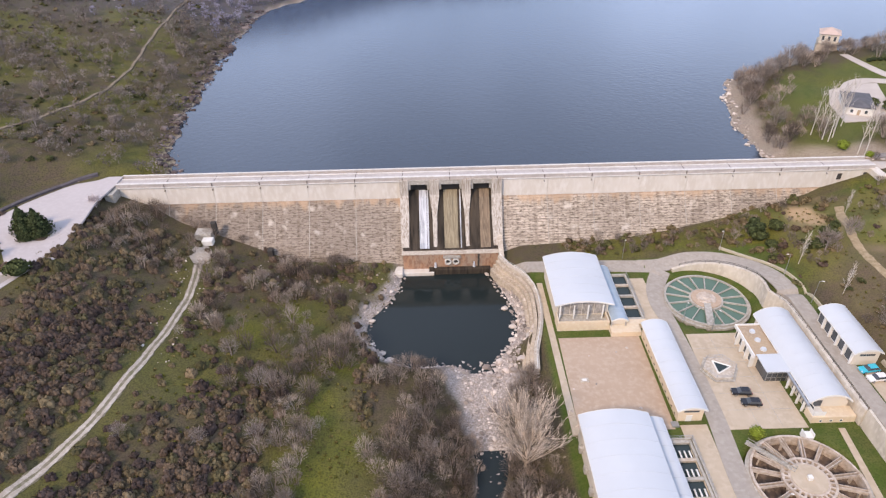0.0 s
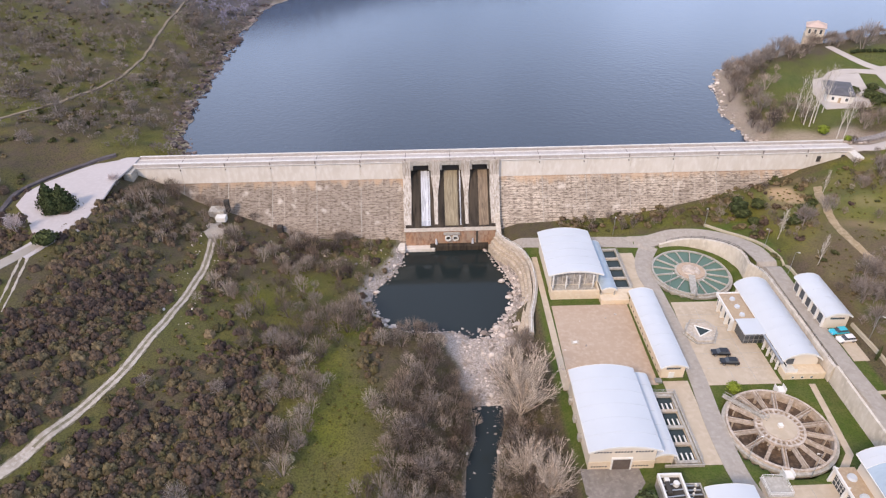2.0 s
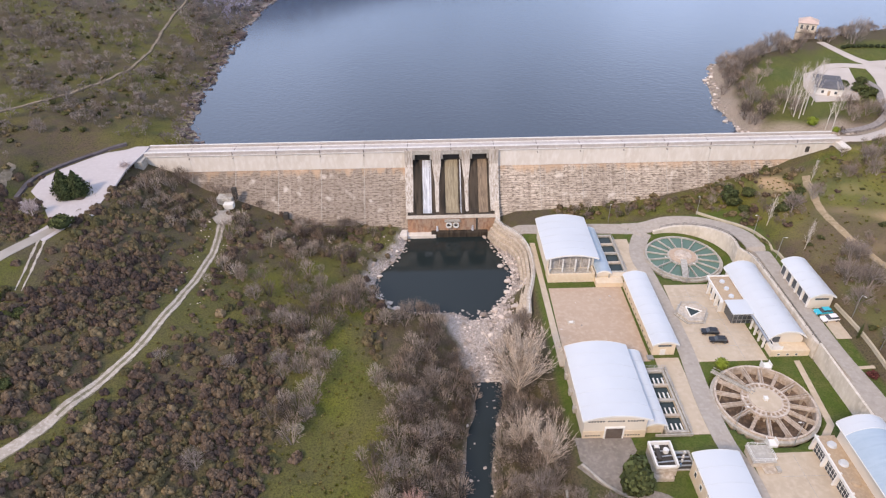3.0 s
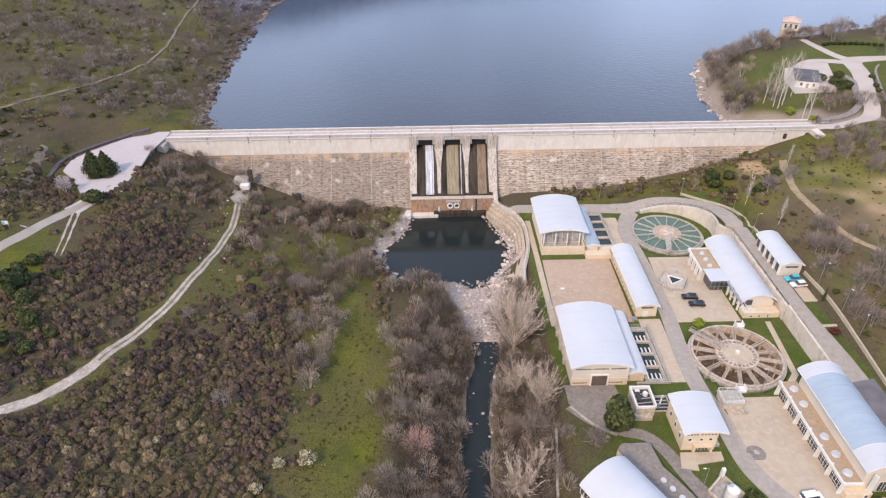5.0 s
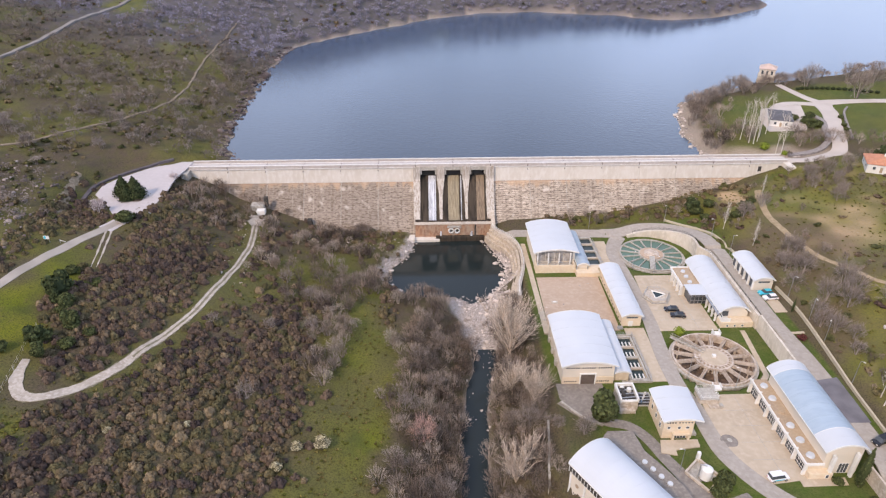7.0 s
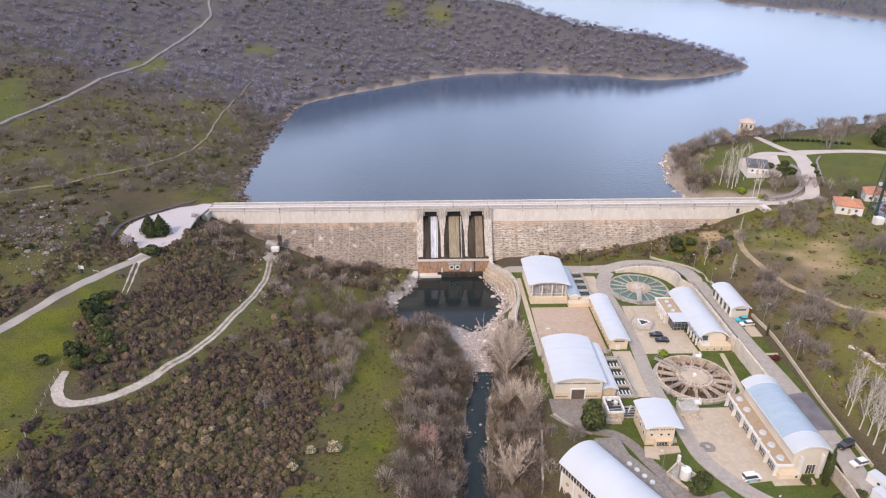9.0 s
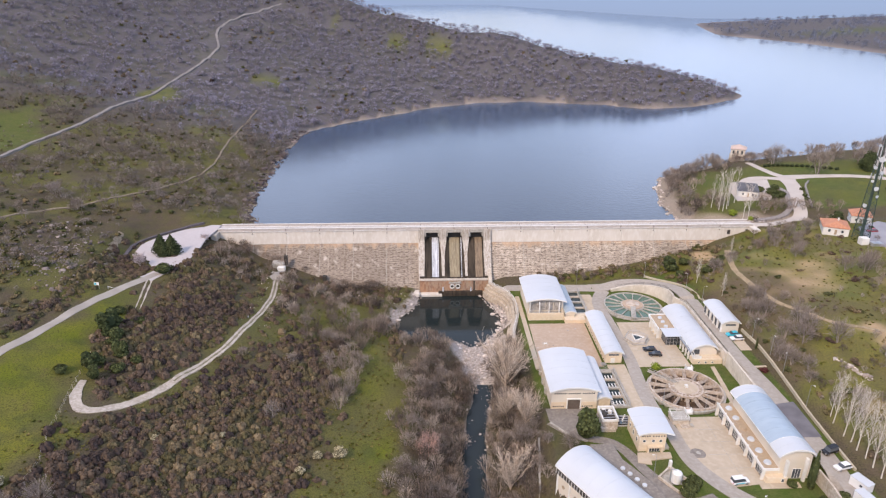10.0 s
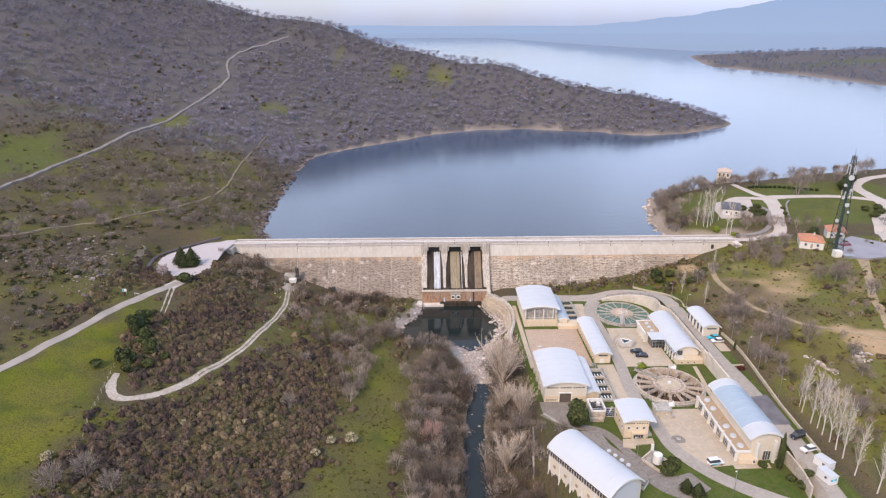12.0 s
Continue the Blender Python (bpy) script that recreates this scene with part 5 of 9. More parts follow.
for i in range(4):
    y = -65.4 + i * 2.6
    part("pier", boxes((67.3, 68.3, y - 0.2, y + 0.2, 0.8, 5.0), bevel=0.03), M_TRIM, t)
    if i < 3:
        window_west(t, 68.2, y + 0.35, y + 2.25, 1.9, 4.5, mullions=1)
window_west(t, 68.2, -57.3, -55.6, 1.9, 4.5, mullions=1)
part("canopy", boxes((68.2, 74.4, -71.4, -65.6, 5.35, 5.65), bevel=0.04), M_ROOF, t, "white entrance canopy")
part("entrance_glazing", boxes((69.0, 74.2, -70.4, -65.6, 1.2, 5.3)), M_GLASS, t)
for i in range(5):
    x = 69.1 + i * 1.2
    part("mullion", boxes((x - 0.06, x + 0.06, -70.5, -70.35, 1.4, 5.3)), M_STEEL, t)
for z in (2.8, 4.2):
    part("mullion", boxes((69.0, 74.2, -70.5, -70.36, z - 0.06, z + 0.06)), M_STEEL, t)
for i in range(4):
    y = -72.6 - i * 2.3
    part("column", boxes((72.9, 73.4, y - 0.2, y + 0.2, 1.2, 5.2), bevel=0.03), M_TRIM, t)
    window_west(t, 74.2, y - 1.9, y - 0.3, 2.2, 4.8)
part("gutter_beam", boxes((72.8, 73.3, -81.2, -71.4, 5.0, 5.4)), M_STEEL, t)
part("balcony", boxes((73.6, 76.2, -82.6, -80.2, 3.5, 3.8), (73.6, 73.7, -82.6, -80.2, 3.8, 4.8), (73.6, 76.2, -82.65, -82.55, 3.8, 4.8)), M_TRIM, t)
window_front(t, 74.6, 76.4, -80.0, 3.9, 5.6, M_STEEL)

# garage row on the upper road
zg = 6.2
t = thing("garage", "garage with tall dark bays and a white curved roof", "building", at=(90.3, -63, zg))
part("body", gable_body(87.5, 93.1, -70.5, -55.2, zg, 9.9, 1.0), M_WALL2, t)
barrel_roof(t, 87.0, 93.6, -71.0, -54.7, 10.1, 1.05, label="white curved sheet-metal roof")
for i in range(5):
    y = -70.0 + i * 3.0
    window_west(t, 87.5, y + 0.5, y + 2.4, 6.6, 9.2)
    part("pier", boxes((87.05, 87.5, y - 0.25, y + 0.2, 6.0, 9.8), bevel=0.03), M_TRIM, t)
window_front(t, 88.6, 92.0, -70.5, 9.0, 9.5, M_CONC)

# machine hall
zg = 3.0
t = thing("machine_hall", "tall machine hall with blue-grey curved roof and garage annex", "building", at=(76, -124, zg))
part("body", gable_body(73.4, 81.2, -136.6, -111.0, zg, 10.2, 1.9), M_WALL2, t)
for a, b, m, l in ((-137.6, -132.6, M_ROOF, "white curved roof end"), (-132.6, -113.6, M_ROOF_BLUE, "blue-grey curved sheet roof"), (-113.6, -110.2, M_ROOF, "white curved roof end")):
    barrel_roof(t, 72.4, 82.0, a, b, 10.4, 2.1, m, label=l)
part("annex", boxes((70.0, 73.4, -136.8, -110.4, 1.6, 6.0)), M_WALL, t)
roof = part("annex_roof", boxes((69.6, 73.4, -137.0, -110.2, 6.0, 6.3)), M_FLAT, t, "flat tan gravel roof")
part("parapet", boxes((69.3, 69.65, -137.2, -110.0, 5.9, 6.6), (69.65, 73.4, -137.2, -136.9, 5.9, 6.6), bevel=0.03), M_TRIM, roof)
for i in range(6):
    part("skylight", cyl(bmesh.new(), 71.6, -134.6 + i * 4.4, 6.3, 6.75, 0.95, 0.75, 16), M_ROOF if i != 3 else M_FLAT, roof, "round white skylight dome")
for i in range(7):
    y = -136.8 + i * 4.4
    bm = bmesh.new()
    a = [bm.verts.new(p) for p in ((69.15, y - 0.2, 2.0), (70.1, y - 0.2, 2.0), (70.1, y - 0.2, 6.4), (69.5, y - 0.2, 6.4))]
    b = [bm.verts.new((v.co.x, y + 0.2, v.co.z)) for v in a]
    for i2 in range(4):
        bm.faces.new((a[i2], a[(i2 + 1) % 4], b[(i2 + 1) % 4], b[i2]))
    bm.faces.new(a[::-1])
    bm.faces.new(b)
    bmesh.ops.recalc_face_normals(bm, faces=bm.faces)
    part("pier", bm, M_TRIM, t)
    if i < 6:
        window_west(t, 70.0, y + 0.45, y + 3.95, 2.5, 5.7, mullions=3, bars=2)
for x in (74.6, 79.4):
    part("column", boxes((x - 0.3, x + 0.3, -138.0, -137.2, 2.2, 10.0 if x > 76 else 9.4), bevel=0.05), M_TRIM, t)
part("front_plinth", boxes((70.0, 75.2, -138.2, -136.6, 1.8, 4.6), bevel=0.04), M_WALL, t)
window_front(t, 73.7, 74.3, -138.2, 3.4, 4.3)
for x in (73.5, 74.2):
    window_front(t, x - 0.15, x + 0.15, -138.2, 2.5, 2.9)
window_front(t, 77.0, 79.0, -136.6, 3.2, 6.0, mullions=2)

# clarifier hall, turned from the others, built about its own middle
t = thing("clarifier_hall", "large pale hall with barrel roof and a clerestory strip", "building")
L, W = 21.8, 10.7
part("body", gable_body(-W / 2, W / 2, -L / 2, L / 2, -9.0, 9.0 - 2.4, 2.6), M_WALL2, t)
barrel_roof(t, -W / 2 - 0.5, W / 2 + 0.5, -L / 2 - 0.6, L / 2 + 0.5, 6.9, 2.7, label="white barrel roof of sheet metal")
part("clerestory", boxes((-W / 2 - 0.55, -W / 2 - 0.05, -L / 2, L / 2, 5.0, 6.1)), M_DARK, t, "dark louvred clerestory")
for i in range(25):
    y = -L / 2 + i * L / 24
    part("mullion", boxes((-W / 2 - 0.65, -W / 2 - 0.5, y - 0.06, y + 0.06, 4.9, 6.3)), M_TRIM, t)
for i in range(6):
    y = -L / 2 + 0.3 + i * (L - 0.6) / 5
    part("pilaster", boxes((-W / 2 - 0.35, -W / 2, y - 0.2, y + 0.2, -9, 4.9), bevel=0.03), M_TRIM, t)
for i in range(5):
    for j in range(4):
        y = -L / 2 + 1.6 + i * (L - 0.6) / 5 + j * 0.75
        part("window", boxes((-W / 2 - 0.04, -W / 2 + 0.06, y, y + 0.32, -1.0, -0.6)), M_GLASS, t)
    part("roundel", cyl(bmesh.new(), 0, 0, 0, 0.12, 0.5, 0.5, 14), M_PLINTH, t).matrix_basis = Matrix.Translation((-W / 2 - 0.1, -L / 2 + 2.6 + i * (L - 0.6) / 5, 2.0)) @ pose(0, 0, 0, 0, 90, 0)
arch = part("gable_panel", gable_body(-W / 2 + 1.0, W / 2 - 1.0, -L / 2 - 0.12, -L / 2 - 0.02, -2.0, 6.3, 2.2), M_ROOF, t, "white arched front panel")
t.matrix_basis = pose(28.75, -144.9, 2.6, 0, 0, 30)
t = thing("pump_gallery", "low flat-roofed gallery with round skylights beside the hall", "building", at=(37, -134, 2.6))
out = [(28.6, -126.6), (29.8, -125.2), (35.6, -125.2), (36.6, -131.2), (38.9, -134.8), (42.2, -141.1), (43.2, -145.4), (41.0, -148.2), (32.0, -133.0)]
part("body", slab(out, 1.2, 4.6), M_WALL2, t)
roof = part("roof", slab([(x * 1.0, y) for x, y in out], 4.6, 5.0), material("grey_felt_roof", (0.235, 0.205, 0.178), 0.95, 0, (0.19, 0.165, 0.14), 1.5, 0.01, (0.29, 0.255, 0.22), 0.5), t, "flat grey-brown felt roof")
for i in range(4):
    part("skylight", cyl(bmesh.new(), 35.7 + i * 1.2, -134.4 - i * 1.97, 5.0, 5.3, 0.62, 0.55, 14), M_ROOF, roof, "round white skylight dome")

# dosing station with open top and pipework
t = thing("dosing_station", "small pale tower with open tank on top", "building", at=(37.4, -113.5, 2.3))
part("body", boxes((35.2, 39.6, -116.2, -110.4, 1.6, 5.2), (34.9, 38.9, -117.4, -116.2, 1.6, 3.6), bevel=0.05), M_CONC_WARM, t)
part("parapet", boxes((35.1, 35.5, -116.3, -110.3, 5.2, 6.2), (39.3, 39.7, -116.3, -110.3, 5.2, 6.2), (35.5, 39.3, -110.7, -110.3, 5.2, 6.2), (35.5, 39.3, -116.3, -115.9, 5.2, 5.8), bevel=0.03), M_TRIM, t)
part("tank", cyl(bmesh.new(), 38.2, -112.4, 5.2, 6.1, 0.6, 0.55, 16), M_TRIM, t, "white round tank")
part("pump_deck", boxes((35.5, 39.3, -115.9, -110.7, 5.2, 5.3)), M_DARK, t, "dark deck")
for i in range(3):
    part("pipe", rod(bmesh.new(), (35.7, -115.2 + 1.3 * i, 5.7), (39.1, -114.9 + 1.3 * i, 5.7), 0.13, 8), M_STEEL, t)
part("pump", boxes((36.0, 36.9, -114.6, -112.0, 5.2, 6.1), bevel=0.1), M_DARK, t)
part("pump", boxes((36.2, 37.2, -111.8, -111.0, 5.2, 5.9), bevel=0.1), M_TRIM, t)
t = thing("pipework", "grey pumps and pipes in a sunken pit", "pipes", at=(42, -112.6, 2.4))
part("pit_wall", boxes((40.0, 44.2, -115.0, -114.7, 1.8, 2.8), (40.0, 44.2, -110.6, -110.3, 1.8, 2.8), (40.0, 40.3, -114.7, -110.6, 1.8, 2.8), (43.9, 44.2, -114.7, -110.6, 1.8, 2.8)), M_CONC, t)
part("pit_floor", boxes((40.3, 43.9, -114.7, -110.6, 2.0, 2.55)), M_DARK, t)
for i in range(4):
    part("pipe", rod(bmesh.new(), (40.6, -114.0 + i * 1.0, 2.9), (43.6, -114.0 + i * 1.0, 2.9), 0.16, 8), M_STEEL, t)
    part("valve", cyl(bmesh.new(), 41.2 + 0.6 * i, -114.0 + i * 1.0, 2.8, 3.5, 0.25, 0.2, 10), material("blue_paint", (0.2, 0.3, 0.42), 0.4) if i == 0 else M_TRIM, t)

# sludge thickener pit, hexagonal, with a triangular opening
t = thing("hexagonal_basin", "hexagonal grey basin with a triangular opening", "basin", at=(60, -66.4, 1.5))
hexa = [(60 + 4.6 * math.cos(radians(a)), -66.4 + 4.6 * math.sin(radians(a))) for a in range(0, 360, 60)]
part("plinth", slab(hexa, 0.9, 1.9), M_CONC, t)
hex2 = [(60 + 3.9 * math.cos(radians(a)), -66.4 + 3.9 * math.sin(radians(a))) for a in range(0, 360, 60)]
part("deck", slab(hex2, 1.9, 2.3), M_CONC_WARM, t)
tri = [(60.3 + 2.4 * math.cos(radians(a)), -66.2 + 2.4 * math.sin(radians(a))) for a in (0, 120, 240)]
part("tank_water", slab(tri, 2.3, 2.35), M_WATER_DARK, t)
for a, b in zip(tri, tri[1:] + tri[:1]):
    part("kerb", rod(bmesh.new(), (*a, 2.42), (*b, 2.42), 0.2, 4), M_TRIM, t)
railing(t, [(x, y, 2.3) for x, y in hex2 + hex2[:1]], step=2.2)

# sampling pit with railings at the edge of the yard
t = thing("valve_chamber", "square concrete valve chamber with white railings", "chamber", at=(57.6, -113, 2.5))
part("body", boxes((55.6, 60.0, -114.6, -110.6, 1.8, 4.0), (57.4, 60.6, -116.4, -114.6, 1.8, 2.9), bevel=0.06), M_CONC_WARM, t)
part("slab", boxes((55.4, 60.2, -114.8, -110.4, 4.0, 4.2), bevel=0.03), M_CONC, t)
railing(t, [(55.6, -114.6, 4.2), (60.0, -114.6, 4.2), (60.0, -110.6, 4.2), (55.6, -110.6, 4.2), (55.6, -114.6, 4.2)], mat=M_TRIM, r=0.06)
part("steps", boxes((58.2, 59.8, -117.2, -116.4, 1.8, 2.5), (60.0, 60.8, -116.2, -115.0, 1.8, 3.3)), M_CONC, t)

t = thing("concrete_slab", "low square concrete cover in the sand yard", "slab", at=(27.7, -68.6, 1.5))
part("slab", boxes((26.7, 28.7, -69.3, -67.8, 1.3, 1.8), bevel=0.05), M_CONC_WARM, t)
part("lid", boxes((27.2, 28.2, -68.9, -68.2, 1.8, 1.87), bevel=0.02), M_TRIM, t)
t = thing("manhole_cover", "round dark stained manhole slab at the edge of the yard", "manhole", at=(57.8, -126.9, 2.9))
part("slab", cyl(bmesh.new(), 57.8, -126.9, 2.5, 2.93, 2.0, 1.95, 24), M_LANE_DARK, t)
part("cover", cyl(bmesh.new(), 58.0, -126.7, 2.9, 2.97, 0.6, 0.6, 16), M_CONC, t)
# slender joints across the paved yards
for x0, x1, y0, y1, nx, ny in ((57.2, 72.2, -83.8, -53.8, 3, 6), (60.4, 70.0, -137.8, -111.8, 2, 5)):
    lv = lambda y: float(plant_level(y)) + 0.094
    for i in range(1, nx):
        x = x0 + (x1 - x0) * i / nx
        bm = bmesh.new()
        bm.faces.new([bm.verts.new(p) for p in ((x - 0.05, y0, lv(y0)), (x + 0.05, y0, lv(y0)), (x + 0.05, y1, lv(y1)), (x - 0.05, y1, lv(y1)))])
        tagged(part("paving_joint", bm, M_CONC), "thin dark joint across pale paving", "joint", kind="structure")
    for i in range(1, ny):
        y = y0 + (y1 - y0) * i / ny
        bm = bmesh.new()
        bm.faces.new([bm.verts.new(p) for p in ((x0, y - 0.05, lv(y)), (x1, y - 0.05, lv(y)), (x1, y + 0.05, lv(y)), (x0, y + 0.05, lv(y)))])
        tagged(part("paving_joint", bm, M_CONC), "thin dark joint across pale paving", "joint", kind="structure")

# lime silo in its bund
t = thing("tank", "white upright tank inside a low concrete bund", "tank", at=(47.6, -137.4, 2.9))
part("shell", cyl(cyl(bmesh.new(), 48.0, -137.6, 3.6, 6.3, 1.2, 1.2, 24), 48.0, -137.6, 6.3, 6.8, 1.2, 0.45, 24), M_TRIM, t)
part("filler_pipe", rod(rod(bmesh.new(), (46.7, -137.0, 3.0), (46.7, -137.0, 6.9), 0.12, 8), (46.7, -137.0, 6.9), (47.8, -137.5, 7.0), 0.12, 8), M_STEEL, t)
part("skirt", cyl(bmesh.new(), 48.0, -137.6, 2.6, 3.4, 0.9, 0.9, 12), M_DARK, t)
for a, b in (((44.4, -136.0), (48.4, -132.4)), ((48.4, -132.4), (51.4, -137.6)), ((51.4, -137.6), (47.6, -141.2)), ((47.6, -141.2), (44.4, -136.0))):
    bm = bmesh.new()
    d = Vector((b[0] - a[0], b[1] - a[1], 0)).normalized().cross(Vector((0, 0, 1))) * 0.2
    part("bund_wall", slab([(a[0] + d.x, a[1] + d.y), (b[0] + d.x, b[1] + d.y), (b[0] - d.x, b[1] - d.y), (a[0] - d.x, a[1] - d.y)], 2.2, 3.8), M_CONC_WARM, t)
part("bund_floor", slab([(44.4, -136.0), (48.4, -132.4), (51.4, -137.6), (47.6, -141.2)], 2.2, 3.05), M_CONC, t)
part("pylon", boxes((48.0, 48.7, -132.8, -132.1, 2.4, 5.6), bevel=0.05), M_TRIM, t)


# ---- round settling basins ----
M_SLUDGE = material("brown_stained_tank_floor", (0.13, 0.09, 0.065), 0.9, 0, (0.07, 0.05, 0.04), 2.0, 0.03, (0.24, 0.17, 0.12), 0.7)


M_BASIN = material("pale_stained_basin_concrete", (0.52, 0.435, 0.36), 0.88, 0, (0.37, 0.295, 0.23), 1.2, 0.01, (0.6, 0.52, 0.45), 0.5)


def settling_basin(name, label, c, zr, full):
    R, r0 = 10.7, 4.4 if full else 4.75
    t = thing(name, label, "settling basin", at=(c[0], c[1], zr - 1))
    n = 64
    bm = bmesh.new()
    prof = [(R - 0.35, zr - 3.5), (R - 0.35, zr), (R + 0.1, zr), (R + 0.1, zr - 2.0)]
    rings = [[bm.verts.new((c[0] + p[0] * math.cos(2 * math.pi * i / n), c[1] + p[0] * math.sin(2 * math.pi * i / n), p[1])) for p in prof] for i in range(n)]
    for i in range(n):
        a, b = rings[i], rings[(i + 1) % n]
        for j in range(3):
            bm.faces.new((a[j], b[j], b[j + 1], a[j + 1]))
    bmesh.ops.recalc_face_normals(bm, faces=bm.faces)
    part("rim", bm, M_CONC if full else M_BASIN, t)
    bm = bmesh.new()
    rings = [[bm.verts.new((c[0] + q * math.cos(2 * math.pi * i / n), c[1] + q * math.sin(2 * math.pi * i / n), plant_level(c[1] + q * math.sin(2 * math.pi * i / n)) + d)) for q, d in ((R + 0.05, 0.12), (R + 0.8, 0.12), (R + 0.8, -0.6))] for i in range(n)]
    for i in range(n):
        a, b = rings[i], rings[(i + 1) % n]
        for j in range(2):
            bm.faces.new((a[j], b[j], b[j + 1], a[j + 1]))
    bmesh.ops.recalc_face_normals(bm, faces=bm.faces)
    part("apron", bm, M_CONC, t, "grey concrete walkway round the rim")
    if full:
        part("tank_water", cyl(bmesh.new(), *c, zr - 1.0, zr - 0.45, R - 0.3, R - 0.3, 48), M_WATER_GREEN, t, "still green water")
        part("platform", cyl(bmesh.new(), *c, zr - 2, zr + 0.35, r0 - 0.5, r0 - 0.5, 40), M_YARD, t, "round brown platform")
        part("platform_kerb", cyl(bmesh.new(), *c, zr - 2, zr + 0.05, r0, r0, 40), M_CONC, t)
        part("dome", cyl(cyl(bmesh.new(), *c, zr + 0.35, zr + 0.8, 2.6, 2.2, 32), *c, zr + 0.8, zr + 1.1, 1.4, 1.0, 20), M_BASIN, t)
    else:
        bm = bmesh.new()
        for i in range(n):
            a, b = 2 * math.pi * i / n, 2 * math.pi * (i + 1) / n
            v = [bm.verts.new((c[0] + q * math.cos(w), c[1] + q * math.sin(w), z)) for q, w, z in ((R - 0.3, a, zr - 2.4), (R - 0.3, b, zr - 2.4), (r0 - 0.4, b, zr - 3.6), (r0 - 0.4, a, zr - 3.6))]
            bm.faces.new(v)
        part("tank_floor", bm, M_SLUDGE, t, "stained dry tank floor")
        part("core", cyl(bmesh.new(), *c, zr - 3.8, zr - 2.4, r0 - 0.2, r0 - 0.2, 40), M_SLUDGE, t)
        for i in range(26):
            a = 2 * math.pi * i / 26
            o = part("core_pier", boxes((-0.42, 0.42, -0.2, 0.2, zr - 2.0, zr + 0.1)), M_BASIN, t)
            o.matrix_basis = Matrix.Translation((c[0] + (r0 - 0.55) * math.cos(a), c[1] + (r0 - 0.55) * math.sin(a), 0)) @ pose(0, 0, 0, 0, 0, math.degrees(a))
        for q0, q1, z in ((r0 - 0.12, r0 + 0.38, zr + 0.15), (r0 - 1.4, r0 - 0.95, zr + 0.15)):
            bm = bmesh.new()
            P = [[bm.verts.new((c[0] + q * math.cos(w), c[1] + q * math.sin(w), zz)) for q, zz in ((q0, z), (q1, z), (q1, z - 0.7), (q0, z - 0.7))] for w in (2 * math.pi * i / n for i in range(n))]
            for i in range(n):
                for j in range(4):
                    bm.faces.new((P[i][j], P[(i + 1) % n][j], P[(i + 1) % n][(j + 1) % 4], P[i][(j + 1) % 4]))
            bmesh.ops.recalc_face_normals(bm, faces=bm.faces)
            part("ring_channel", bm, M_BASIN, t)
        part("platform", cyl(bmesh.new(), *c, zr - 0.3, zr + 0.25, r0 - 1.4, r0 - 1.4, 40), M_PAVE, t, "round pale platform")
        part("hub", boxes((c[0] - 0.45, c[0] + 0.45, c[1] - 0.45, c[1] + 0.45, zr + 0.2, zr + 1.0), bevel=0.06), M_TRIM, t)
    k = 16
    for i in range(k):
        a = 2 * math.pi * i / k + 0.1
        b0, b1 = (r0, R - 0.2)
        if full:
            bm = boxes((b0, b1, -0.14, 0.14, zr - 0.5, zr + 0.02), bevel=0.02)
        else:
            bm = boxes((b0, b1, -0.28, 0.28, zr - 0.72, zr - 0.6), (b0, b1, -0.36, -0.22, zr - 0.75, zr + 0.04), (b0, b1, 0.22, 0.36, zr - 0.75, zr + 0.04))
        o = part("radial_beam" if full else "radial_channel", bm, M_CONC if full else M_BASIN, t)
        o.matrix_basis = Matrix.Translation((*c, 0)) @ pose(0, 0, 0, 0, 0, math.degrees(a))
        if not full:
            q = part("prop", boxes((b1 - 1.5, b1 - 1.2, -0.3, 0.3, zr - 3.2, zr - 0.6)), M_BASIN, t)
            q.matrix_basis = o.matrix_basis
    return t


t = settling_basin("settling_basin", "round settling basin full of green water", CLAR_A, 1.75, True)
bridge = part("bridge", boxes((-0.9, 0.9, -11.4, -1.5, 1.7, 2.3), bevel=0.04), M_CONC, t, "concrete access bridge")
bridge.matrix_basis = Matrix.Translation((*CLAR_A, 0)) @ pose(0, 0, 0, 0, 0, -14)
t = settling_basin("settling_basin", "round drained settling basin with spoke channels", CLAR_B, 3.0, False)
bridge = part("bridge", boxes((-0.42, 0.42, 2.6, 12.6, 3.1, 3.22), (-0.5, -0.42, 2.6, 12.6, 3.1, 3.5), (0.42, 0.5, 2.6, 12.6, 3.1, 3.5), (-0.5, -0.42, 2.6, 12.6, 4.1, 4.18), (0.42, 0.5, 2.6, 12.6, 4.1, 4.18), *[(sx - 0.04, sx + 0.04, yy - 0.04, yy + 0.04, 3.4, 4.15) for sx in (-0.46, 0.46) for yy in (2.7, 4.3, 5.9, 7.5, 9.1, 10.7, 12.3)]), M_CONC, t, "white railed scraper bridge")
bridge.matrix_basis = Matrix.Translation((*CLAR_B, 0)) @ pose(0, 0, 0, 0, 0, 44)
for x, y in ((62.0, -109.0), (70.6, -86.8)):
    part("stair_landing", boxes((x - 1, x + 1, y - 0.9, y + 0.9, 2.0, 2.9), (x - 1, x - 0.9, y - 0.9, y + 0.9, 2.9, 3.8), (x + 0.9, x + 1, y - 0.9, y + 0.9, 2.9, 3.8), bevel=0.02), M_TRIM, t)


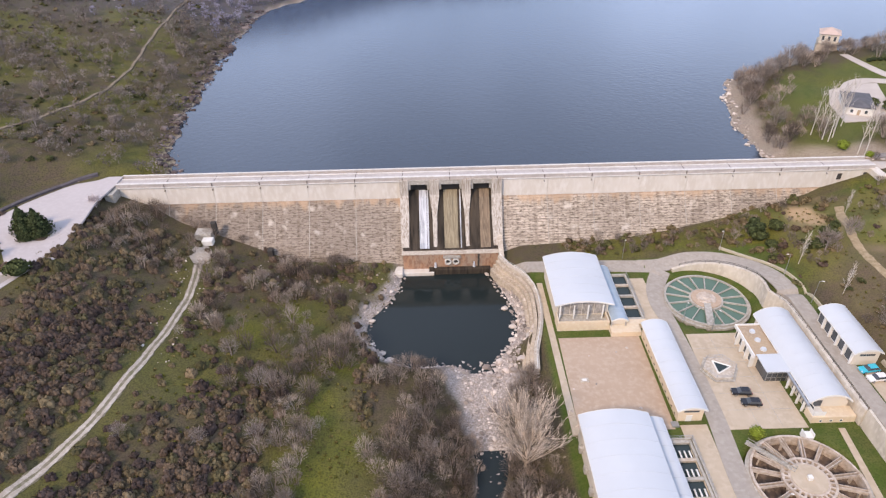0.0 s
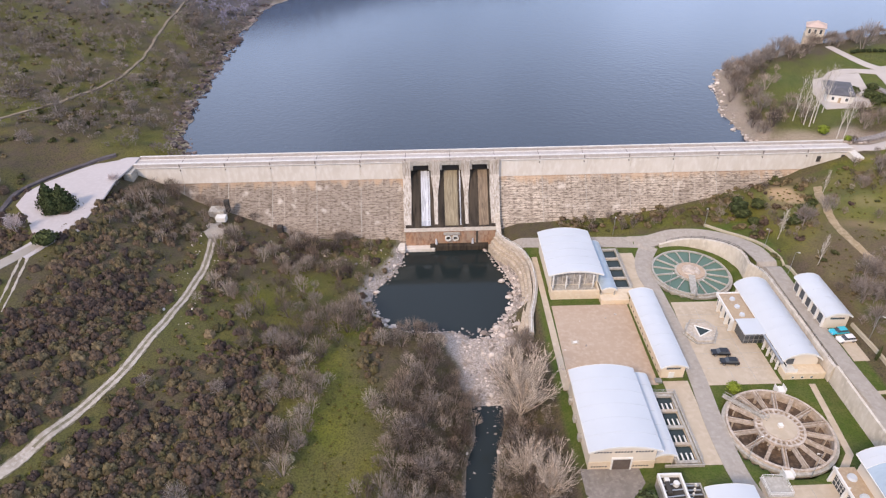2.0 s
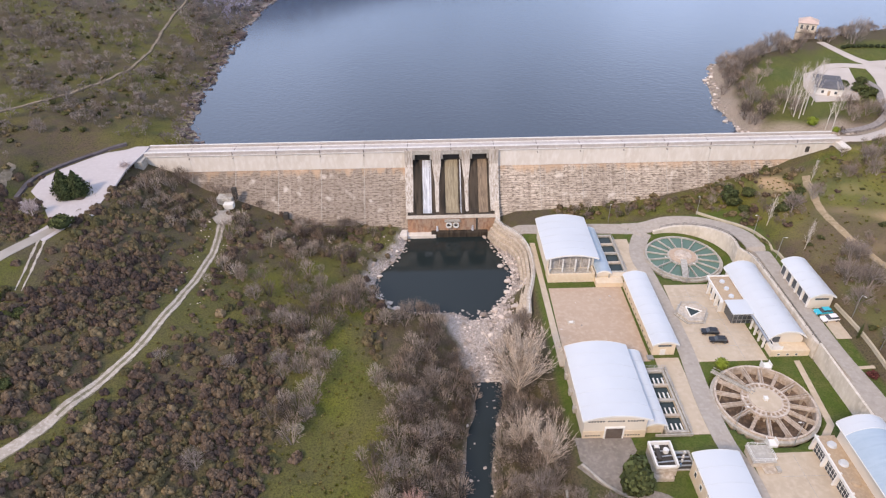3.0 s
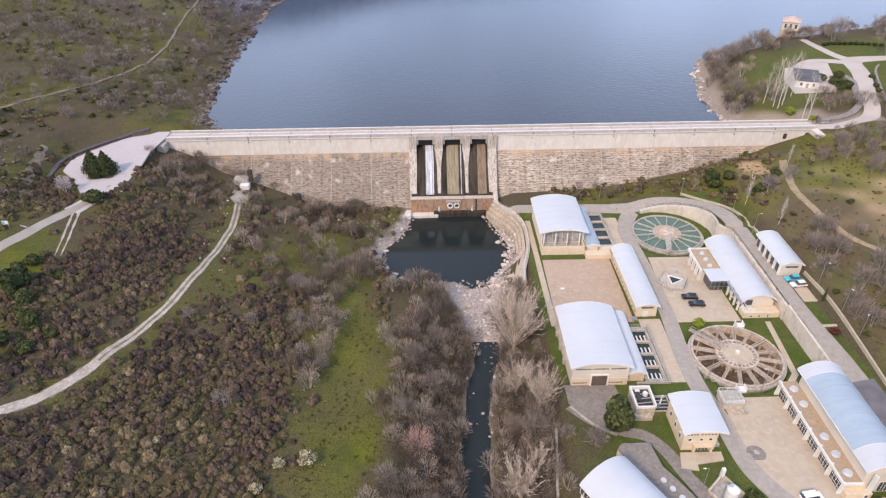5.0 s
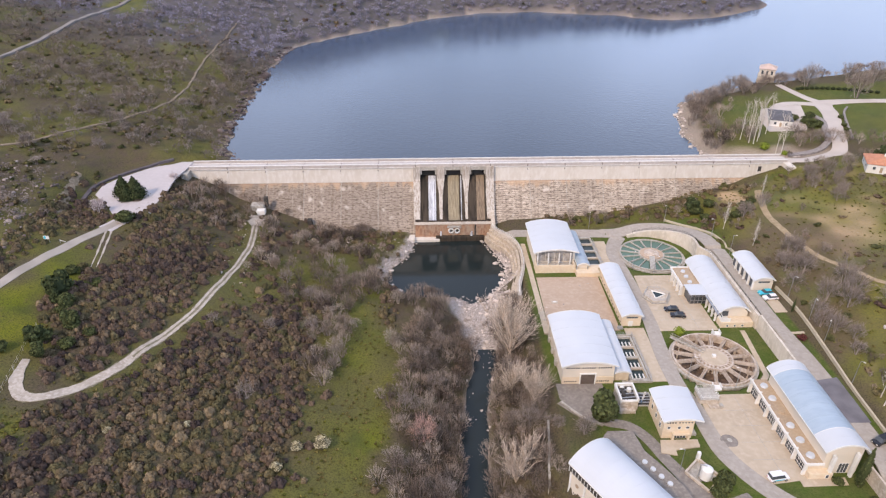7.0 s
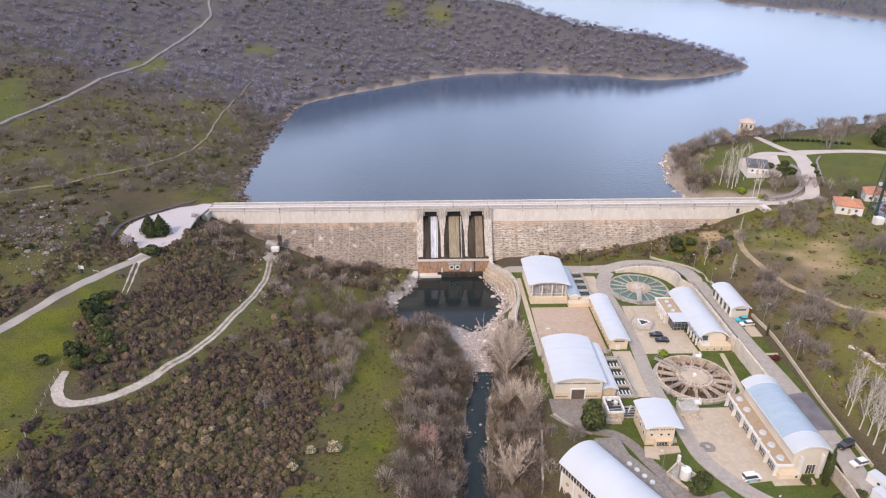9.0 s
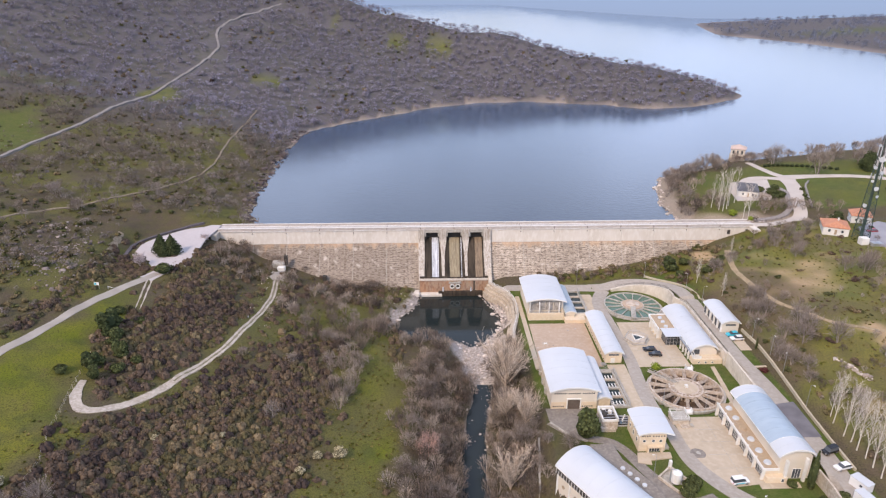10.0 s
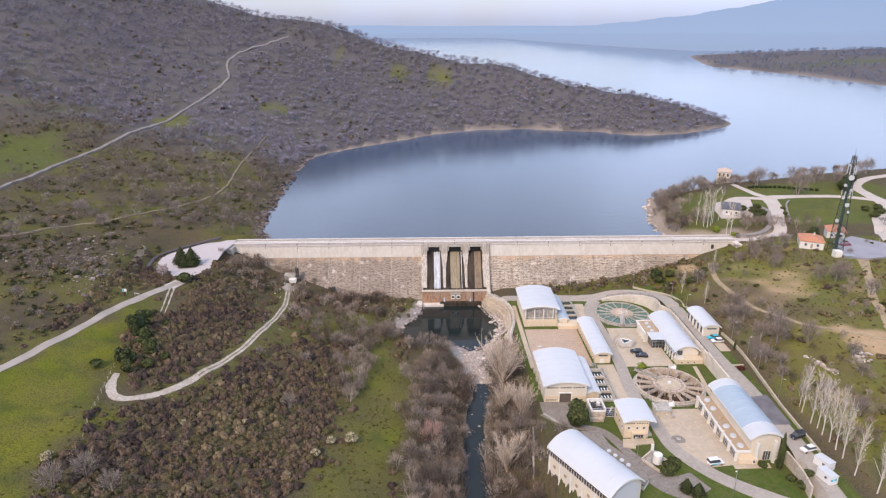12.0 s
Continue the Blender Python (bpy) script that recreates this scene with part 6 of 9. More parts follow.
# ---- cars and vans ----
def car(name, label, paint, van=False, stripe=None):
    t = thing(name, label, "car", group="parked cars")
    Lc, Wc = 4.4, 1.78
    h0, h1 = (0.95, 1.85) if van else (0.88, 1.45)
    side = [(-Lc / 2, 0.35), (-Lc / 2, h0 - 0.1), (-Lc / 2 + 0.15, h0), (-Lc / 2 + (1.0 if van else 1.25), h0 + 0.08), (Lc / 2 - 0.2, h0 + 0.1), (Lc / 2, h0 - 0.1), (Lc / 2, 0.35)]
    bm = extrude_profile(side, -Wc / 2, Wc / 2, "y")
    bmesh.ops.bevel(bm, geom=[e for e in bm.edges if abs(e.verts[0].co.y - e.verts[1].co.y) < 0.01], offset=0.08, segments=2, affect="EDGES")
    body = part("body", bm, paint, t)
    cab = [(-Lc / 2 + (0.9 if van else 1.15), h0 + 0.05), (-Lc / 2 + (1.5 if van else 1.9), h1), (Lc / 2 - (0.25 if van else 0.75), h1), (Lc / 2 - (0.1 if van else 0.15), h0 + 0.05)]
    bm = bmesh.new()
    rows = [[bm.verts.new((x, s * (Wc / 2 - (0.22 if z > h0 + 0.1 else 0.06)), z)) for x, z in cab] for s in (-1, 1)]
    for i in range(4):
        bm.faces.new((rows[0][i], rows[0][(i + 1) % 4], rows[1][(i + 1) % 4], rows[1][i]))
    bm.faces.new(rows[0][::-1])
    bm.faces.new(rows[1])
    bmesh.ops.recalc_face_normals(bm, faces=bm.faces)
    part("glazing", bm, M_GLASS, body, "dark tinted glass")
    part("roof", boxes((cab[1][0] - 0.05, cab[2][0] + 0.1, -Wc / 2 + 0.18, Wc / 2 - 0.18, h1 - 0.02, h1 + 0.05), bevel=0.02), paint, body)
    if stripe:
        part("stripe", boxes((-0.9, 1.4, -Wc / 2 - 0.012, Wc / 2 + 0.012, 0.5, 0.8)), stripe, body)
    for x in (-Lc / 2 + 0.8, Lc / 2 - 0.8):
        for y in (-Wc / 2 + 0.08, Wc / 2 - 0.08):
            w = part("wheel", rod(bmesh.new(), (x, y - 0.12, 0.32), (x, y + 0.12, 0.32), 0.32, 14), M_DARK, t)
            part("rim", rod(bmesh.new(), (x, y - 0.13, 0.32), (x, y + 0.13, 0.32), 0.18, 10), M_STEEL, w)
    for y in (-0.6, 0.6):
        part("headlight", boxes((-Lc / 2 - 0.02, -Lc / 2 + 0.12, y - 0.18, y + 0.18, 0.6, 0.78)), M_TRIM, body)
        part("tail_light", boxes((Lc / 2 - 0.1, Lc / 2 + 0.02, y - 0.15, y + 0.15, 0.6, 0.85)), material("red_lens", (0.4, 0.02, 0.02), 0.3), body)
    return t


P_BLACK = material("black_car_paint", (0.015, 0.016, 0.02), 0.2)
P_WHITE = material("white_car_paint", (0.78, 0.78, 0.78), 0.25)
P_CYAN = material("cyan_car_paint", (0.03, 0.5, 0.65), 0.25)
c = car("car", "black hatchback parked on pale concrete", P_BLACK)
c.matrix_basis = pose(62.1, -74.0, 1.72, 0, 0, -4)
copy_thing(c, pose(63.0, -77.2, 1.79, 0, 0, -6))
c = car("van", "white service van with blue stripes", P_WHITE, True, P_CYAN)
c.matrix_basis = pose(63.6, -138.0, 3.13, 0, 0, 188)
c = car("car", "white car in a parking bay", P_WHITE)
c.matrix_basis = pose(90.6, -75.3, 6.34, 0, 0, 6)
c = car("car", "bright cyan car in a parking bay", P_CYAN)
c.matrix_basis = pose(90.3, -72.6, 6.34, 0, 0, 6)
c = car("car", "black off-road car beside the upper road", P_BLACK, True)
c.matrix_basis = pose(89.0, -131.4, 6.34, 0, 0, 20)
c = car("car", "white estate car beside the upper road", P_WHITE)
c.matrix_basis = pose(88.8, -137.2, 6.34, 0, 0, 15)

# two white cabins
M_CABIN = material("white_cabin_panel", (0.75, 0.75, 0.74), 0.5, 0, (0.68, 0.68, 0.67), 2)
for x, y, r, lb in ((89.2, -143.6, 22, "plain white container cabin"), (87.0, -148.6, 14, "white cabin with two small blue windows")):
    t = thing("site_cabin", lb, "cabin", "site cabins")
    part("body", boxes((-1.5, 1.5, -2.6, 2.6, 0.1, 2.7), bevel=0.05), M_CABIN, t)
    part("roof", boxes((-1.6, 1.6, -2.7, 2.7, 2.7, 2.85), bevel=0.03), M_ROOF, t)
    for xx in (-0.9, 0.4):
        part("window", boxes((xx - 0.35, xx + 0.45, -2.63, -2.5, 1.3, 2.0)), P_CYAN if "blue" in lb else M_CABIN, t)
    part("window", boxes((-1.53, -1.4, -1.2, -0.4, 1.3, 2.0)), M_GLASS, t)
    t.matrix_basis = pose(x, y, 6.25, 0, 0, r) @ Matrix.Diagonal((0.82, 0.82, 0.88, 1))


# ---- lamp posts of the works ----
def street_lamp(h=7.0):
    t = thing("street_lamp", "slender grey street lamp post", "street lamp", "street lamps")
    part("pole", rod(bmesh.new(), (0, 0, -0.3), (0, 0, h), 0.09, 8, 0.05), M_STEEL, t)
    part("arm", rod(bmesh.new(), (0, 0, h), (-0.7, 0, h + 0.15), 0.04, 5), M_STEEL, t)
    part("lamp_head", boxes((-1.15, -0.6, -0.14, 0.14, h + 0.08, h + 0.22), bevel=0.04), M_TRIM, t)
    return t


lamp = street_lamp()
spots = [(43.2, -135.6), (63.4, -149.6), (57.4, -48.6), (63.6, -52.2), (56.2, -104.6), (66.6, -109.4), (94.6, -97.2), (95.2, -88), (95.0, -76.5), (89.5, -48.4), (87.8, -36.8), (76.6, -21.2), (49, -19.6), (93.4, -112.6)]
for i, (x, y) in enumerate(spots):
    m = pose(x, y, float(height(x, y)), 0, 0, 40 * (i % 5))
    if i == 0:
        lamp.matrix_basis = m
    else:
        copy_thing(lamp, m)


# ---- plants: patterns from which shrubs and trees are grown ----


def unit(v):
    return v / np.maximum(np.linalg.norm(v, axis=-1, keepdims=True), 1e-9)


def leaf_quads(pts, nrm, size, rng):
    """One small quad a point, roughly facing along nrm. Returns verts, faces."""
    n = len(pts)
    a = unit(np.cross(nrm, rng.normal(size=(n, 3))))
    b = unit(np.cross(nrm, a))
    s = (size * rng.uniform(0.6, 1.3, n))[:, None]
    v = np.stack([pts - a * s - b * s * 0.6, pts + a * s - b * s * 0.6, pts + a * s * 0.7 + b * s, pts - a * s * 0.7 + b * s], 1).reshape(-1, 3)
    return v, np.arange(n * 4).reshape(n, 4)


def dome_pattern(seed, leaves=84, size=0.125):
    """A low rounded heath bush of small leaf sprays over a dense heart."""
    rng = np.random.default_rng(seed)
    lobes = np.array([[0, 0, 0.3]] + [[0.42 * math.cos(a), 0.42 * math.sin(a), 0.12] for a in np.arange(4) * 1.57 + rng.uniform(0, 1.5)]) + rng.normal(0, 0.07, (5, 3))
    k = rng.integers(0, 5, leaves)
    d = unit(rng.normal(size=(leaves, 3)) + [0, 0, 0.8])
    p = lobes[k] + d * [0.52, 0.52, 0.5] * rng.uniform(0.86, 1.06, (leaves, 1))
    p[:, 2] = np.maximum(p[:, 2], 0.04)
    v, f = leaf_quads(p, unit(d + 0.35 * rng.normal(size=d.shape)), size, rng)
    cv, cf = [], []
    for c in lobes:
        o = len(cv)
        for z, r in ((-0.4, 0.46), (0.12, 0.46), (0.4, 0.2)):
            cv += [(c[0] + r * math.cos(a), c[1] + r * math.sin(a), max(-0.2, c[2] + z)) for a in (0, 1.257, 2.513, 3.77, 5.027)]
        for r in range(2):
            cf += [(o + r * 5 + i, o + r * 5 + (i + 1) % 5, o + r * 5 + 5 + (i + 1) % 5, o + r * 5 + 5 + i) for i in range(5)]
        cf += [(o + 10, o + 11, o + 12, o + 13)]
    return np.concatenate([v, np.array(cv)]), np.concatenate([f, np.array(cf) + len(v)])


def shrub_pattern(seed, leaves=64, size=0.17, tall=0.9):
    rng = np.random.default_rng(seed)
    lobes = unit(rng.normal(size=(5, 3))) * [0.45, 0.45, 0.2] + [0, 0, 0.42 * tall]
    k = rng.integers(0, 5, leaves)
    d = unit(rng.normal(size=(leaves, 3)) + [0, 0, 0.55])
    p = lobes[k] + d * [0.5, 0.5, 0.5 * tall] * rng.uniform(0.8, 1.05, (leaves, 1))
    p[:, 2] = np.maximum(p[:, 2], 0.05)
    v, f = leaf_quads(p, unit(d + 0.5 * rng.normal(size=d.shape)), size, rng)
    cv, cf = [], []
    for c in lobes:
        o = len(cv)
        for z, r in ((-0.3, 0.3), (0.05, 0.42), (0.3, 0.22)):
            cv += [(c[0] + r * math.cos(a), c[1] + r * math.sin(a), max(-0.1, c[2] + z * tall)) for a in (0, 1.257, 2.513, 3.77, 5.027)]
        for r in range(2):
            cf += [(o + r * 5 + i, o + r * 5 + (i + 1) % 5, o + r * 5 + 5 + (i + 1) % 5, o + r * 5 + 5 + i) for i in range(5)]
        cf += [(o + 10, o + 11, o + 12, o + 13)]
    f2 = np.array(cf) + len(v)
    return np.concatenate([v, np.array(cv)]), np.concatenate([f, f2])


def sliver(a, b, w, rng):
    """Flat tapering twigs from a to b."""
    n = len(a)
    s = unit(np.cross(b - a, rng.normal(size=(n, 3)))) * np.reshape(w, (-1, 1))
    v = np.stack([a - s, a + s, b + s * 0.35, b - s * 0.35], 1).reshape(-1, 3)
    return v, np.arange(n * 4).reshape(n, 4)


def brush_pattern(seed, stems=7, twigs=215, width=0.0068):
    """A leafless rounded bush: a haze of fine twigs that fan out from a few stems to a domed crown, one unit high."""
    rng = np.random.default_rng(seed)
    d = unit(rng.normal(size=(twigs, 3)) * [1, 1, 0.9] + [0, 0, 0.45])
    shell = d * [0.48, 0.48, 0.44] * rng.uniform(0.72, 1.1, (twigs, 1)) + [0, 0, 0.54]
    shell += 0.05 * np.sin(shell[:, [1, 2, 0]] * 11 + seed)
    root = np.stack([0.25 * shell[:, 0], 0.25 * shell[:, 1], 0.12 + 0.3 * shell[:, 2]], 1)
    a = root + (shell - root) * rng.uniform(0.35, 0.72, (twigs, 1))
    v, f = sliver(a, shell + rng.normal(0, 0.03, (twigs, 3)), np.full(twigs, width), rng)
    ang = np.arange(stems) * 2 * math.pi / stems + rng.uniform(0, 1, stems)
    r = rng.uniform(0.15, 0.36, stems)
    v2, f2 = sliver(np.stack([0.05 * np.cos(ang), 0.05 * np.sin(ang), np.zeros(stems)], 1), np.stack([r * np.cos(ang), r * np.sin(ang), rng.uniform(0.6, 0.85, stems)], 1), np.full(stems, 0.02), rng)
    return np.concatenate([v, v2]), np.concatenate([f, f2 + len(v)])


def sow(name, label, category, patterns, xy, size, mat, tall=None, tint=None, seed=1, sink=0.05, zfun=height, parent=None):
    """Many plants or stones of a few patterns, in one mesh; tint is a number a plant, kept for the material."""
    rng = np.random.default_rng(seed)
    n = len(xy)
    z = zfun(xy[:, 0], xy[:, 1])
    tint = rng.uniform(0, 1, n) if tint is None else tint
    tall = np.ones(n) if tall is None else tall
    which = rng.integers(0, len(patterns), n)
    V, F, T, off = [], [], [], 0
    for p, (pv, pf) in enumerate(patterns):
        s = np.nonzero(which == p)[0]
        if not len(s):
            continue
        a = rng.uniform(0, 2 * math.pi, len(s))
        c, q = np.cos(a)[:, None], np.sin(a)[:, None]
        x = (pv[None, :, 0] * c - pv[None, :, 1] * q) * size[s][:, None] + xy[s, 0][:, None]
        y = (pv[None, :, 0] * q + pv[None, :, 1] * c) * size[s][:, None] + xy[s, 1][:, None]
        zz = pv[None, :, 2] * (size * tall)[s][:, None] + (z[s] - sink)[:, None]
        V.append(np.stack([x, y, zz], -1).reshape(-1, 3))
        F.append((pf[None] + (np.arange(len(s)) * len(pv))[:, None, None] + off).reshape(-1, pf.shape[1]))
        T.append(np.repeat(tint[s], len(pv)))
        off += len(s) * len(pv)
    ob = mesh_np(name, np.concatenate(V), np.concatenate(F), mat, parent)
    at = ob.data.attributes.new("tint", "FLOAT", "POINT")
    at.data.foreach_set("value", np.concatenate(T).astype(np.float32))
    return tagged(ob, label, category, kind="stuff") if label else ob


def plant_material(name, stops, rough=0.9, low=0.5, high=1.4):
    """Colour by each plant's own tint, mottled leaf by leaf."""
    m = bpy.data.materials.new(name)
    m.use_nodes = True
    n, l = m.node_tree.nodes, m.node_tree.links
    b = n["Principled BSDF"]
    b.inputs["Roughness"].default_value, b.inputs["Specular IOR Level"].default_value = rough, 0.15
    at = n.new("ShaderNodeAttribute")
    at.attribute_name = "tint"
    r = n.new("ShaderNodeValToRGB")
    e = r.color_ramp.elements
    e[0].color, e[1].color = (*stops[0], 1), (*stops[-1], 1)
    for i in range(1, len(stops) - 1):
        e.new(i / (len(stops) - 1)).color = (*stops[i], 1)
    l.new(at.outputs["Fac"], r.inputs[0])
    geo = n.new("ShaderNodeNewGeometry")
    mr = n.new("ShaderNodeMapRange")
    mr.inputs[3].default_value, mr.inputs[4].default_value = low, high
    l.new(geo.outputs["Random Per Island"], mr.inputs[0])
    hs = n.new("ShaderNodeHueSaturation")
    l.new(mr.outputs[0], hs.inputs["Value"])
    l.new(r.outputs[0], hs.inputs["Color"])
    l.new(hs.outputs[0], b.inputs["Base Color"])
    return m


M_HEATH = plant_material("heath_leaves", [(0.07, 0.051, 0.045), (0.112, 0.08, 0.062), (0.148, 0.105, 0.073), (0.14, 0.111, 0.062), (0.09, 0.083, 0.04), (0.235, 0.177, 0.108)], low=0.6, high=1.3)
M_SLOPE = plant_material("slope_bush_leaves", [(0.06, 0.065, 0.025), (0.1, 0.1, 0.04), (0.15, 0.115, 0.06), (0.2, 0.15, 0.085), (0.09, 0.06, 0.05)])
M_TWIG = plant_material("bare_grey_twigs", [(0.1, 0.078, 0.066), (0.17, 0.135, 0.115), (0.25, 0.203, 0.172), (0.4, 0.335, 0.28), (0.26, 0.19, 0.148)])
# Hill woods lean blue-mauve: distance haze put into the twig colour.
M_WOOD_HAZED = plant_material("hazed_winter_wood", [(0.172, 0.161, 0.213), (0.217, 0.203, 0.26), (0.256, 0.241, 0.298), (0.217, 0.192, 0.217)], low=0.88, high=1.1)
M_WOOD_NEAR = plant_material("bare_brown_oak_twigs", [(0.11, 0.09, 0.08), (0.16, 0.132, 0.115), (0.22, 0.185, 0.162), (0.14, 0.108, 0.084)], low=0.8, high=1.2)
# Bluer again for the cape, with more haze in the colour.
M_WOOD_HAZED_PALE = plant_material("haze_tinted_distant_wood", [(0.14, 0.158, 0.215), (0.165, 0.182, 0.24), (0.185, 0.2, 0.26)], low=0.92, high=1.15)
DOMES = [dome_pattern(s) for s in range(80, 86)]
BRUSH = [brush_pattern(s) for s in range(90, 96)]
SHRUBS = [shrub_pattern(s) for s in range(6)]
SHRUBS_FAR = [shrub_pattern(s, 18, 0.3) for s in range(70, 75)]


def scatter(x0, x1, y0, y1, step, keep, seed):
    rng = np.random.default_rng(seed)
    xs, ys = np.meshgrid(np.arange(x0, x1, step), np.arange(y0, y1, step))
    p = np.stack([xs.ravel(), ys.ravel()], 1) + rng.uniform(-0.48, 0.48, (xs.size, 2)) * step
    return p[rng.uniform(0, 1, len(p)) < keep(p[:, 0], p[:, 1])]


ROADS_W = [(TRACK, 2.6), ([(-112, -45), (-117.7, -58.4), (-126.3, -87), (-133.8, -118), (-165, -230)], 3.4), ([(-112.5, -50), (-108.2, -71)], 2.2)]
PATHS_W = [(LOWER_PATH, 2.2),
           (HILL_ROAD, 6.0)]


def off_roads(x, y, roads):
    ok = np.ones(np.shape(x), bool)
    for pts, w in roads:
        ok &= line_dist(x, y, pts) > w
    return ok


def clump(x, y, s, lo, hi):
    return sstep(lo, hi, 0.5 + 0.35 * wavy(x + 13, y - 7, s) + 0.25 * wavy(x - 31, y + 17, s * 0.37))


# heath below the dam
def heath_keep(x, y):
    ok = off_roads(x, y, ROADS_W) & ~within(x, y, PLAZA_EDGE) & (x < -21 + 0.0 * y) & (y < -9)
    open_ = np.maximum.reduce([soft_zone(x, y, p, 4) for p in (MEADOW_WEST, MEADOW_MID, MEADOW_FOOT)])
    near_dam = sstep(-70, -35, y) * sstep(-75, -60, x)
    dens = 0.25 + 0.65 * clump(x, y, 12, 0.38, 0.68)
    dens = np.maximum.reduce([dens] + [0.92 * within(x, y, p) for p in DENSE_HEATH])
    return ok * dens * (1 - np.minimum(1, 1.1 * open_)) * (1 - 0.6 * near_dam)


P = scatter(-135, -20, -168, -9, 1.85, heath_keep, 3)
rng = np.random.default_rng(4)
tint = np.clip(0.45 + 0.25 * wavy(P[:, 0], P[:, 1], 13) + rng.normal(0, 0.27, len(P)), 0, 1)
sow("heath_scrub", "dense brown and olive heath scrub with some ochre tips", "scrub", DOMES, P, 0.75 + 1.35 * rng.beta(1.6, 2.2, len(P)), M_HEATH, rng.uniform(0.9, 1.5, len(P)), tint, 5)


# leafless grey scrub by the river and at the dam's foot
def bank_keep(x, y):
    ds = line_dist(x, y, STREAM)
    sd = -depth_in(x, y, POOL)
    river = (y < -58) * (1 - sstep(15, 25, ds + 4 * wavy(x, y, 7))) * sstep(2.6, 4.0, ds) * (x < 17.5) * (1 - 0.95 * ((y > -84) & (ds < np.interp(y, [-84, -76, -66, -56], [3.0, 4.6, 9, 14]))))
    foot = (y > -72) * (y < -12) * sstep(-78, -68, x) * (1 - sstep(-30, -22, x)) * (0.1 + 0.55 * clump(x, y, 10, 0.45, 0.75)) * (sd > 3)
    slope = (y > -34) * (y < -2) * sstep(-104, -98, x) * (x < -66) * 0.25
    edge = (y < -50) * (y > -112) * (line_dist(x, y, [(-42, -56), (-38, -80), (-39, -108)]) < 4.5 + 2 * wavy(x, y, 5)) * 0.4
    return np.maximum.reduce([river * np.where(y > -78, 0.55, 0.95), foot, slope, edge]) * off_roads(x, y, ROADS_W) * ~within(x, y, PLAZA_EDGE)


P = scatter(-110, 20, -168, -2, 2.3, bank_keep, 8)
rng = np.random.default_rng(9)
sow("bank_scrub", "leafless grey-brown willow scrub along the stream", "scrub", BRUSH, P, rng.uniform(2.8, 6.0, len(P)), M_TWIG, rng.uniform(0.8, 1.1, len(P)), None, 10)


# scrub on the near hillside above the dam's west end
def upper_keep(x, y):
    dw = depth_in(x, y, SHORE_WEST)
    ok = off_roads(x, y, PATHS_W + ROADS_W[1:]) & (dw > 4) & (y > 9) | (off_roads(x, y, PATHS_W + ROADS_W[1:]) & (y <= 9) & (x < np.interp(y, [-230, -118, -87, -58, -30, 9], [-170, -139, -131, -123, -132, -128])))
    return ok * np.where((y < 9) & (x < -120), 0.9, 0.35) * (0.2 + 0.8 * clump(x, y, 10, 0.35, 0.75)) * (x > -0.78 * (y + 290) - 40) * (1 - 0.75 * soft_zone(x, y, GLADE_NORTH, 5))


P = scatter(-300, -96, -150, 190, 3.5, upper_keep, 12)
rng = np.random.default_rng(13)
sow("hillside_scrub", "low brown and olive scrub on the hillside", "scrub", SHRUBS_FAR, P, rng.uniform(0.8, 1.9, len(P)), M_SLOPE, rng.uniform(0.6, 1.0, len(P)), np.clip(rng.normal(0.28, 0.2, len(P)), 0, 1), 14)


def oak_pattern(seed, ends=46, twigs=46, size=0.05, width=0.0105):
    """A leafless oak seen from afar: a haze of twigs with denser tufts of twig ends on its lit side."""
    v, f = brush_pattern(seed, 3, twigs, width)
    rng = np.random.default_rng(seed + 500)
    lobes = unit(rng.normal(size=(6, 3)) + [0, 0, 0.4]) * [0.3, 0.3, 0.24] + [0, 0, 0.56]
    d = unit(rng.normal(size=(ends, 3)) + [0, 0, 0.5])
    p = lobes[rng.integers(0, 6, ends)] + d * [0.2, 0.2, 0.17] * rng.uniform(0.6, 1.1, (ends, 1))
    v2, f2 = leaf_quads(p, unit(0.6 * d + [0, 0, 1.1] + 0.25 * rng.normal(size=(ends, 3))), size, rng)
    return np.concatenate([v, v2]), np.concatenate([f, f2 + len(v)])


HAZE = [oak_pattern(s) for s in range(120, 126)]
HAZE_FAR = [oak_pattern(s, 52, 14, 0.06, 0.013) for s in range(130, 136)]
P = scatter(-300, -96, -120, 200, 3.3, lambda x, y: np.minimum(0.75, upper_keep(x, y) * np.where(y > 9, 1.9, 0.35)), 68)
rng = np.random.default_rng(69)
sow("hillside_scrub", "grey-brown leafless scrub on the hillside", "scrub", HAZE, P, rng.uniform(1.3, 3.4, len(P)), M_WOOD_NEAR, rng.uniform(0.7, 1.0, len(P)), None, 70)


# winter wood over the hill and the cape
def wood_keep(x, y):
    dw = depth_in(x, y, SHORE_WEST)
    near = (y < 200) | (x < -200)
    dens = np.where(y < 210, 0.24 + 0.66 * clump(x, y, 22, 0.4, 0.7), 0.76 + 0.25 * clump(x, y, 30, 0.4, 0.6))
    dens = np.where((dw < 22) & (y < 260), np.maximum(dens, 0.75), dens)
    return dens * (1 - 0.7 * sstep(0.4, 0.8, glades(x, y))) * (dw > 3) * off_roads(x, y, PATHS_W) * (x > -0.74 * (y + 290) - 30) * (1 - 0.9 * soft_zone(x, y, GLADE_NORTH, 6)) * ((y > 9) | (x < -136))


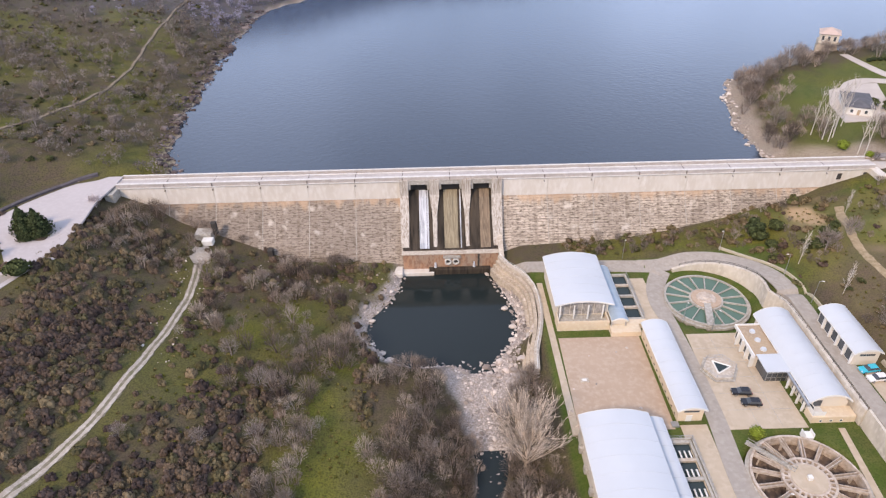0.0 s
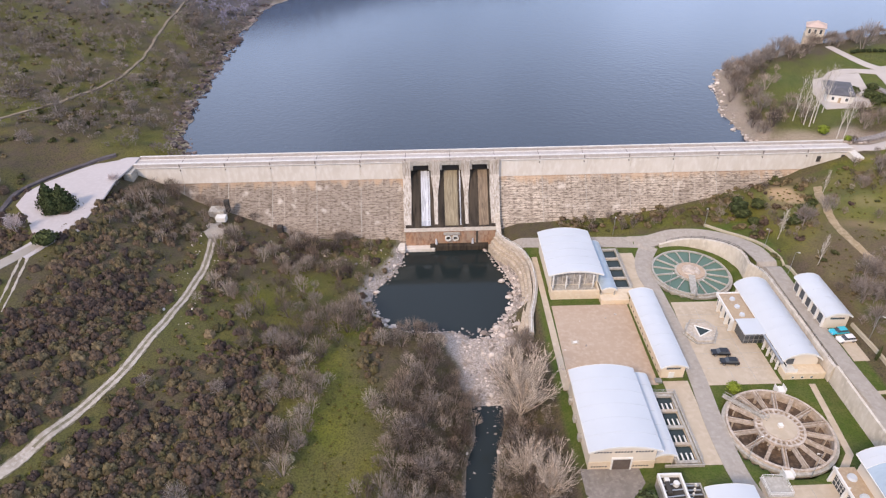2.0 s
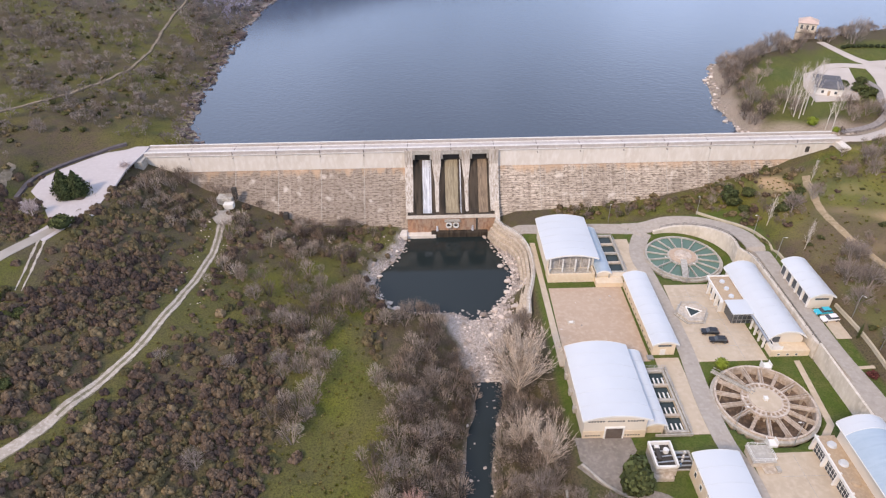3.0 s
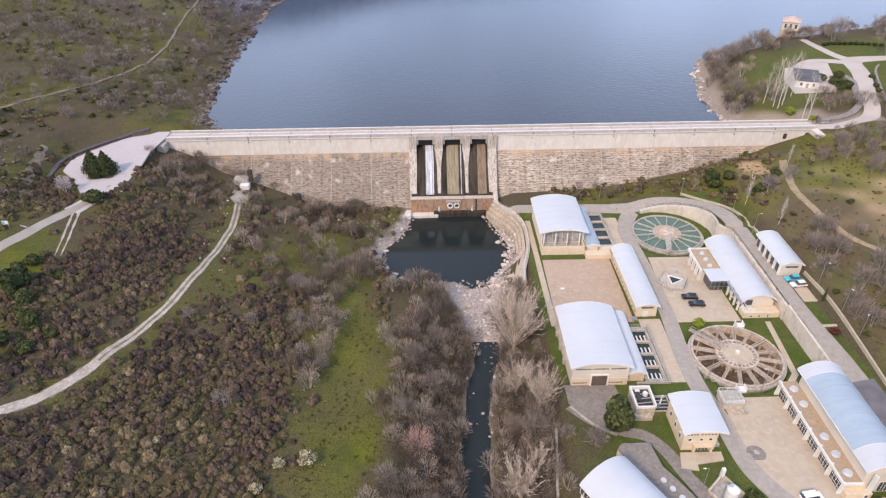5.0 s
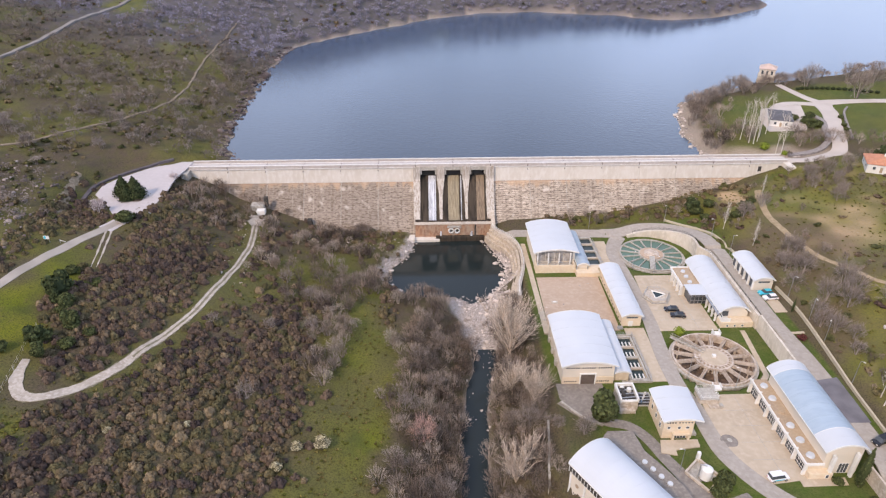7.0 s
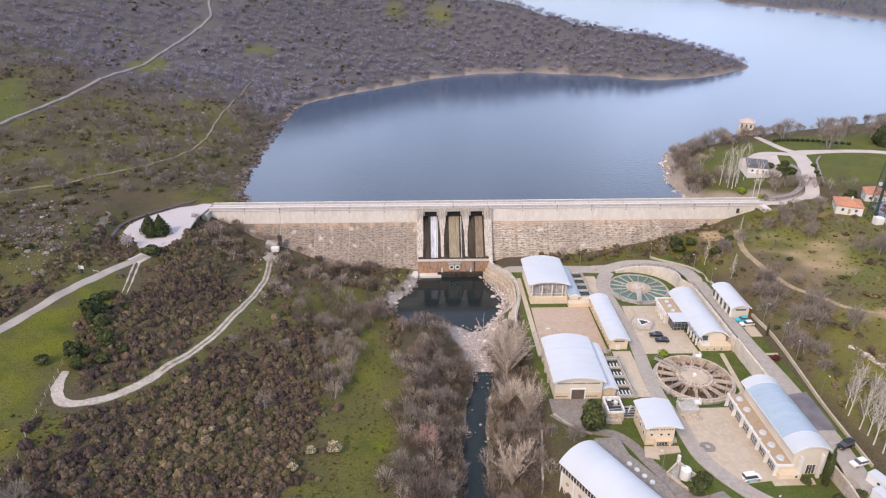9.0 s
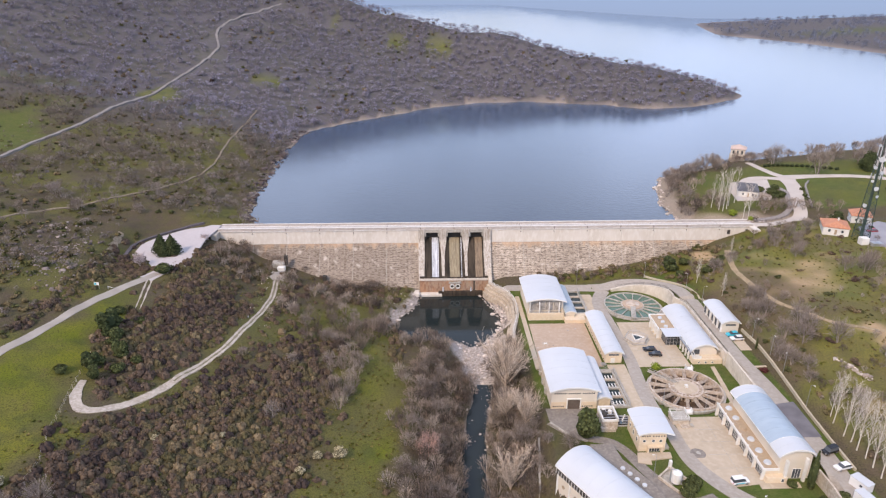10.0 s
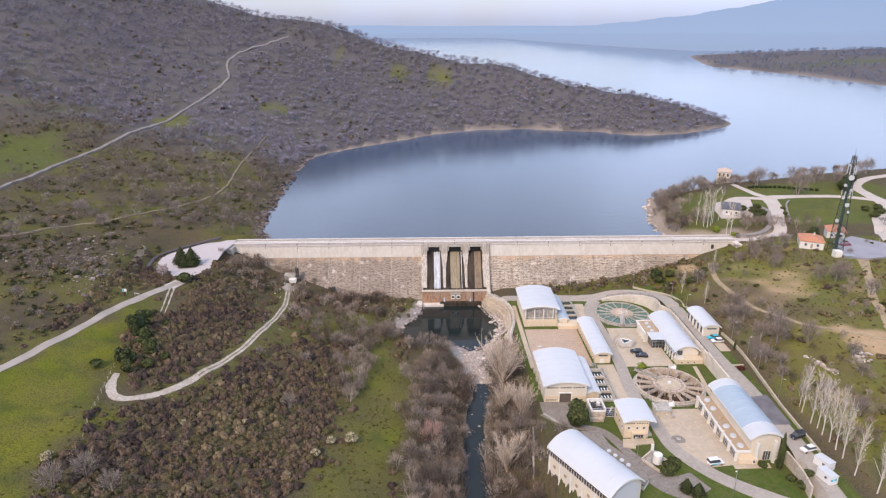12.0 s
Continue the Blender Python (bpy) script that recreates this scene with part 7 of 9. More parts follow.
P = np.concatenate([scatter(-420, -90, -60, 240, 5.6, wood_keep, 15), scatter(-620, 310, 240, 560, 6.7, wood_keep, 16), scatter(-760, 100, 560, 860, 12.5, wood_keep, 17)])
rng = np.random.default_rng(18)
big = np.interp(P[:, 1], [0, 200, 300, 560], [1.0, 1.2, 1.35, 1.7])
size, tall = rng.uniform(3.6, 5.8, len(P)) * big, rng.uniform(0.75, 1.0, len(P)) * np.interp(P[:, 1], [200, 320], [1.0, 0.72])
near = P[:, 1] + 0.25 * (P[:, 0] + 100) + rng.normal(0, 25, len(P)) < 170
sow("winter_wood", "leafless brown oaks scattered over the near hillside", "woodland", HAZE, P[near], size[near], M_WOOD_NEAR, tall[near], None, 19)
sow("winter_wood", "leafless grey-brown oak wood over the hill", "woodland", HAZE_FAR, P[~near], size[~near], M_WOOD_HAZED, tall[~near], None, 20)
P = scatter(-420, 310, 200, 560, 9.0, lambda x, y: 0.5 * clump(x, y, 26, 0.5, 0.75) * (depth_in(x, y, SHORE_WEST) > 6) * (x > -0.74 * (y + 290) - 30) * off_roads(x, y, PATHS_W), 21)
rng = np.random.default_rng(22)
sow("evergreen_scrub", "dark olive evergreen bushes among the bare wood", "scrub", SHRUBS_FAR, P, rng.uniform(1.4, 2.6, len(P)), M_SLOPE, rng.uniform(0.7, 1.0, len(P)), None, 23)
P = scatter(640, 1500, 640, 1700, 21, lambda x, y: 0.8 * (depth_in(x, y, SHORE_CAPE) > 12) * clump(x, y, 60, 0.3, 0.6) * (x < 0.95 * (y + 280)), 24)
rng = np.random.default_rng(25)
sow("winter_wood", "far leafless wood across the water", "woodland", HAZE_FAR, P, rng.uniform(11, 17, len(P)), M_WOOD_HAZED_PALE, rng.uniform(0.6, 0.8, len(P)), None, 26)


# scrub on the eastern slope and bank
EAST_THICKETS = [(107.5, -87, 5.5), (103, -61, 6), (97, -74, 5), (96, -92, 5), (134, -24, 7), (126, -17, 6), (138, -13, 6), (152, -42, 6), (147, -58, 5), (117, -106, 4), (101, -112, 5), (112, -122, 7), (106, -136, 8), (120, -134, 8), (128, -48, 4), (98, -34, 5), (140, -76, 5)]


def thicket(x, y):
    return np.clip(sum(np.exp(-((x - a) ** 2 + (y - b) ** 2) / r ** 2) for a, b, r in EAST_THICKETS), 0, 1)


def east_keep(x, y):
    dens = 0.1 + 0.3 * clump(x, y, 5, 0.45, 0.75) + 0.75 * thicket(x, y)
    earth = np.maximum(soft_zone(x, y, EARTH_EAST, 4), soft_zone(x, y, BARE_EAST, 4))
    tr = line_dist(x, y, TRACK_EAST) > 1.8
    return dens * tr * (1 - 0.8 * earth) * (((x > 95.5) & (y < -6)) | ((x > 88) & (y > -46) & (y < -14)) | ((x > 62) & (x < 112) & (y > -16) & (y < -2.5 - 0.14 * (112 - x))))


TRACK_EAST = [(114.1, -12), (109, -25), (106.1, -36.8), (106.3, -48.6), (107.2, -56.4), (108.9, -66.7), (112.9, -76.9), (116.3, -83.1), (125, -89.5), (136, -97), (160, -105)]
P = scatter(60, 215, -160, -3, 2.5, east_keep, 27)
rng = np.random.default_rng(28)
g = rng.uniform(0, 1, len(P)) < 0.25 + 0.6 * thicket(P[:, 0], P[:, 1])
sow("slope_scrub", "grey leafless bushes on the grassy slope", "scrub", BRUSH, P[g], rng.uniform(1.4, 3.4, g.sum()), M_TWIG, None, None, 29)
sow("slope_scrub", "low olive and brown bushes on the slope", "scrub", SHRUBS, P[~g], rng.uniform(0.35, 1.0, (~g).sum()) ** 2 * 2.2, M_SLOPE, rng.uniform(0.45, 0.8, (~g).sum()), None, 30)

# bushes along the dam's eastern foot, above the works road
P = scatter(34, 114, -30, -2, 2.2, lambda x, y: (0.2 + 0.7 * clump(x, y, 6, 0.35, 0.6)) * (y < np.interp(x, [34, 50, 65, 85, 110, 114], [-9, -8.5, -7, -4.5, -1.5, -1.5])) * (y > np.interp(x, [34, 60, 76, 84, 90, 93, 114], [-18.5, -19, -19, -23, -34, -44, -44])) * (line_dist(x, y, TRACK_EAST) > 2.2) * (1 - 0.8 * within(x, y, OCHRE_EAST)), 61)
rng = np.random.default_rng(62)
g = rng.uniform(0, 1, len(P)) < 0.4
sow("foot_scrub", "grey leafless bushes at the dam's eastern foot", "scrub", BRUSH, P[g], rng.uniform(1.6, 3.6, g.sum()), M_TWIG, None, None, 63)
sow("foot_scrub", "dark olive bushes at the dam's eastern foot", "scrub", SHRUBS, P[~g], rng.uniform(0.8, 1.9, (~g).sum()), M_SLOPE, rng.uniform(0.7, 1.1, (~g).sum()), None, 64)


# ---- stones ----
def stone_pattern(seed):
    rng = np.random.default_rng(seed)
    bm = bmesh.new()
    bmesh.ops.create_icosphere(bm, subdivisions=1, radius=1.0)
    v = np.array([q.co[:] for q in bm.verts]) * rng.uniform(0.65, 1.1, (len(bm.verts), 1)) * [1, rng.uniform(0.6, 0.9), rng.uniform(0.5, 0.75)]
    f = np.array([[q.index for q in fc.verts] for fc in bm.faces])
    bm.free()
    return v + [0, 0, 0.2], f


M_STONE = plant_material("pale_granite_stones", [(0.28, 0.235, 0.205), (0.44, 0.375, 0.33), (0.6, 0.53, 0.475), (0.38, 0.305, 0.26)])
M_STONE_DARK = plant_material("grey_brown_stones", [(0.085, 0.066, 0.062), (0.16, 0.125, 0.115), (0.34, 0.285, 0.26)])
STONES = [stone_pattern(s) for s in range(60, 66)]


def pool_stones(x, y):
    sd = -depth_in(x, y, POOL)
    ds = line_dist(x, y, STREAM)
    rim = (sd > -0.8) * (sd < 3.0 + 1.6 * wavy(x, y, 3) + 1.5 * (x > 0)) * (y < -16)
    beach = (y < -54) * (y > -84) * (ds < np.interp(y, [-84, -76, -66, -56], [2.8, 3.4, 5.6, 8.8]) + 1.5 * wavy(x, y, 3)) * np.where(y > -66, 1, 0.8)
    bed = (y <= -80) * (y > -116) * (ds < 4.0) * 0.42
    return np.maximum.reduce([rim * 0.85, beach * 0.95, bed])


P = scatter(-34, 22, -118, -14, 0.6, pool_stones, 31)
rng = np.random.default_rng(32)
s = np.minimum(0.2 + rng.exponential(0.17, len(P)), 1.1) * np.interp(P[:, 1], [-88, -78], [0.75, 1.0])
s = s * np.where((P[:, 0] > 4) & (P[:, 1] > -60), 1.25, 0.9)
sow("river_stones", "tumbled pale granite stones round the pool", "stones", STONES, P, s, M_STONE, None, None, 33, sink=0.1, zfun=lambda x, y: np.maximum(height(x, y), -5.75))
P = scatter(-114, -80, 8, 215, 1.15, lambda x, y: 0.8 * (np.abs(depth_in(x, y, SHORE_WEST) - 1.4 + wavy(x, y, 3)) < 3.4), 34)
rng = np.random.default_rng(36)
sow("shore_stones", "rough grey-brown stones along the waterline", "stones", STONES, P, 0.35 + rng.exponential(0.3, len(P)), M_STONE_DARK, None, rng.uniform(0, 0.75, len(P)) ** 1.3, 37, sink=0.1, zfun=lambda x, y: np.maximum(height(x, y), 16.8))
P = scatter(92, 140, 6, 105, 0.85, lambda x, y: 0.75 * (np.abs(depth_in(x, y, SHORE_EAST) - 0.6 + 0.6 * wavy(x, y, 3)) < 1.8), 35)
rng = np.random.default_rng(66)
sow("shore_stones", "pale pinkish stones along the east waterline", "stones", STONES, P, 0.2 + rng.exponential(0.25, len(P)), M_STONE, None, rng.uniform(0, 0.7, len(P)), 67, sink=0.1, zfun=lambda x, y: np.maximum(height(x, y), 16.8))
# grass tussocks over the meadows and the eastern slope
def tussock_pattern(seed):
    rng = np.random.default_rng(seed)
    a = np.arange(7) * 0.9 + rng.uniform(0, 1)
    foot = np.stack([0.2 * np.cos(a), 0.2 * np.sin(a), np.zeros(7)], 1)
    tip = np.stack([0.62 * np.cos(a + 0.3), 0.62 * np.sin(a + 0.3), rng.uniform(0.45, 0.8, 7)], 1)
    return sliver(foot, tip, np.full(7, 0.3), rng)


M_TUSSOCK = plant_material("yellow_olive_grass_tufts", [(0.085, 0.095, 0.018), (0.125, 0.125, 0.025), (0.18, 0.15, 0.055), (0.14, 0.11, 0.05)])


def tussock_keep(x, y):
    open_ = np.maximum.reduce([soft_zone(x, y, p, 4) for p in (MEADOW_WEST, MEADOW_MID)])
    strip = within(x, y, [(-104, -126), (-95, -128), (-91, -142), (-92, -168), (-101, -168), (-100, -147)])
    east = (x > 96) & (y < -6)
    return np.maximum.reduce([open_ * (np.where(x > -60, 0.35, 0.0) + 0.4 * clump(x, y, 7, 0.45, 0.75) * (x > -60)), strip * 0.95, east * 0.5 * (1 - 0.7 * soft_zone(x, y, EARTH_EAST, 5)) * (1 - 0.8 * soft_zone(x, y, BARE_EAST, 5)), ((x < -20) & (x > -110)) * 0.3]) * off_roads(x, y, ROADS_W) * (line_dist(x, y, TRACK_EAST) > 2) * ((x < -19) | east)


P = np.concatenate([scatter(-165, -19, -175, -12, 1.35, tussock_keep, 53), scatter(96, 190, -150, -6, 1.5, tussock_keep, 54)])
rng = np.random.default_rng(55)
sow("grass_tussocks", "yellow-olive tufts of rough winter grass", "grass", [tussock_pattern(s) for s in range(56, 61)], P, rng.uniform(0.3, 0.75, len(P)), M_TUSSOCK, rng.uniform(0.6, 1.0, len(P)), None, 57)
OUTCROP = [(-150, -38, 11), (-143, -52, 8), (-158, -22, 8), (-137, -66, 5), (-170, -45, 6)]
P = scatter(-185, -125, -75, -8, 1.3, lambda x, y: np.minimum(0.75, sum(0.6 * np.exp(-(((x - a) ** 2 + (y - b) ** 2) / c ** 2)) for a, b, c in OUTCROP)), 38)
P = np.concatenate([P, scatter(-330, -110, -60, 240, 5.0, lambda x, y: 0.35 * clump(x, y, 15, 0.5, 0.8) * (depth_in(x, y, SHORE_WEST) > 5), 39)])
rng = np.random.default_rng(40)
sow("granite_outcrop", "grey granite blocks breaking through the heath", "rocks", STONES, P, np.minimum(0.3 + rng.exponential(0.28, len(P)), 1.3), M_STONE_DARK, None, rng.uniform(0.3, 1, len(P)), 41)
P = scatter(106, 128, -112, -96, 0.55, lambda x, y: np.maximum(0.8 * np.exp(-((x - 122.6) / 2.6) ** 2 - ((y + 104.3) / 2.2) ** 2), 0.7 * (line_dist(x, y, [(108.6, -99), (110.6, -105), (112, -109.5)]) < 0.8)), 71)
sow("stone_heap", "heap and row of pale stones on the grassy slope", "stones", STONES, P, 0.25 + rng.exponential(0.22, len(P)), M_STONE, None, None, 72)
P = np.concatenate([scatter(-80, -62, -66, -20, 1.2, lambda x, y: 0.5 * (np.abs(line_dist(x, y, TRACK) - 3.6) < 1.6), 42), scatter(-60, -16, -30, -14, 1.5, lambda x, y: 0.35 + 0 * x, 43), scatter(24, 44, -84, -54, 3.4, lambda x, y: 0.5 + 0 * x, 44)])
rng = np.random.default_rng(45)
sow("loose_stones", "loose pale stones beside the track and yard", "stones", STONES, P, 0.1 + rng.exponential(0.16, len(P)), M_STONE, None, None, 46)
for x, y, s in ((-18.9, -52.6, 1.6), (-21.0, -50.4, 1.2), (13.6, -46.5, 1.7), (14.2, -41.2, 1.5), (12.8, -33.2, 1.3), (-24.6, -37.2, 1.2), (9.4, -54.4, 1.3)):
    v, f = STONES[int(s * 10) % 6]
    o = mesh_np("boulder", v * s, f, M_STONE)
    o.matrix_basis = Matrix.Translation((x, y, max(-5.7, float(height(x, y))) - 0.1))
    at = o.data.attributes.new("tint", "FLOAT", "POINT")
    at.data.foreach_set("value", np.full(len(v), 0.7, np.float32))
    tagged(o, "large pale granite boulder at the water's edge", "boulder", "boulders round the pool")


# ---- single trees ----
def tubes(segs, n):
    """Tapered limbs: rows of start, end, two radii."""
    a, b = np.array([s[0] for s in segs]), np.array([s[1] for s in segs])
    ra, rb = np.array([s[2] for s in segs]), np.array([s[3] for s in segs])
    d = unit(b - a)
    h = np.where(np.abs(d[:, 2:3]) > 0.9, [[1.0, 0, 0]], [[0, 0, 1.0]])
    u = unit(np.cross(d, h))
    w = np.cross(d, u)
    t = np.arange(n) * 2 * math.pi / n
    ring = u[:, None] * np.cos(t)[None, :, None] + w[:, None] * np.sin(t)[None, :, None]
    V = np.concatenate([a[:, None] + ring * ra[:, None, None], b[:, None] + ring * rb[:, None, None]], 1)
    i = np.arange(n)
    f = np.stack([i, (i + 1) % n, n + (i + 1) % n, n + i], 1)
    F = f[None] + (np.arange(len(segs)) * 2 * n)[:, None, None]
    return V.reshape(-1, 3), F.reshape(-1, 4)


def stem(pts, radii, n):
    """One unbroken upright tube through the points."""
    t = np.arange(n) * 2 * math.pi / n
    V = np.concatenate([np.stack([p[0] + r * np.cos(t), p[1] + r * np.sin(t), np.full(n, p[2])], 1) for p, r in zip(pts, radii)])
    F = [(k * n + i, k * n + (i + 1) % n, (k + 1) * n + (i + 1) % n, (k + 1) * n + i) for k in range(len(pts) - 1) for i in range(n)]
    return V, np.array(F)


def bare_tree(name, label, seed, h, habit, bark, group="", spread=0.5, twig_w=0.035, dense=1.0):
    """A leafless tree of trunk and branching crown, standing at the origin."""
    rng = np.random.default_rng(seed)
    t = thing(name, label, "tree", group)
    slim = habit == "poplar"
    r0 = h * 0.0085 + 0.04 if slim else h * 0.016 + 0.05
    trunk, limbs, twigs = [], [], []
    p, d, r = np.zeros(3), np.array([0, 0, 1.0]), r0
    steps = 9 if habit == "poplar" else 4
    top = h * (0.93 if habit == "poplar" else 0.36)
    for i in range(steps):
        q = p + unit(d + rng.normal(0, 0.02 if slim else 0.05, 3)) * top / steps
        rn = r * (0.86 if habit == "poplar" else 0.9)
        trunk.append((p, q, r, rn))
        if habit == "poplar" and i >= 2:
            for _ in range(int(6 * dense)):
                a = rng.uniform(0, 2 * math.pi)
                up = rng.uniform(1.9, 3.4)
                e = unit(np.array([math.cos(a), math.sin(a), up]))
                L = h * rng.uniform(0.16, 0.3) * (1.15 - i / steps * 0.6)
                s0 = p + (q - p) * rng.uniform()
                limbs.append((s0, s0 + e * L, rn * 0.4, 0.02))
        p, r = q, rn
    if habit == "vase":
        for i in range(int(26 * dense)):
            a, lean = rng.uniform(0, 2 * math.pi), rng.uniform(0.05, 0.75) ** 0.8
            s0 = trunk[int(rng.integers(0, 4))][1]
            dr = unit(np.array([lean * math.cos(a), lean * math.sin(a), 1.0]))
            L = (h - s0[2]) * rng.uniform(0.7, 1.0) / max(0.6, dr[2] + 0.1)
            m = s0 + dr * L * 0.5 + rng.normal(0, 0.02 * L, 3)
            e = s0 + unit(dr + [0, 0, 0.12]) * L
            limbs += [(s0, m, r * 0.4, r * 0.28), (m, e, r * 0.28, 0.03)]
            for _ in range(7):
                u = rng.uniform(0.3, 0.95)
                b = s0 + (e - s0) * u
                nd = unit(dr + rng.normal(0, 0.28, 3) + [0, 0, 0.1])
                limbs.append((b, b + nd * L * rng.uniform(0.15, 0.32), 0.045, 0.015))
    elif habit != "poplar":
        front = [(p, unit(np.array([math.cos(a), math.sin(a), rng.uniform(0.7, 1.6)])), r * 0.7, h * 0.3) for a in np.arange(6) * 1.05 + rng.uniform(0, 1)]
        front += [(trunk[2][0], unit(np.array([math.cos(a), math.sin(a), 0.9])), r * 0.5, h * 0.26) for a in (0.4, 2.6, 4.5)]
        for level in range(3):
            nxt = []
            for s0, dr, rr, L in front:
                m = s0 + dr * L * 0.5 + rng.normal(0, 0.04 * L, 3)
                e = s0 + unit(dr + [0, 0, 0.15]) * L + rng.normal(0, 0.05 * L, 3)
                limbs += [(s0, m, rr, rr * 0.75), (m, e, rr * 0.75, rr * 0.5)]
                for _ in range(3 if level < 1 else 2):
                    b = m if rng.uniform() < 0.45 else e
                    nd = unit(dr + rng.normal(0, spread, 3) + [0, 0, 0.12])
                    nxt.append((b, nd, rr * 0.5, L * rng.uniform(0.5, 0.75)))
            front = nxt
        twigs += [(s0, s0 + dr * L) for s0, dr, rr, L in front]
    ends = [(s[0] + (s[1] - s[0]) * u, s[1] - s[0]) for s in limbs for u in ((0.35, 0.6, 0.85, 1.0) if habit == "poplar" else (0.6, 1.0))]
    for s0, dv in ends:
        for _ in range(3):
            L = h * rng.uniform(0.04, 0.09)
            twigs.append((s0, s0 + unit(unit(dv) + rng.normal(0, 0.45, 3) + [0, 0, 0.25]) * L))
    v, f = stem([trunk[0][0]] + [q[1] for q in trunk], [trunk[0][2]] + [q[3] for q in trunk], 7)
    o1 = mesh_np("trunk", v, f, bark, t, smooth=True)
    v, f = tubes(limbs, 4)
    a, b = np.array([q[0] for q in twigs]), np.array([q[1] for q in twigs])
    v2, f2 = sliver(a, b, np.full(len(a), twig_w), rng)
    if habit == "round":
        v3, f3 = brush_pattern(seed, 3, 420, 0.0042)
        f2, v2 = np.concatenate([f2, f3 + len(v2)]), np.concatenate([v2, v3 * [h * 0.95, h * 0.95, h * 0.98]])
    o2 = mesh_np("crown", np.concatenate([v, v2]), np.concatenate([f, f2 + len(v)]), bark, t)
    for o in (o1, o2):
        k = len(o.data.vertices)
        at = o.data.attributes.new("tint", "FLOAT", "POINT")
        at.data.foreach_set("value", rng.uniform(0.3, 0.8, k).astype(np.float32) if o is o2 else np.full(k, 0.6, np.float32))
    return t


def leafy_tree(name, label, seed, h, w, mat, shape="round", group="", leaves=900, size=0.16, category="tree"):
    rng = np.random.default_rng(seed)
    t = thing(name, label, category, group)
    mesh = mesh_np("trunk", *tubes([(np.zeros(3), np.array([0, 0, h * 0.5]), 0.05 * w + 0.05, 0.03 * w + 0.03)], 7), M_BARK, t, smooth=True)
    z = rng.uniform(0, 1, leaves)
    a = rng.uniform(0, 2 * math.pi, leaves)
    if shape == "cone":
        rad = (1 - z) ** 0.85 * (0.75 + 0.25 * np.sin(z * 40 + a * 3))
        zz = h * (0.08 + 0.92 * z)
    elif shape == "spindle":
        rad = np.sin(np.pi * np.clip(z * 0.9 + 0.1, 0, 1)) ** 0.7 * (1 - 0.55 * z)
        zz = h * z
    else:
        # boughs: a dozen uneven tufts that make up the crown
        tufts = unit(rng.normal(size=(12, 3)) + [0, 0, 0.25]) * [0.29 * w, 0.29 * w, 0.27 * h] * rng.uniform(0.75, 1.15, (12, 1)) + [0, 0, 0.54 * h]
        k = rng.integers(0, 12, leaves)
        d = unit(rng.normal(size=(leaves, 3)) + [0, 0, 0.3])
        pts = tufts[k] + d * [0.23 * w, 0.23 * w, 0.22 * h] * rng.uniform(0.75, 1.1, (leaves, 1))
        pts[:, 2] = np.maximum(pts[:, 2], 0.05)
        nrm = unit(d + rng.normal(0, 0.4, (leaves, 3)))
    if shape != "round":
        rad = rad * w / 2 * rng.uniform(0.72, 1.08, leaves)
        pts = np.stack([rad * np.cos(a), rad * np.sin(a), zz], 1)
        nrm = unit(np.stack([np.cos(a), np.sin(a), (z - 0.35) * 1.2], 1) + rng.normal(0, 0.45, (leaves, 3)))
    v, f = leaf_quads(pts, nrm, size * max(1.0, w / 4), rng)
    prof = [(0.55, 0.05), (0.72, 0.35), (0.55, 0.65), (0.2, 0.88)] if shape == "round" else ([(0.7, 0.06), (0.42, 0.4), (0.18, 0.75), (0.03, 0.95)] if shape == "cone" else [(0.3, 0.0), (0.62, 0.4), (0.35, 0.75), (0.05, 0.96)])
    cv = np.array([(r * w / 2 * math.cos(q), r * w / 2 * math.sin(q), h * (0.12 + 0.86 * zz2) if shape == "round" else h * (0.05 + 0.93 * zz2)) for r, zz2 in prof for q in np.arange(9) * 2 * math.pi / 9])
    cf = np.array([(k * 9 + i, k * 9 + (i + 1) % 9, k * 9 + 9 + (i + 1) % 9, k * 9 + 9 + i) for k in range(3) for i in range(9)])
    o = mesh_np("crown", np.concatenate([v, cv]), np.concatenate([f, cf + len(v)]), mat, t)
    at = o.data.attributes.new("tint", "FLOAT", "POINT")
    # The inner core takes the darkest tint, as painted shade behind the leaves.
    at.data.foreach_set("value", np.concatenate([np.clip(rng.normal(0.5, 0.22, leaves), 0, 1).repeat(4), np.full(len(cv), 0.05)]).astype(np.float32))
    return t


def stand(t, x, y, turn=0, scale=1.0, z=None):
    t.matrix_basis = pose(x, y, float(height(x, y)) - 0.1 if z is None else z, 0, 0, turn) @ Matrix.Diagonal((scale, scale, scale, 1))


def again(t, x, y, turn, scale, z=None):
    m = pose(x, y, float(height(x, y)) - 0.1 if z is None else z, 0, 0, turn)
    o = copy_thing(t, m)
    o.scale = (scale, scale, scale)
    return o


M_BARK = material("grey_bark", (0.16, 0.13, 0.1), 0.95, 0, (0.11, 0.09, 0.07), 0.4)
M_PALE_TREE = plant_material("pale_tan_winter_branches", [(0.42, 0.33, 0.25), (0.56, 0.46, 0.37), (0.66, 0.56, 0.47)])
M_WHITE_TREE = plant_material("whitish_poplar_bark", [(0.42, 0.37, 0.31), (0.56, 0.51, 0.45), (0.66, 0.61, 0.55)])
M_PINK_TREE = plant_material("reddish_winter_branches", [(0.36, 0.21, 0.17), (0.48, 0.31, 0.26), (0.5, 0.36, 0.3)])
M_GREY_TREE = plant_material("grey_winter_branches", [(0.19, 0.155, 0.135), (0.28, 0.235, 0.205), (0.35, 0.295, 0.26)])
M_ALMOND = plant_material("pale_blossoming_branches", [(0.3, 0.24, 0.22), (0.55, 0.47, 0.46), (0.7, 0.62, 0.62)])
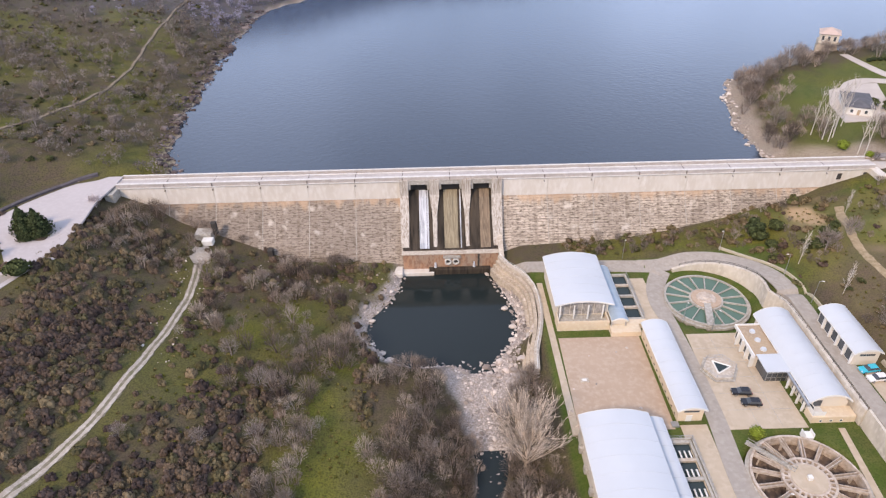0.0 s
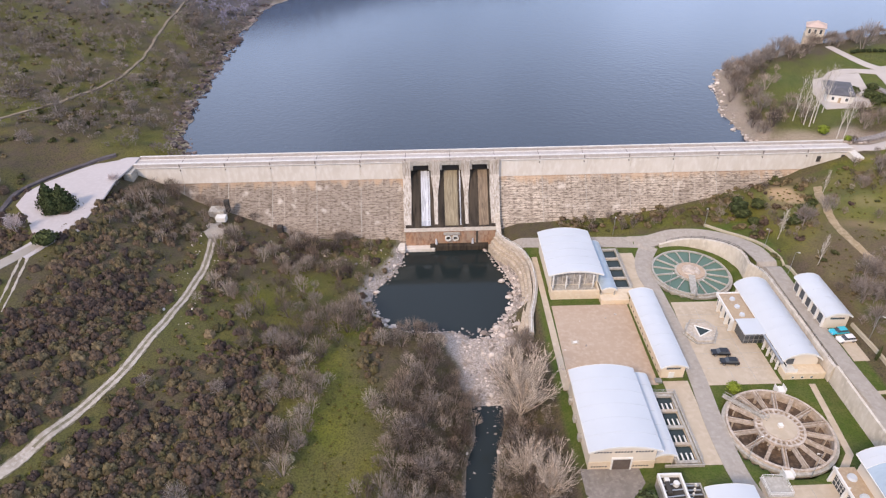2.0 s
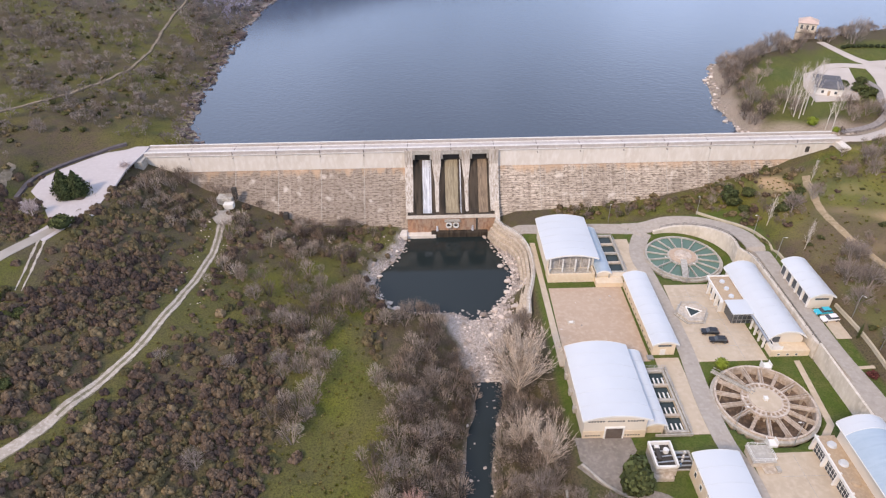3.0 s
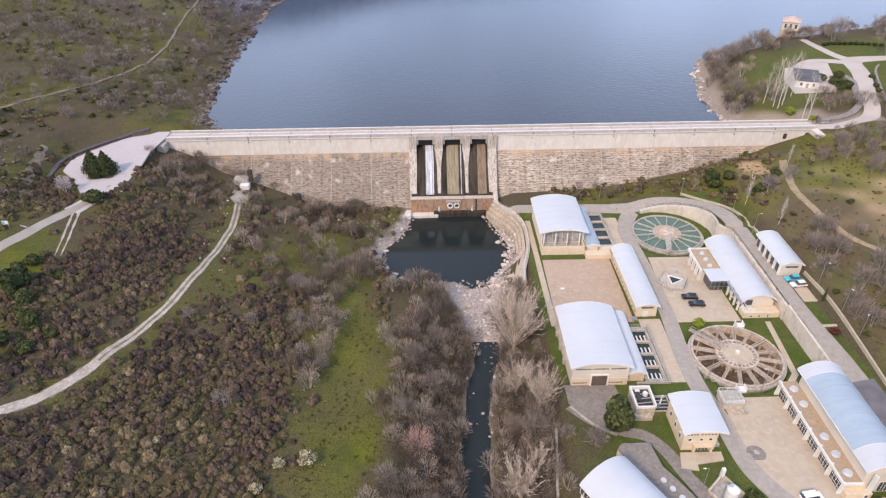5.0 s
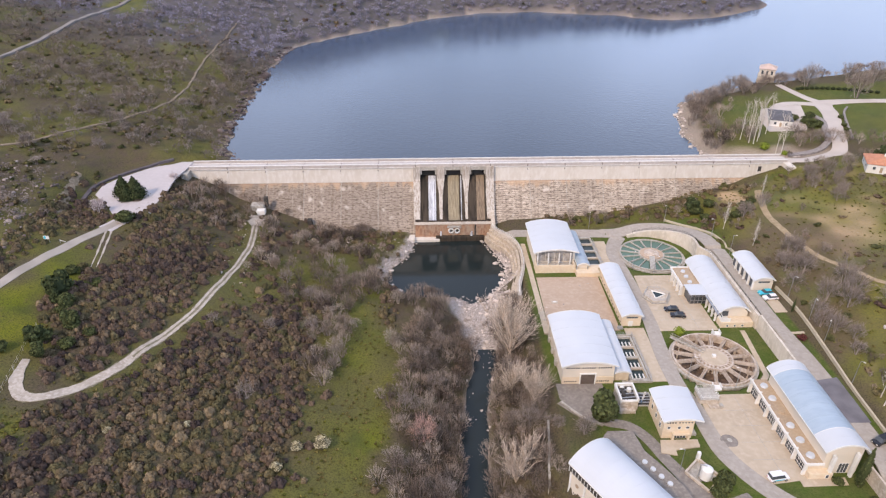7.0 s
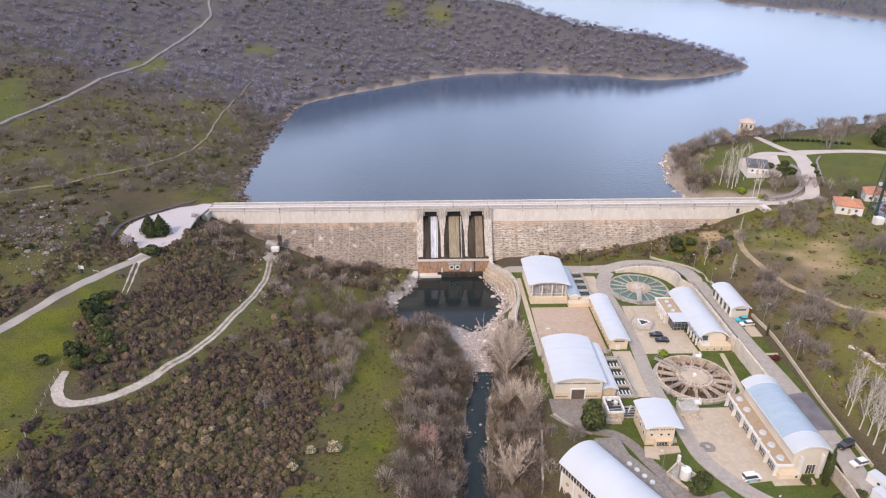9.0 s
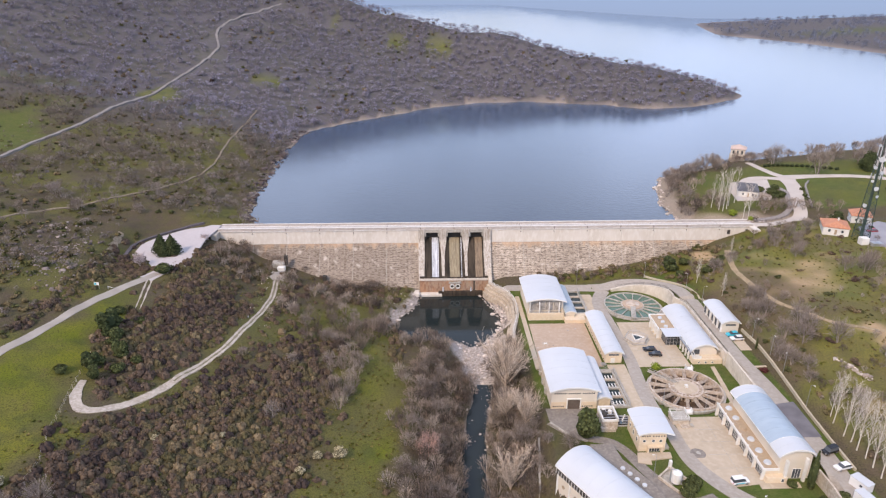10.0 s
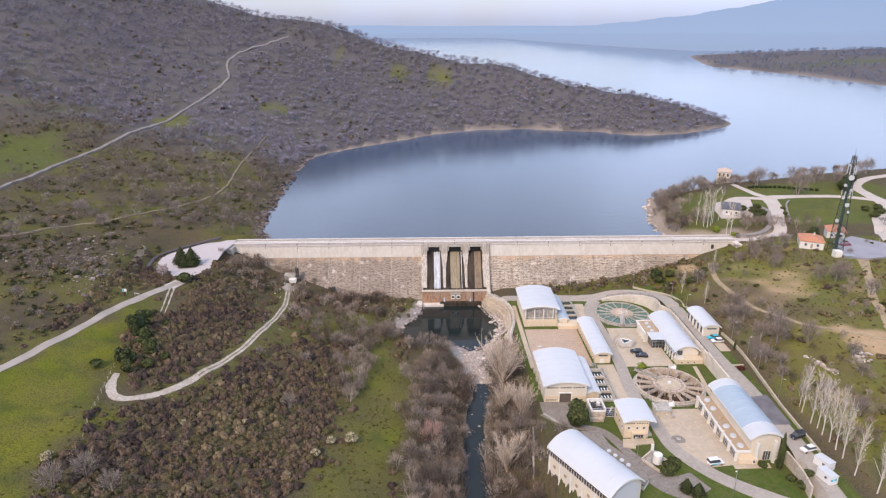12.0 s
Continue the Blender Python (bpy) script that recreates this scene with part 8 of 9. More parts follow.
M_PINE = plant_material("dark_conifer_needles", [(0.028, 0.038, 0.018), (0.055, 0.072, 0.03), (0.09, 0.11, 0.045)])
M_GREEN = plant_material("green_shrub_leaves", [(0.038, 0.048, 0.02), (0.072, 0.088, 0.034), (0.11, 0.125, 0.05)])
M_LIME = plant_material("yellow_green_shrub_leaves", [(0.12, 0.16, 0.02), (0.2, 0.26, 0.04), (0.28, 0.33, 0.06)])
M_CREAM = plant_material("cream_dry_shrub_tips", [(0.25, 0.21, 0.12), (0.42, 0.37, 0.24), (0.5, 0.45, 0.3)])
M_RED = plant_material("dark_red_shrub_leaves", [(0.08, 0.025, 0.025), (0.13, 0.045, 0.04), (0.17, 0.06, 0.05)])

# riverside
big = bare_tree("bare_tree", "tall pale leafless poplar beside the stream", 101, 17, "vase", M_PALE_TREE, "riverside trees", twig_w=0.042, dense=1.9)
stand(big, 11.6, -88.6, 20, 1.05, -3.0)
again(big, 15.0, -110.4, 130, 0.72, -1.5)
again(big, 10.6, -104.2, 250, 0.6, -3.0)
again(big, 12.6, -82.0, 80, 0.75, -3.0)
wide = bare_tree("bare_tree", "broad pale leafless tree beside the stream", 103, 12, "vase", M_PALE_TREE, "riverside trees", 0.5, 0.038, dense=1.9)
stand(wide, 8.2, -132.2, 40, 1.0, -4.5)
again(wide, 12.5, -127.5, 200, 0.7, -3.5)
pink = bare_tree("bare_tree", "small reddish leafless tree in the scrub", 104, 8, "round", M_PINK_TREE, "riverside trees", 0.5, 0.022)
stand(pink, -12.6, -122.2, 0, 1.0, -0.8)
grey = bare_tree("bare_tree", "grey leafless tree in the scrub", 105, 8, "round", M_GREY_TREE, "grey bare trees", 0.55, 0.02)
stand(grey, -14, -96, 0, 0.8)
for i, (x, y, s) in enumerate([(-10, -104, 0.85), (-17, -114, 0.7), (-8, -137, 0.9), (-19, -131, 0.75), (10, -96, 0.8), (13, -118, 0.95), (9, -115, 0.7), (-9, -86, 0.7), (-12, -78, 0.6), (11.5, -68, 0.6), (13, -75, 0.6), (-21, -66, 0.6), (25, -124, 0.75), (19.5, -121, 0.5),
                               (-47, -70, 0.75), (-44, -86, 0.7), (-56, -60, 0.7), (-62, -50, 0.6), (-40, -50, 0.65), (-55, -88, 0.55), (-36, -100, 0.6), (-55, -115, 0.7), (-70, -88, 0.5), (-93, -155, 0.9), (-86, -158, 0.8), (-98, -160, 0.9),
                               (104, -89, 1.0), (107, -86, 1.05), (101, -67, 0.75), (99, -62, 0.7), (104, -60, 0.8), (97, -88, 0.8), (97.5, -96, 0.85), (100, -100, 0.7), (98, -105, 0.6), (130, -34, 0.8), (134, -30, 0.7), (141, -48, 0.9), (146, -51, 1.0), (128, -22, 0.7), (122, -20, 0.6), (138, -20, 0.7), (150, -66, 0.9), (107, -80.5, 1.1), (112, -93, 1.1), (101, -84, 1.0), (98.5, -66, 1.0), (101.5, -70, 1.05), (103, -58, 0.9), (97, -74, 0.9), (100, -32, 0.9), (107, -29.6, 0.8), (149, -49, 1.1), (138, -13, 0.9), (147, -10, 0.9), (130, -15, 0.9), (95.8, -92, 0.8), (120, -104, 0.8), (118, -112, 0.7), (104, -118, 0.8), (108, -128, 0.9), (112, -138, 0.8),
                               (-140, 30, 0.9), (-125, 62, 0.8), (-150, 55, 0.9), (-118, 40, 0.8), (-138, 5, 0.7), (-160, -2, 0.9), (-175, 10, 1.0), (-152, -78, 0.7), (-185, -25, 0.9), (-116, 92, 0.9), (-120, 120, 0.9)]):
    again(grey, x, y, 67 * i % 360, s)
# east
pop = bare_tree("poplar", "slender whitish leafless poplar in a row", 107, 16.5, "poplar", M_WHITE_TREE, "row of poplars", twig_w=0.024, dense=1.3)
stand(pop, 95.6, -121.4, 0, 0.9)
for i, (x, y, s) in enumerate([(95.4, -126.4, 0.95), (95.9, -128.8, 0.92), (95.5, -131.8, 1.0), (95.8, -134.8, 0.95), (95.6, -138, 1.08), (95.3, -141.6, 1.0), (96.2, -119.0, 0.75), (94.5, -148, 0.9), (95.5, -155, 1.1)]):
    again(pop, x, y, 50 * i, s)
pop2 = bare_tree("poplar", "tall thin white-stemmed leafless poplar on the bank", 109, 17.5, "poplar", M_WHITE_TREE, "poplars on the bank", twig_w=0.02, dense=0.6)
stand(pop2, 121.6, 17.5)
for i, (x, y, s) in enumerate([(122.8, 16.0, 1.0), (125.7, 18.8, 1.05), (128.4, 23.1, 1.02), (133.2, 27.5, 0.97), (129.6, 9.8, 0.97), (131.2, 8.6, 0.95), (124, 24, 0.97), (119.5, 21, 0.9)]):
    again(pop2, x, y, 83 * i, s)
for i, (x, y, s) in enumerate([(93.6, -32.6, 0.6), (96.5, -48.7, 0.55), (113.6, -16, 0.45)]):
    again(pop, x, y, 31 * i, s)
far = bare_tree("bare_tree", "broad grey leafless tree near the water", 108, 13, "round", M_GREY_TREE, "trees on the east bank", 0.5, 0.05)
stand(far, 187, 97, 0, 1.0)
for i, (x, y, s) in enumerate([(201, 76, 1.15), (226, 103, 0.9), (236, 96, 0.8), (250, 108, 0.9), (262, 120, 0.9), (275, 128, 0.9), (215, 108, 0.8), (300, 130, 1.0), (118, 62, 0.6), (126, 72, 0.7), (136, 82, 0.7), (145, 90, 0.75), (152, 96, 0.7), (178, 108, 0.5), (112, 30, 0.6), (115, 42, 0.55), (152, 20, 0.4)]):
    again(far, x, y, 77 * i, s)
# evergreens
pine = leafy_tree("conifer", "broad dark green pine on the turning place", 110, 7.6, 8.4, M_PINE, "cone", "conifers", 2600, 0.12)
stand(pine, -118.0, -24.4)
again(pine, -113.0, -26.2, 90, 1.05)
again(pine, -115.4, -28.6, 200, 0.72)
again(pine, 51.8, -148.4, 30, 0.52)
again(pine, 54.0, -150.4, 100, 0.55)
island = [(-115.6 + 5.2 * math.cos(q) - 1.5 * math.sin(q), -26.4 + 3.2 * math.sin(q) - 1.6 * math.cos(q)) for q in np.arange(20) * math.pi / 10]
patch("planting_island", island, material("dark_leaf_mulch", (0.06, 0.045, 0.035), 0.95, 0, (0.1, 0.075, 0.05), 0.8, 0.05), "dark mulch island under the pines", 0.3, level=lambda x, y: 19.42, category="planting bed")
tall_pine = leafy_tree("conifer", "dark green pine with a broad pointed crown", 118, 9.0, 7.4, M_PINE, "cone", "conifers", 1700, 0.19)
stand(tall_pine, -108.8, -90.0, 0, 0.62)
again(tall_pine, 232, 80, 60, 0.8)
ball = leafy_tree("evergreen_tree", "dense dark evergreen tree with a round crown", 111, 7.5, 7.5, M_PINE, "round", "evergreens", 1500, 0.2)
stand(ball, -109.5, -86.6, 10, 0.95)
again(ball, -106.0, -105.6, 140, 0.66)
again(ball, 88.1, -17.0, 60, 0.75)
again(ball, 163.6, -4.2, 10, 0.85)
again(ball, 232, 84, 10, 0.9)
again(ball, 238, 90, 50, 1.0)
again(ball, 246, 100, 90, 0.9)
green_tree = leafy_tree("evergreen_tree", "olive-green evergreen tree beside the service lane", 119, 8.2, 7.6, M_GREEN, "round", "evergreens", 1700, 0.19)
stand(green_tree, 30.0, -119.4)
again(green_tree, -101.5, -98.6, 80, 0.62)
again(green_tree, -105.2, -91.5, 160, 0.55)
again(green_tree, -103.2, -110.6, 20, 0.5)
bush = leafy_tree("evergreen_bush", "rounded dark green evergreen bush", 112, 3.2, 6.0, M_GREEN, "round", "green bushes", 900, 0.16, "bush")
stand(bush, -109.6, -44.2, 0, 1.15)
for i, (x, y, s) in enumerate([(-111.6, -76, 0.8), (-105, -104.5, 0.9), (-99, -106, 0.8), (-101, -99, 0.75), (-106, -93, 0.7), (-103, -80, 0.6), (-112, -110, 0.7), (-96, -101, 0.6), (88.7, -18.5, 1.0), (94.5, -16.2, 0.9), (91, -22, 0.7), (102.9, -27, 0.9), (99, -30, 0.8), (106, -24, 0.6), (50.4, -140.4, 0.8), (52.4, -138.2, 0.7), (49.0, -142.0, 0.6), (80.5, -145, 0.5), (82, -148, 0.6), (84, -146, 0.5), (75.8, -139.4, 0.45),
                               (153, 44, 0.9), (157, 40, 1.0), (160, 36, 0.9), (156, 34, 0.7), (163, 48, 0.8), (170, 30, 0.5), (172, 36, 0.5), (176, 46, 0.5), (215, 30, 0.9), (222, 36, 1.0), (226, 44, 0.9), (218, 42, 0.8)]):
    again(bush, x, y, 40 * i, s)
lime = leafy_tree("shrub", "bright yellow-green garden shrub", 113, 2.6, 3.6, M_LIME, "round", "yellow-green shrubs", 500, 0.13, "bush")
stand(lime, 60.3, -86.0)
again(lime, 126.0, 12.6, 0, 1.2)
again(lime, 132.2, 7.8, 0, 0.8)
cyp = leafy_tree("cypress", "narrow dark green cypress beside the hall", 114, 11.5, 2.6, M_GREEN, "spindle", "cypresses", 900, 0.13)
stand(cyp, 79.8, -140.2)
again(cyp, 93.4, -82.6, 0, 0.42)
cream = leafy_tree("shrub", "cream-tipped dry shrub in the meadow", 115, 3.0, 4.4, M_CREAM, "round", "cream shrubs", 700, 0.15, "bush")
stand(cream, -35.6, -127.4)
for i, (x, y, s) in enumerate([(-41, -128.6, 0.7), (-44, -135, 0.7), (-37.5, -104, 0.75), (-65, -126, 0.5), (-80, -130, 0.5), (-104, -151, 0.8)]):
    again(cream, x, y, 60 * i, s)
red = leafy_tree("shrub", "low dark red ornamental shrub", 116, 1.2, 3.4, M_RED, "round", "", 400, 0.12, "bush")
stand(red, 90.4, -94.2)
alm = bare_tree("almond_tree", "small pale blossoming tree at the turning place", 117, 6, "round", M_ALMOND, "blossoming trees", 0.6, 0.05)
stand(alm, -120.6, -38.4)
again(alm, -106.2, -9.0, 120, 0.75)


# bank trees east of the lake, too many to count
def bank_east(x, y):
    de = depth_in(x, y, SHORE_EAST)
    return ((de > 3) & (de < 26 - 0.12 * (x - 100)) & (y > 14) & (x < 330)) * 0.75 * clump(x, y, 9, 0.2, 0.5) * (line_dist(x, y, [(170, 84), (175, 74), (230, 66)]) > 5) * ~within(x, y, [(134, 24), (160, 24), (172, 74), (150, 66)])


P = scatter(100, 330, 10, 190, 3.4, bank_east, 47)
rng = np.random.default_rng(48)
sow("shore_wood", "leafless brown scrub along the east shore", "scrub", BRUSH, P, rng.uniform(3.4, 7.0, len(P)), M_TWIG, rng.uniform(0.8, 1.1, len(P)), None, 49)
P = scatter(124, 175, -24, 6, 2.4, lambda x, y: 0.38 * clump(x, y, 6, 0.35, 0.65) * (line_dist(x, y, [(128, 2), (140, 1), (152, 6), (158, 11)]) > 4) * ~within(x, y, [(150, -19), (183, -30), (186, 4), (152, 2)]), 50)
rng = np.random.default_rng(51)
sow("slope_scrub", "leafless grey-brown scrub at the dam's east end", "scrub", BRUSH, P, rng.uniform(2.0, 4.0, len(P)), M_TWIG, None, None, 52)


# ---- sign and barrier by the west lane ----
t = thing("notice_board", "small blue and white notice board on two posts", "sign", at=(-124.5, -62.5, float(height(-124.5, -62.5))))
zb = float(height(-124.5, -62.5))
for dx in (-0.6, 0.6):
    part("post", boxes((-124.5 + dx - 0.05, -124.5 + dx + 0.05, -62.55, -62.45, zb - 0.3, zb + 2.2)), M_STEEL, t)
part("board", boxes((-125.3, -123.7, -62.62, -62.55, zb + 1.1, zb + 2.2), bevel=0.02), M_TRIM, t, "white board")
part("blue_field", boxes((-125.2, -124.6, -62.64, -62.615, zb + 1.25, zb + 2.05)), P_CYAN, t, "blue panel")
t = thing("road_barrier", "pale pole barrier beside the lane", "barrier", at=(-121, -61, float(height(-121, -61))))
zb = float(height(-121, -61))
part("post", rod(bmesh.new(), (-121.6, -61.4, zb - 0.3), (-121.6, -61.4, zb + 1.2), 0.12, 8), M_STEEL, t)
part("pole", rod(bmesh.new(), (-121.6, -61.4, zb + 1.0), (-119.2, -62.6, zb + 1.1), 0.08, 6), M_TRIM, t)


# ---- the east bank: roads, houses, tower, mast ----
M_PALE_ROAD = material("pale_dusty_road", (0.52, 0.46, 0.41), 0.95, 0, (0.46, 0.4, 0.35), 5, 0.01)
ribbon("east_road", [(127, 2.6), (138, 1.6), (150, 6.2), (157, 12), (163, 26), (174, 50), (179, 66), (186, 70), (211, 71), (225, 68), (240, 60)], [5.2, 5.0, 5.6, 6.4, 7.0, 7.5, 8, 6, 5.5, 5.5, 5.5], M_PALE_ROAD, "pale dusty road on the east bank", 0.22)
ribbon("east_road", [(181, 66), (177, 76), (175.5, 88), (174.5, 102)], [6, 4.5, 4, 3.5], M_PALE_ROAD, "pale lane to the tower", 0.2)
ribbon("east_road", [(178, 66), (166, 69), (158, 66), (152, 60)], [6, 5, 5, 4], M_PALE_ROAD, "pale lane to the court", 0.2)
ribbon("east_road", [(320, 135), (283, 121), (264, 112), (246, 94), (240, 74), (236, 50), (218, 22), (200, -8), (190, -24)], [6, 5.5, 5.5, 6, 7, 10, 16, 14, 8], M_PALE_ROAD, "broad pale road bending over the bank", 0.2)
patch("court", [(136, 30), (153, 31), (160, 44), (168, 66), (160, 66), (146, 60), (139, 46)], M_PALE_ROAD, "pale gravel court round the small house", 0.25, level=lambda x, y: 20.45)
patch("parking", [(170, -9), (181.5, -4), (190, -14), (200, -26), (172, -31), (165, -26)], material("blue_grey_asphalt", (0.3, 0.3, 0.33), 0.9, 0, (0.26, 0.26, 0.29), 5), "grey asphalt parking place below the mast", 0.75, level=lambda x, y: float(height(x, y)) + 0.1)
M_TRACK_SAND = material("ochre_sand_track", (0.36, 0.27, 0.165), 0.95, 0, (0.26, 0.2, 0.115), 2.2, 0.03, (0.42, 0.33, 0.22), 0.6)
ribbon("earth_track", TRACK_EAST, [2.2, 2.0, 1.7, 1.5, 1.3, 1.3, 1.4, 2.0, 4.0], M_TRACK_SAND, "sandy track across the grassy slope", 0.16, category="track", uneven=0.15)
ribbon("earth_track", [(170.2, -30), (166, -38), (159, -51), (149.5, -68), (145.4, -81), (140, -94)], [4.4, 3.0, 2.8, 2.8, 3.4, 5], M_TRACK_SAND, "sandy track down the slope", 0.16, category="track", uneven=0.15)
M_STONEWALL = material("grey_rubble_wall", (0.27, 0.24, 0.22), 0.95, 0, (0.16, 0.14, 0.13), 0.8, 0.05, (0.36, 0.32, 0.3), 0.3)
low_wall("rubble_wall", [(133, 7.0), (142, 9.2), (150, 12.8), (155.5, 18.6), (160.4, 30), (165.4, 42), (164.4, 52)], 0.8, 2.4, M_STONEWALL, "grey rubble wall beside the road", sink=0.8)
low_wall("rubble_wall", [(166.5, 20), (173, 35), (181, 52), (187, 60)], 1.0, 0.8, M_STONEWALL, "grey rubble wall beside the road", sink=0.8)
HEDGE = leafy_tree("hedge", "low clipped dark green hedge", 120, 1.6, 3.2, M_PINE, "round", "hedges", 260, 0.12, "hedge")
stand(HEDGE, 180, 92)
for i in range(14):
    again(HEDGE, 182.5 + i * 2.6, 93.0 + 3 * math.sin(i / 13 * math.pi) - i * 0.7, 40 * i, 1.0)

M_TILE = material("orange_roof_tiles", (0.52, 0.22, 0.12), 0.85, 0, (0.42, 0.17, 0.1), 1.5, 0.05, (0.6, 0.3, 0.18), 0.4)
M_TILE_PALE = material("faded_pink_tiles", (0.56, 0.43, 0.37), 0.85, 0, (0.5, 0.38, 0.32), 1.5, 0.05)
M_LIMEWASH = material("white_limewash", (0.74, 0.72, 0.68), 0.85, 0, (0.66, 0.64, 0.6), 2)


def hip_roof(parent, w, d, z, rise, mat, ridge=0.4, over=0.4):
    bm = bmesh.new()
    hw, hd = w / 2 + over, d / 2 + over
    lo = [bm.verts.new(p) for p in ((-hw, -hd, z), (hw, -hd, z), (hw, hd, z), (-hw, hd, z))]
    lb = [bm.verts.new((v.co.x, v.co.y, z - 0.2)) for v in lo]
    r = hd * ridge
    a, b = bm.verts.new((0, -r, z + rise)), bm.verts.new((0, r, z + rise))
    for f in ((lo[0], lo[1], a), (lo[1], lo[2], b, a), (lo[2], lo[3], b), (lo[3], lo[0], a, b)):
        bm.faces.new(f)
    for i in range(4):
        bm.faces.new((lb[i], lb[(i + 1) % 4], lo[(i + 1) % 4], lo[i]))
    bm.faces.new(lb[::-1])
    bmesh.ops.recalc_face_normals(bm, faces=bm.faces)
    return part("roof", bm, mat, parent)


def house(name, label, w, d, h, roof_mat, rise, wall=None, chimney=False):
    t = thing(name, label, "house")
    part("body", boxes((-w / 2, w / 2, -d / 2, d / 2, -0.8, h)), wall or M_LIMEWASH, t)
    roof = hip_roof(t, w, d, h, rise, roof_mat)
    for x in (-w / 4, w / 4):
        window_front(t, x - 0.45, x + 0.45, -d / 2, 1.0, 2.1)
    for y in (-d / 4, d / 4):
        window_west(t, -w / 2, y - 0.45, y + 0.45, 1.0, 2.1)
    part("door", boxes((-0.45, 0.45, -d / 2 - 0.06, -d / 2 + 0.05, 0, 2.05)), M_PLINTH, t)
    if chimney:
        part("chimney", boxes((0.8, 1.4, 0.5, 1.1, h + 0.3, h + rise + 0.7)), M_LIMEWASH, roof)
    return t


house("house", "white house with orange tiled hip roof", 9.5, 10.5, 3.1, M_TILE, 1.7, chimney=True).matrix_basis = pose(159.2, -9.6, 20.0, 0, 0, -24)
house("house", "small white house with faded red roof", 7.5, 8.5, 3.4, M_TILE, 1.9).matrix_basis = pose(176.4, 0.6, 20.6, 0, 0, -24)
house("outbuilding", "small white outbuilding beside the house", 3.0, 3.5, 2.6, M_TILE_PALE, 0.8).matrix_basis = pose(166.4, -0.2, 20.3, 0, 0, -20)
t = house("pump_house", "low white-fronted house with grey panel roof", 9.0, 15.0, 3.2, material("dark_panel_roof", (0.09, 0.088, 0.095), 0.85, 0, (0.13, 0.126, 0.135), 1.5), 1.3)
t.matrix_basis = pose(146.2, 42.5, 20.5, 0, 0, -22)
t = thing("intake_tower", "square beige intake tower with pink tiled roof", "tower")
part("base", boxes((-4.4, 4.4, -4.4, 4.4, -8, 0.4), bevel=0.1), M_CONC_WARM, t)
part("body", boxes((-3.9, 3.9, -3.9, 3.9, 0.4, 5.6), bevel=0.05), M_WALL2, t)
hip_roof(t, 7.8, 7.8, 5.6, 2.2, M_TILE_PALE, 0.02, 0.6)
for x in (-2.4, 0, 2.4):
    window_front(t, x - 0.5, x + 0.5, -3.9, 2.6, 4.6)
for y in (-2.4, 0, 2.4):
    window_west(t, -3.9, y - 0.5, y + 0.5, 2.6, 4.6)
part("balcony", boxes((-4.5, 4.5, -4.5, 4.5, 1.2, 1.45)), M_CONC, t)
t.matrix_basis = pose(176.4, 119.5, 19.6, 0, 0, -28)


# wire fence between the meadow and the rough strip
FENCE = smooth_line([(-101, -170), (-99.4, -147), (-100.8, -140), (-103.8, -128.4), (-106.8, -112.8), (-109, -100)], 3.0)
t = thing("wire_fence", "wire fence on weathered posts along the meadow", "fence", at=(*FENCE[0], float(height(*FENCE[0]))))
tops = [Vector((x, y, float(height(x, y)))) for x, y in FENCE]
for p in tops:
    part("post", rod(bmesh.new(), p - Vector((0, 0, 0.3)), p + Vector((0, 0, 1.25)), 0.08, 5), M_TANWALL, t)
for e in (0.5, 1.1):
    bm = bmesh.new()
    for p, q in zip(tops, tops[1:]):
        rod(bm, p + Vector((0, 0, e)), q + Vector((0, 0, e)), 0.02, 3)
    part("wire", bm, M_STEEL, t)


# lattice mast with dishes
M_MAST = material("dark_green_painted_steel", (0.05, 0.085, 0.07), 0.5, 0.2, (0.035, 0.06, 0.05), 1)
M_MAST_TOP = material("red_oxide_steel", (0.16, 0.13, 0.14), 0.5, 0.2)
t = thing("lattice_mast", "tall dark green lattice mast hung with white dishes", "mast", at=(164.8, -19, 20))
H = 42.5


def mast_w(z):
    return 1.7 * (1 - z / H) + 0.55


for sx, sy in ((-1, -1), (1, -1), (1, 1), (-1, 1)):
    part("leg", rod(bmesh.new(), (164.8 + sx * mast_w(0), -19 + sy * mast_w(0), 19.5), (164.8 + sx * mast_w(H), -19 + sy * mast_w(H), 20 + H), 0.16, 5), M_MAST, t)
levels = 15
for i in range(levels):
    z0, z1 = H * i / levels, H * (i + 1) / levels
    w0, w1 = mast_w(z0), mast_w(z1)
    c0 = [(164.8 + a * w0, -19 + b * w0, 20 + z0) for a, b in ((-1, -1), (1, -1), (1, 1), (-1, 1))]
    c1 = [(164.8 + a * w1, -19 + b * w1, 20 + z1) for a, b in ((-1, -1), (1, -1), (1, 1), (-1, 1))]
    for k in range(4):
        part("brace", rod(bmesh.new(), c0[k], c1[(k + 1) % 4], 0.07, 4), M_MAST if i < 12 else M_MAST_TOP, t)
        part("brace", rod(bmesh.new(), c0[(k + 1) % 4], c1[k], 0.07, 4), M_MAST if i < 12 else M_MAST_TOP, t)
        part("rung", rod(bmesh.new(), c1[k], c1[(k + 1) % 4], 0.06, 4), M_MAST if i < 12 else M_MAST_TOP, t)
part("spire", rod(bmesh.new(), (164.8, -19, 20 + H), (164.8, -19, 20 + H + 3), 0.06, 5), M_MAST_TOP, t)
part("cable_ladder", boxes((164.4, 165.2, -19.3, -18.9, 20, 20 + H - 6)), M_MAST, t)
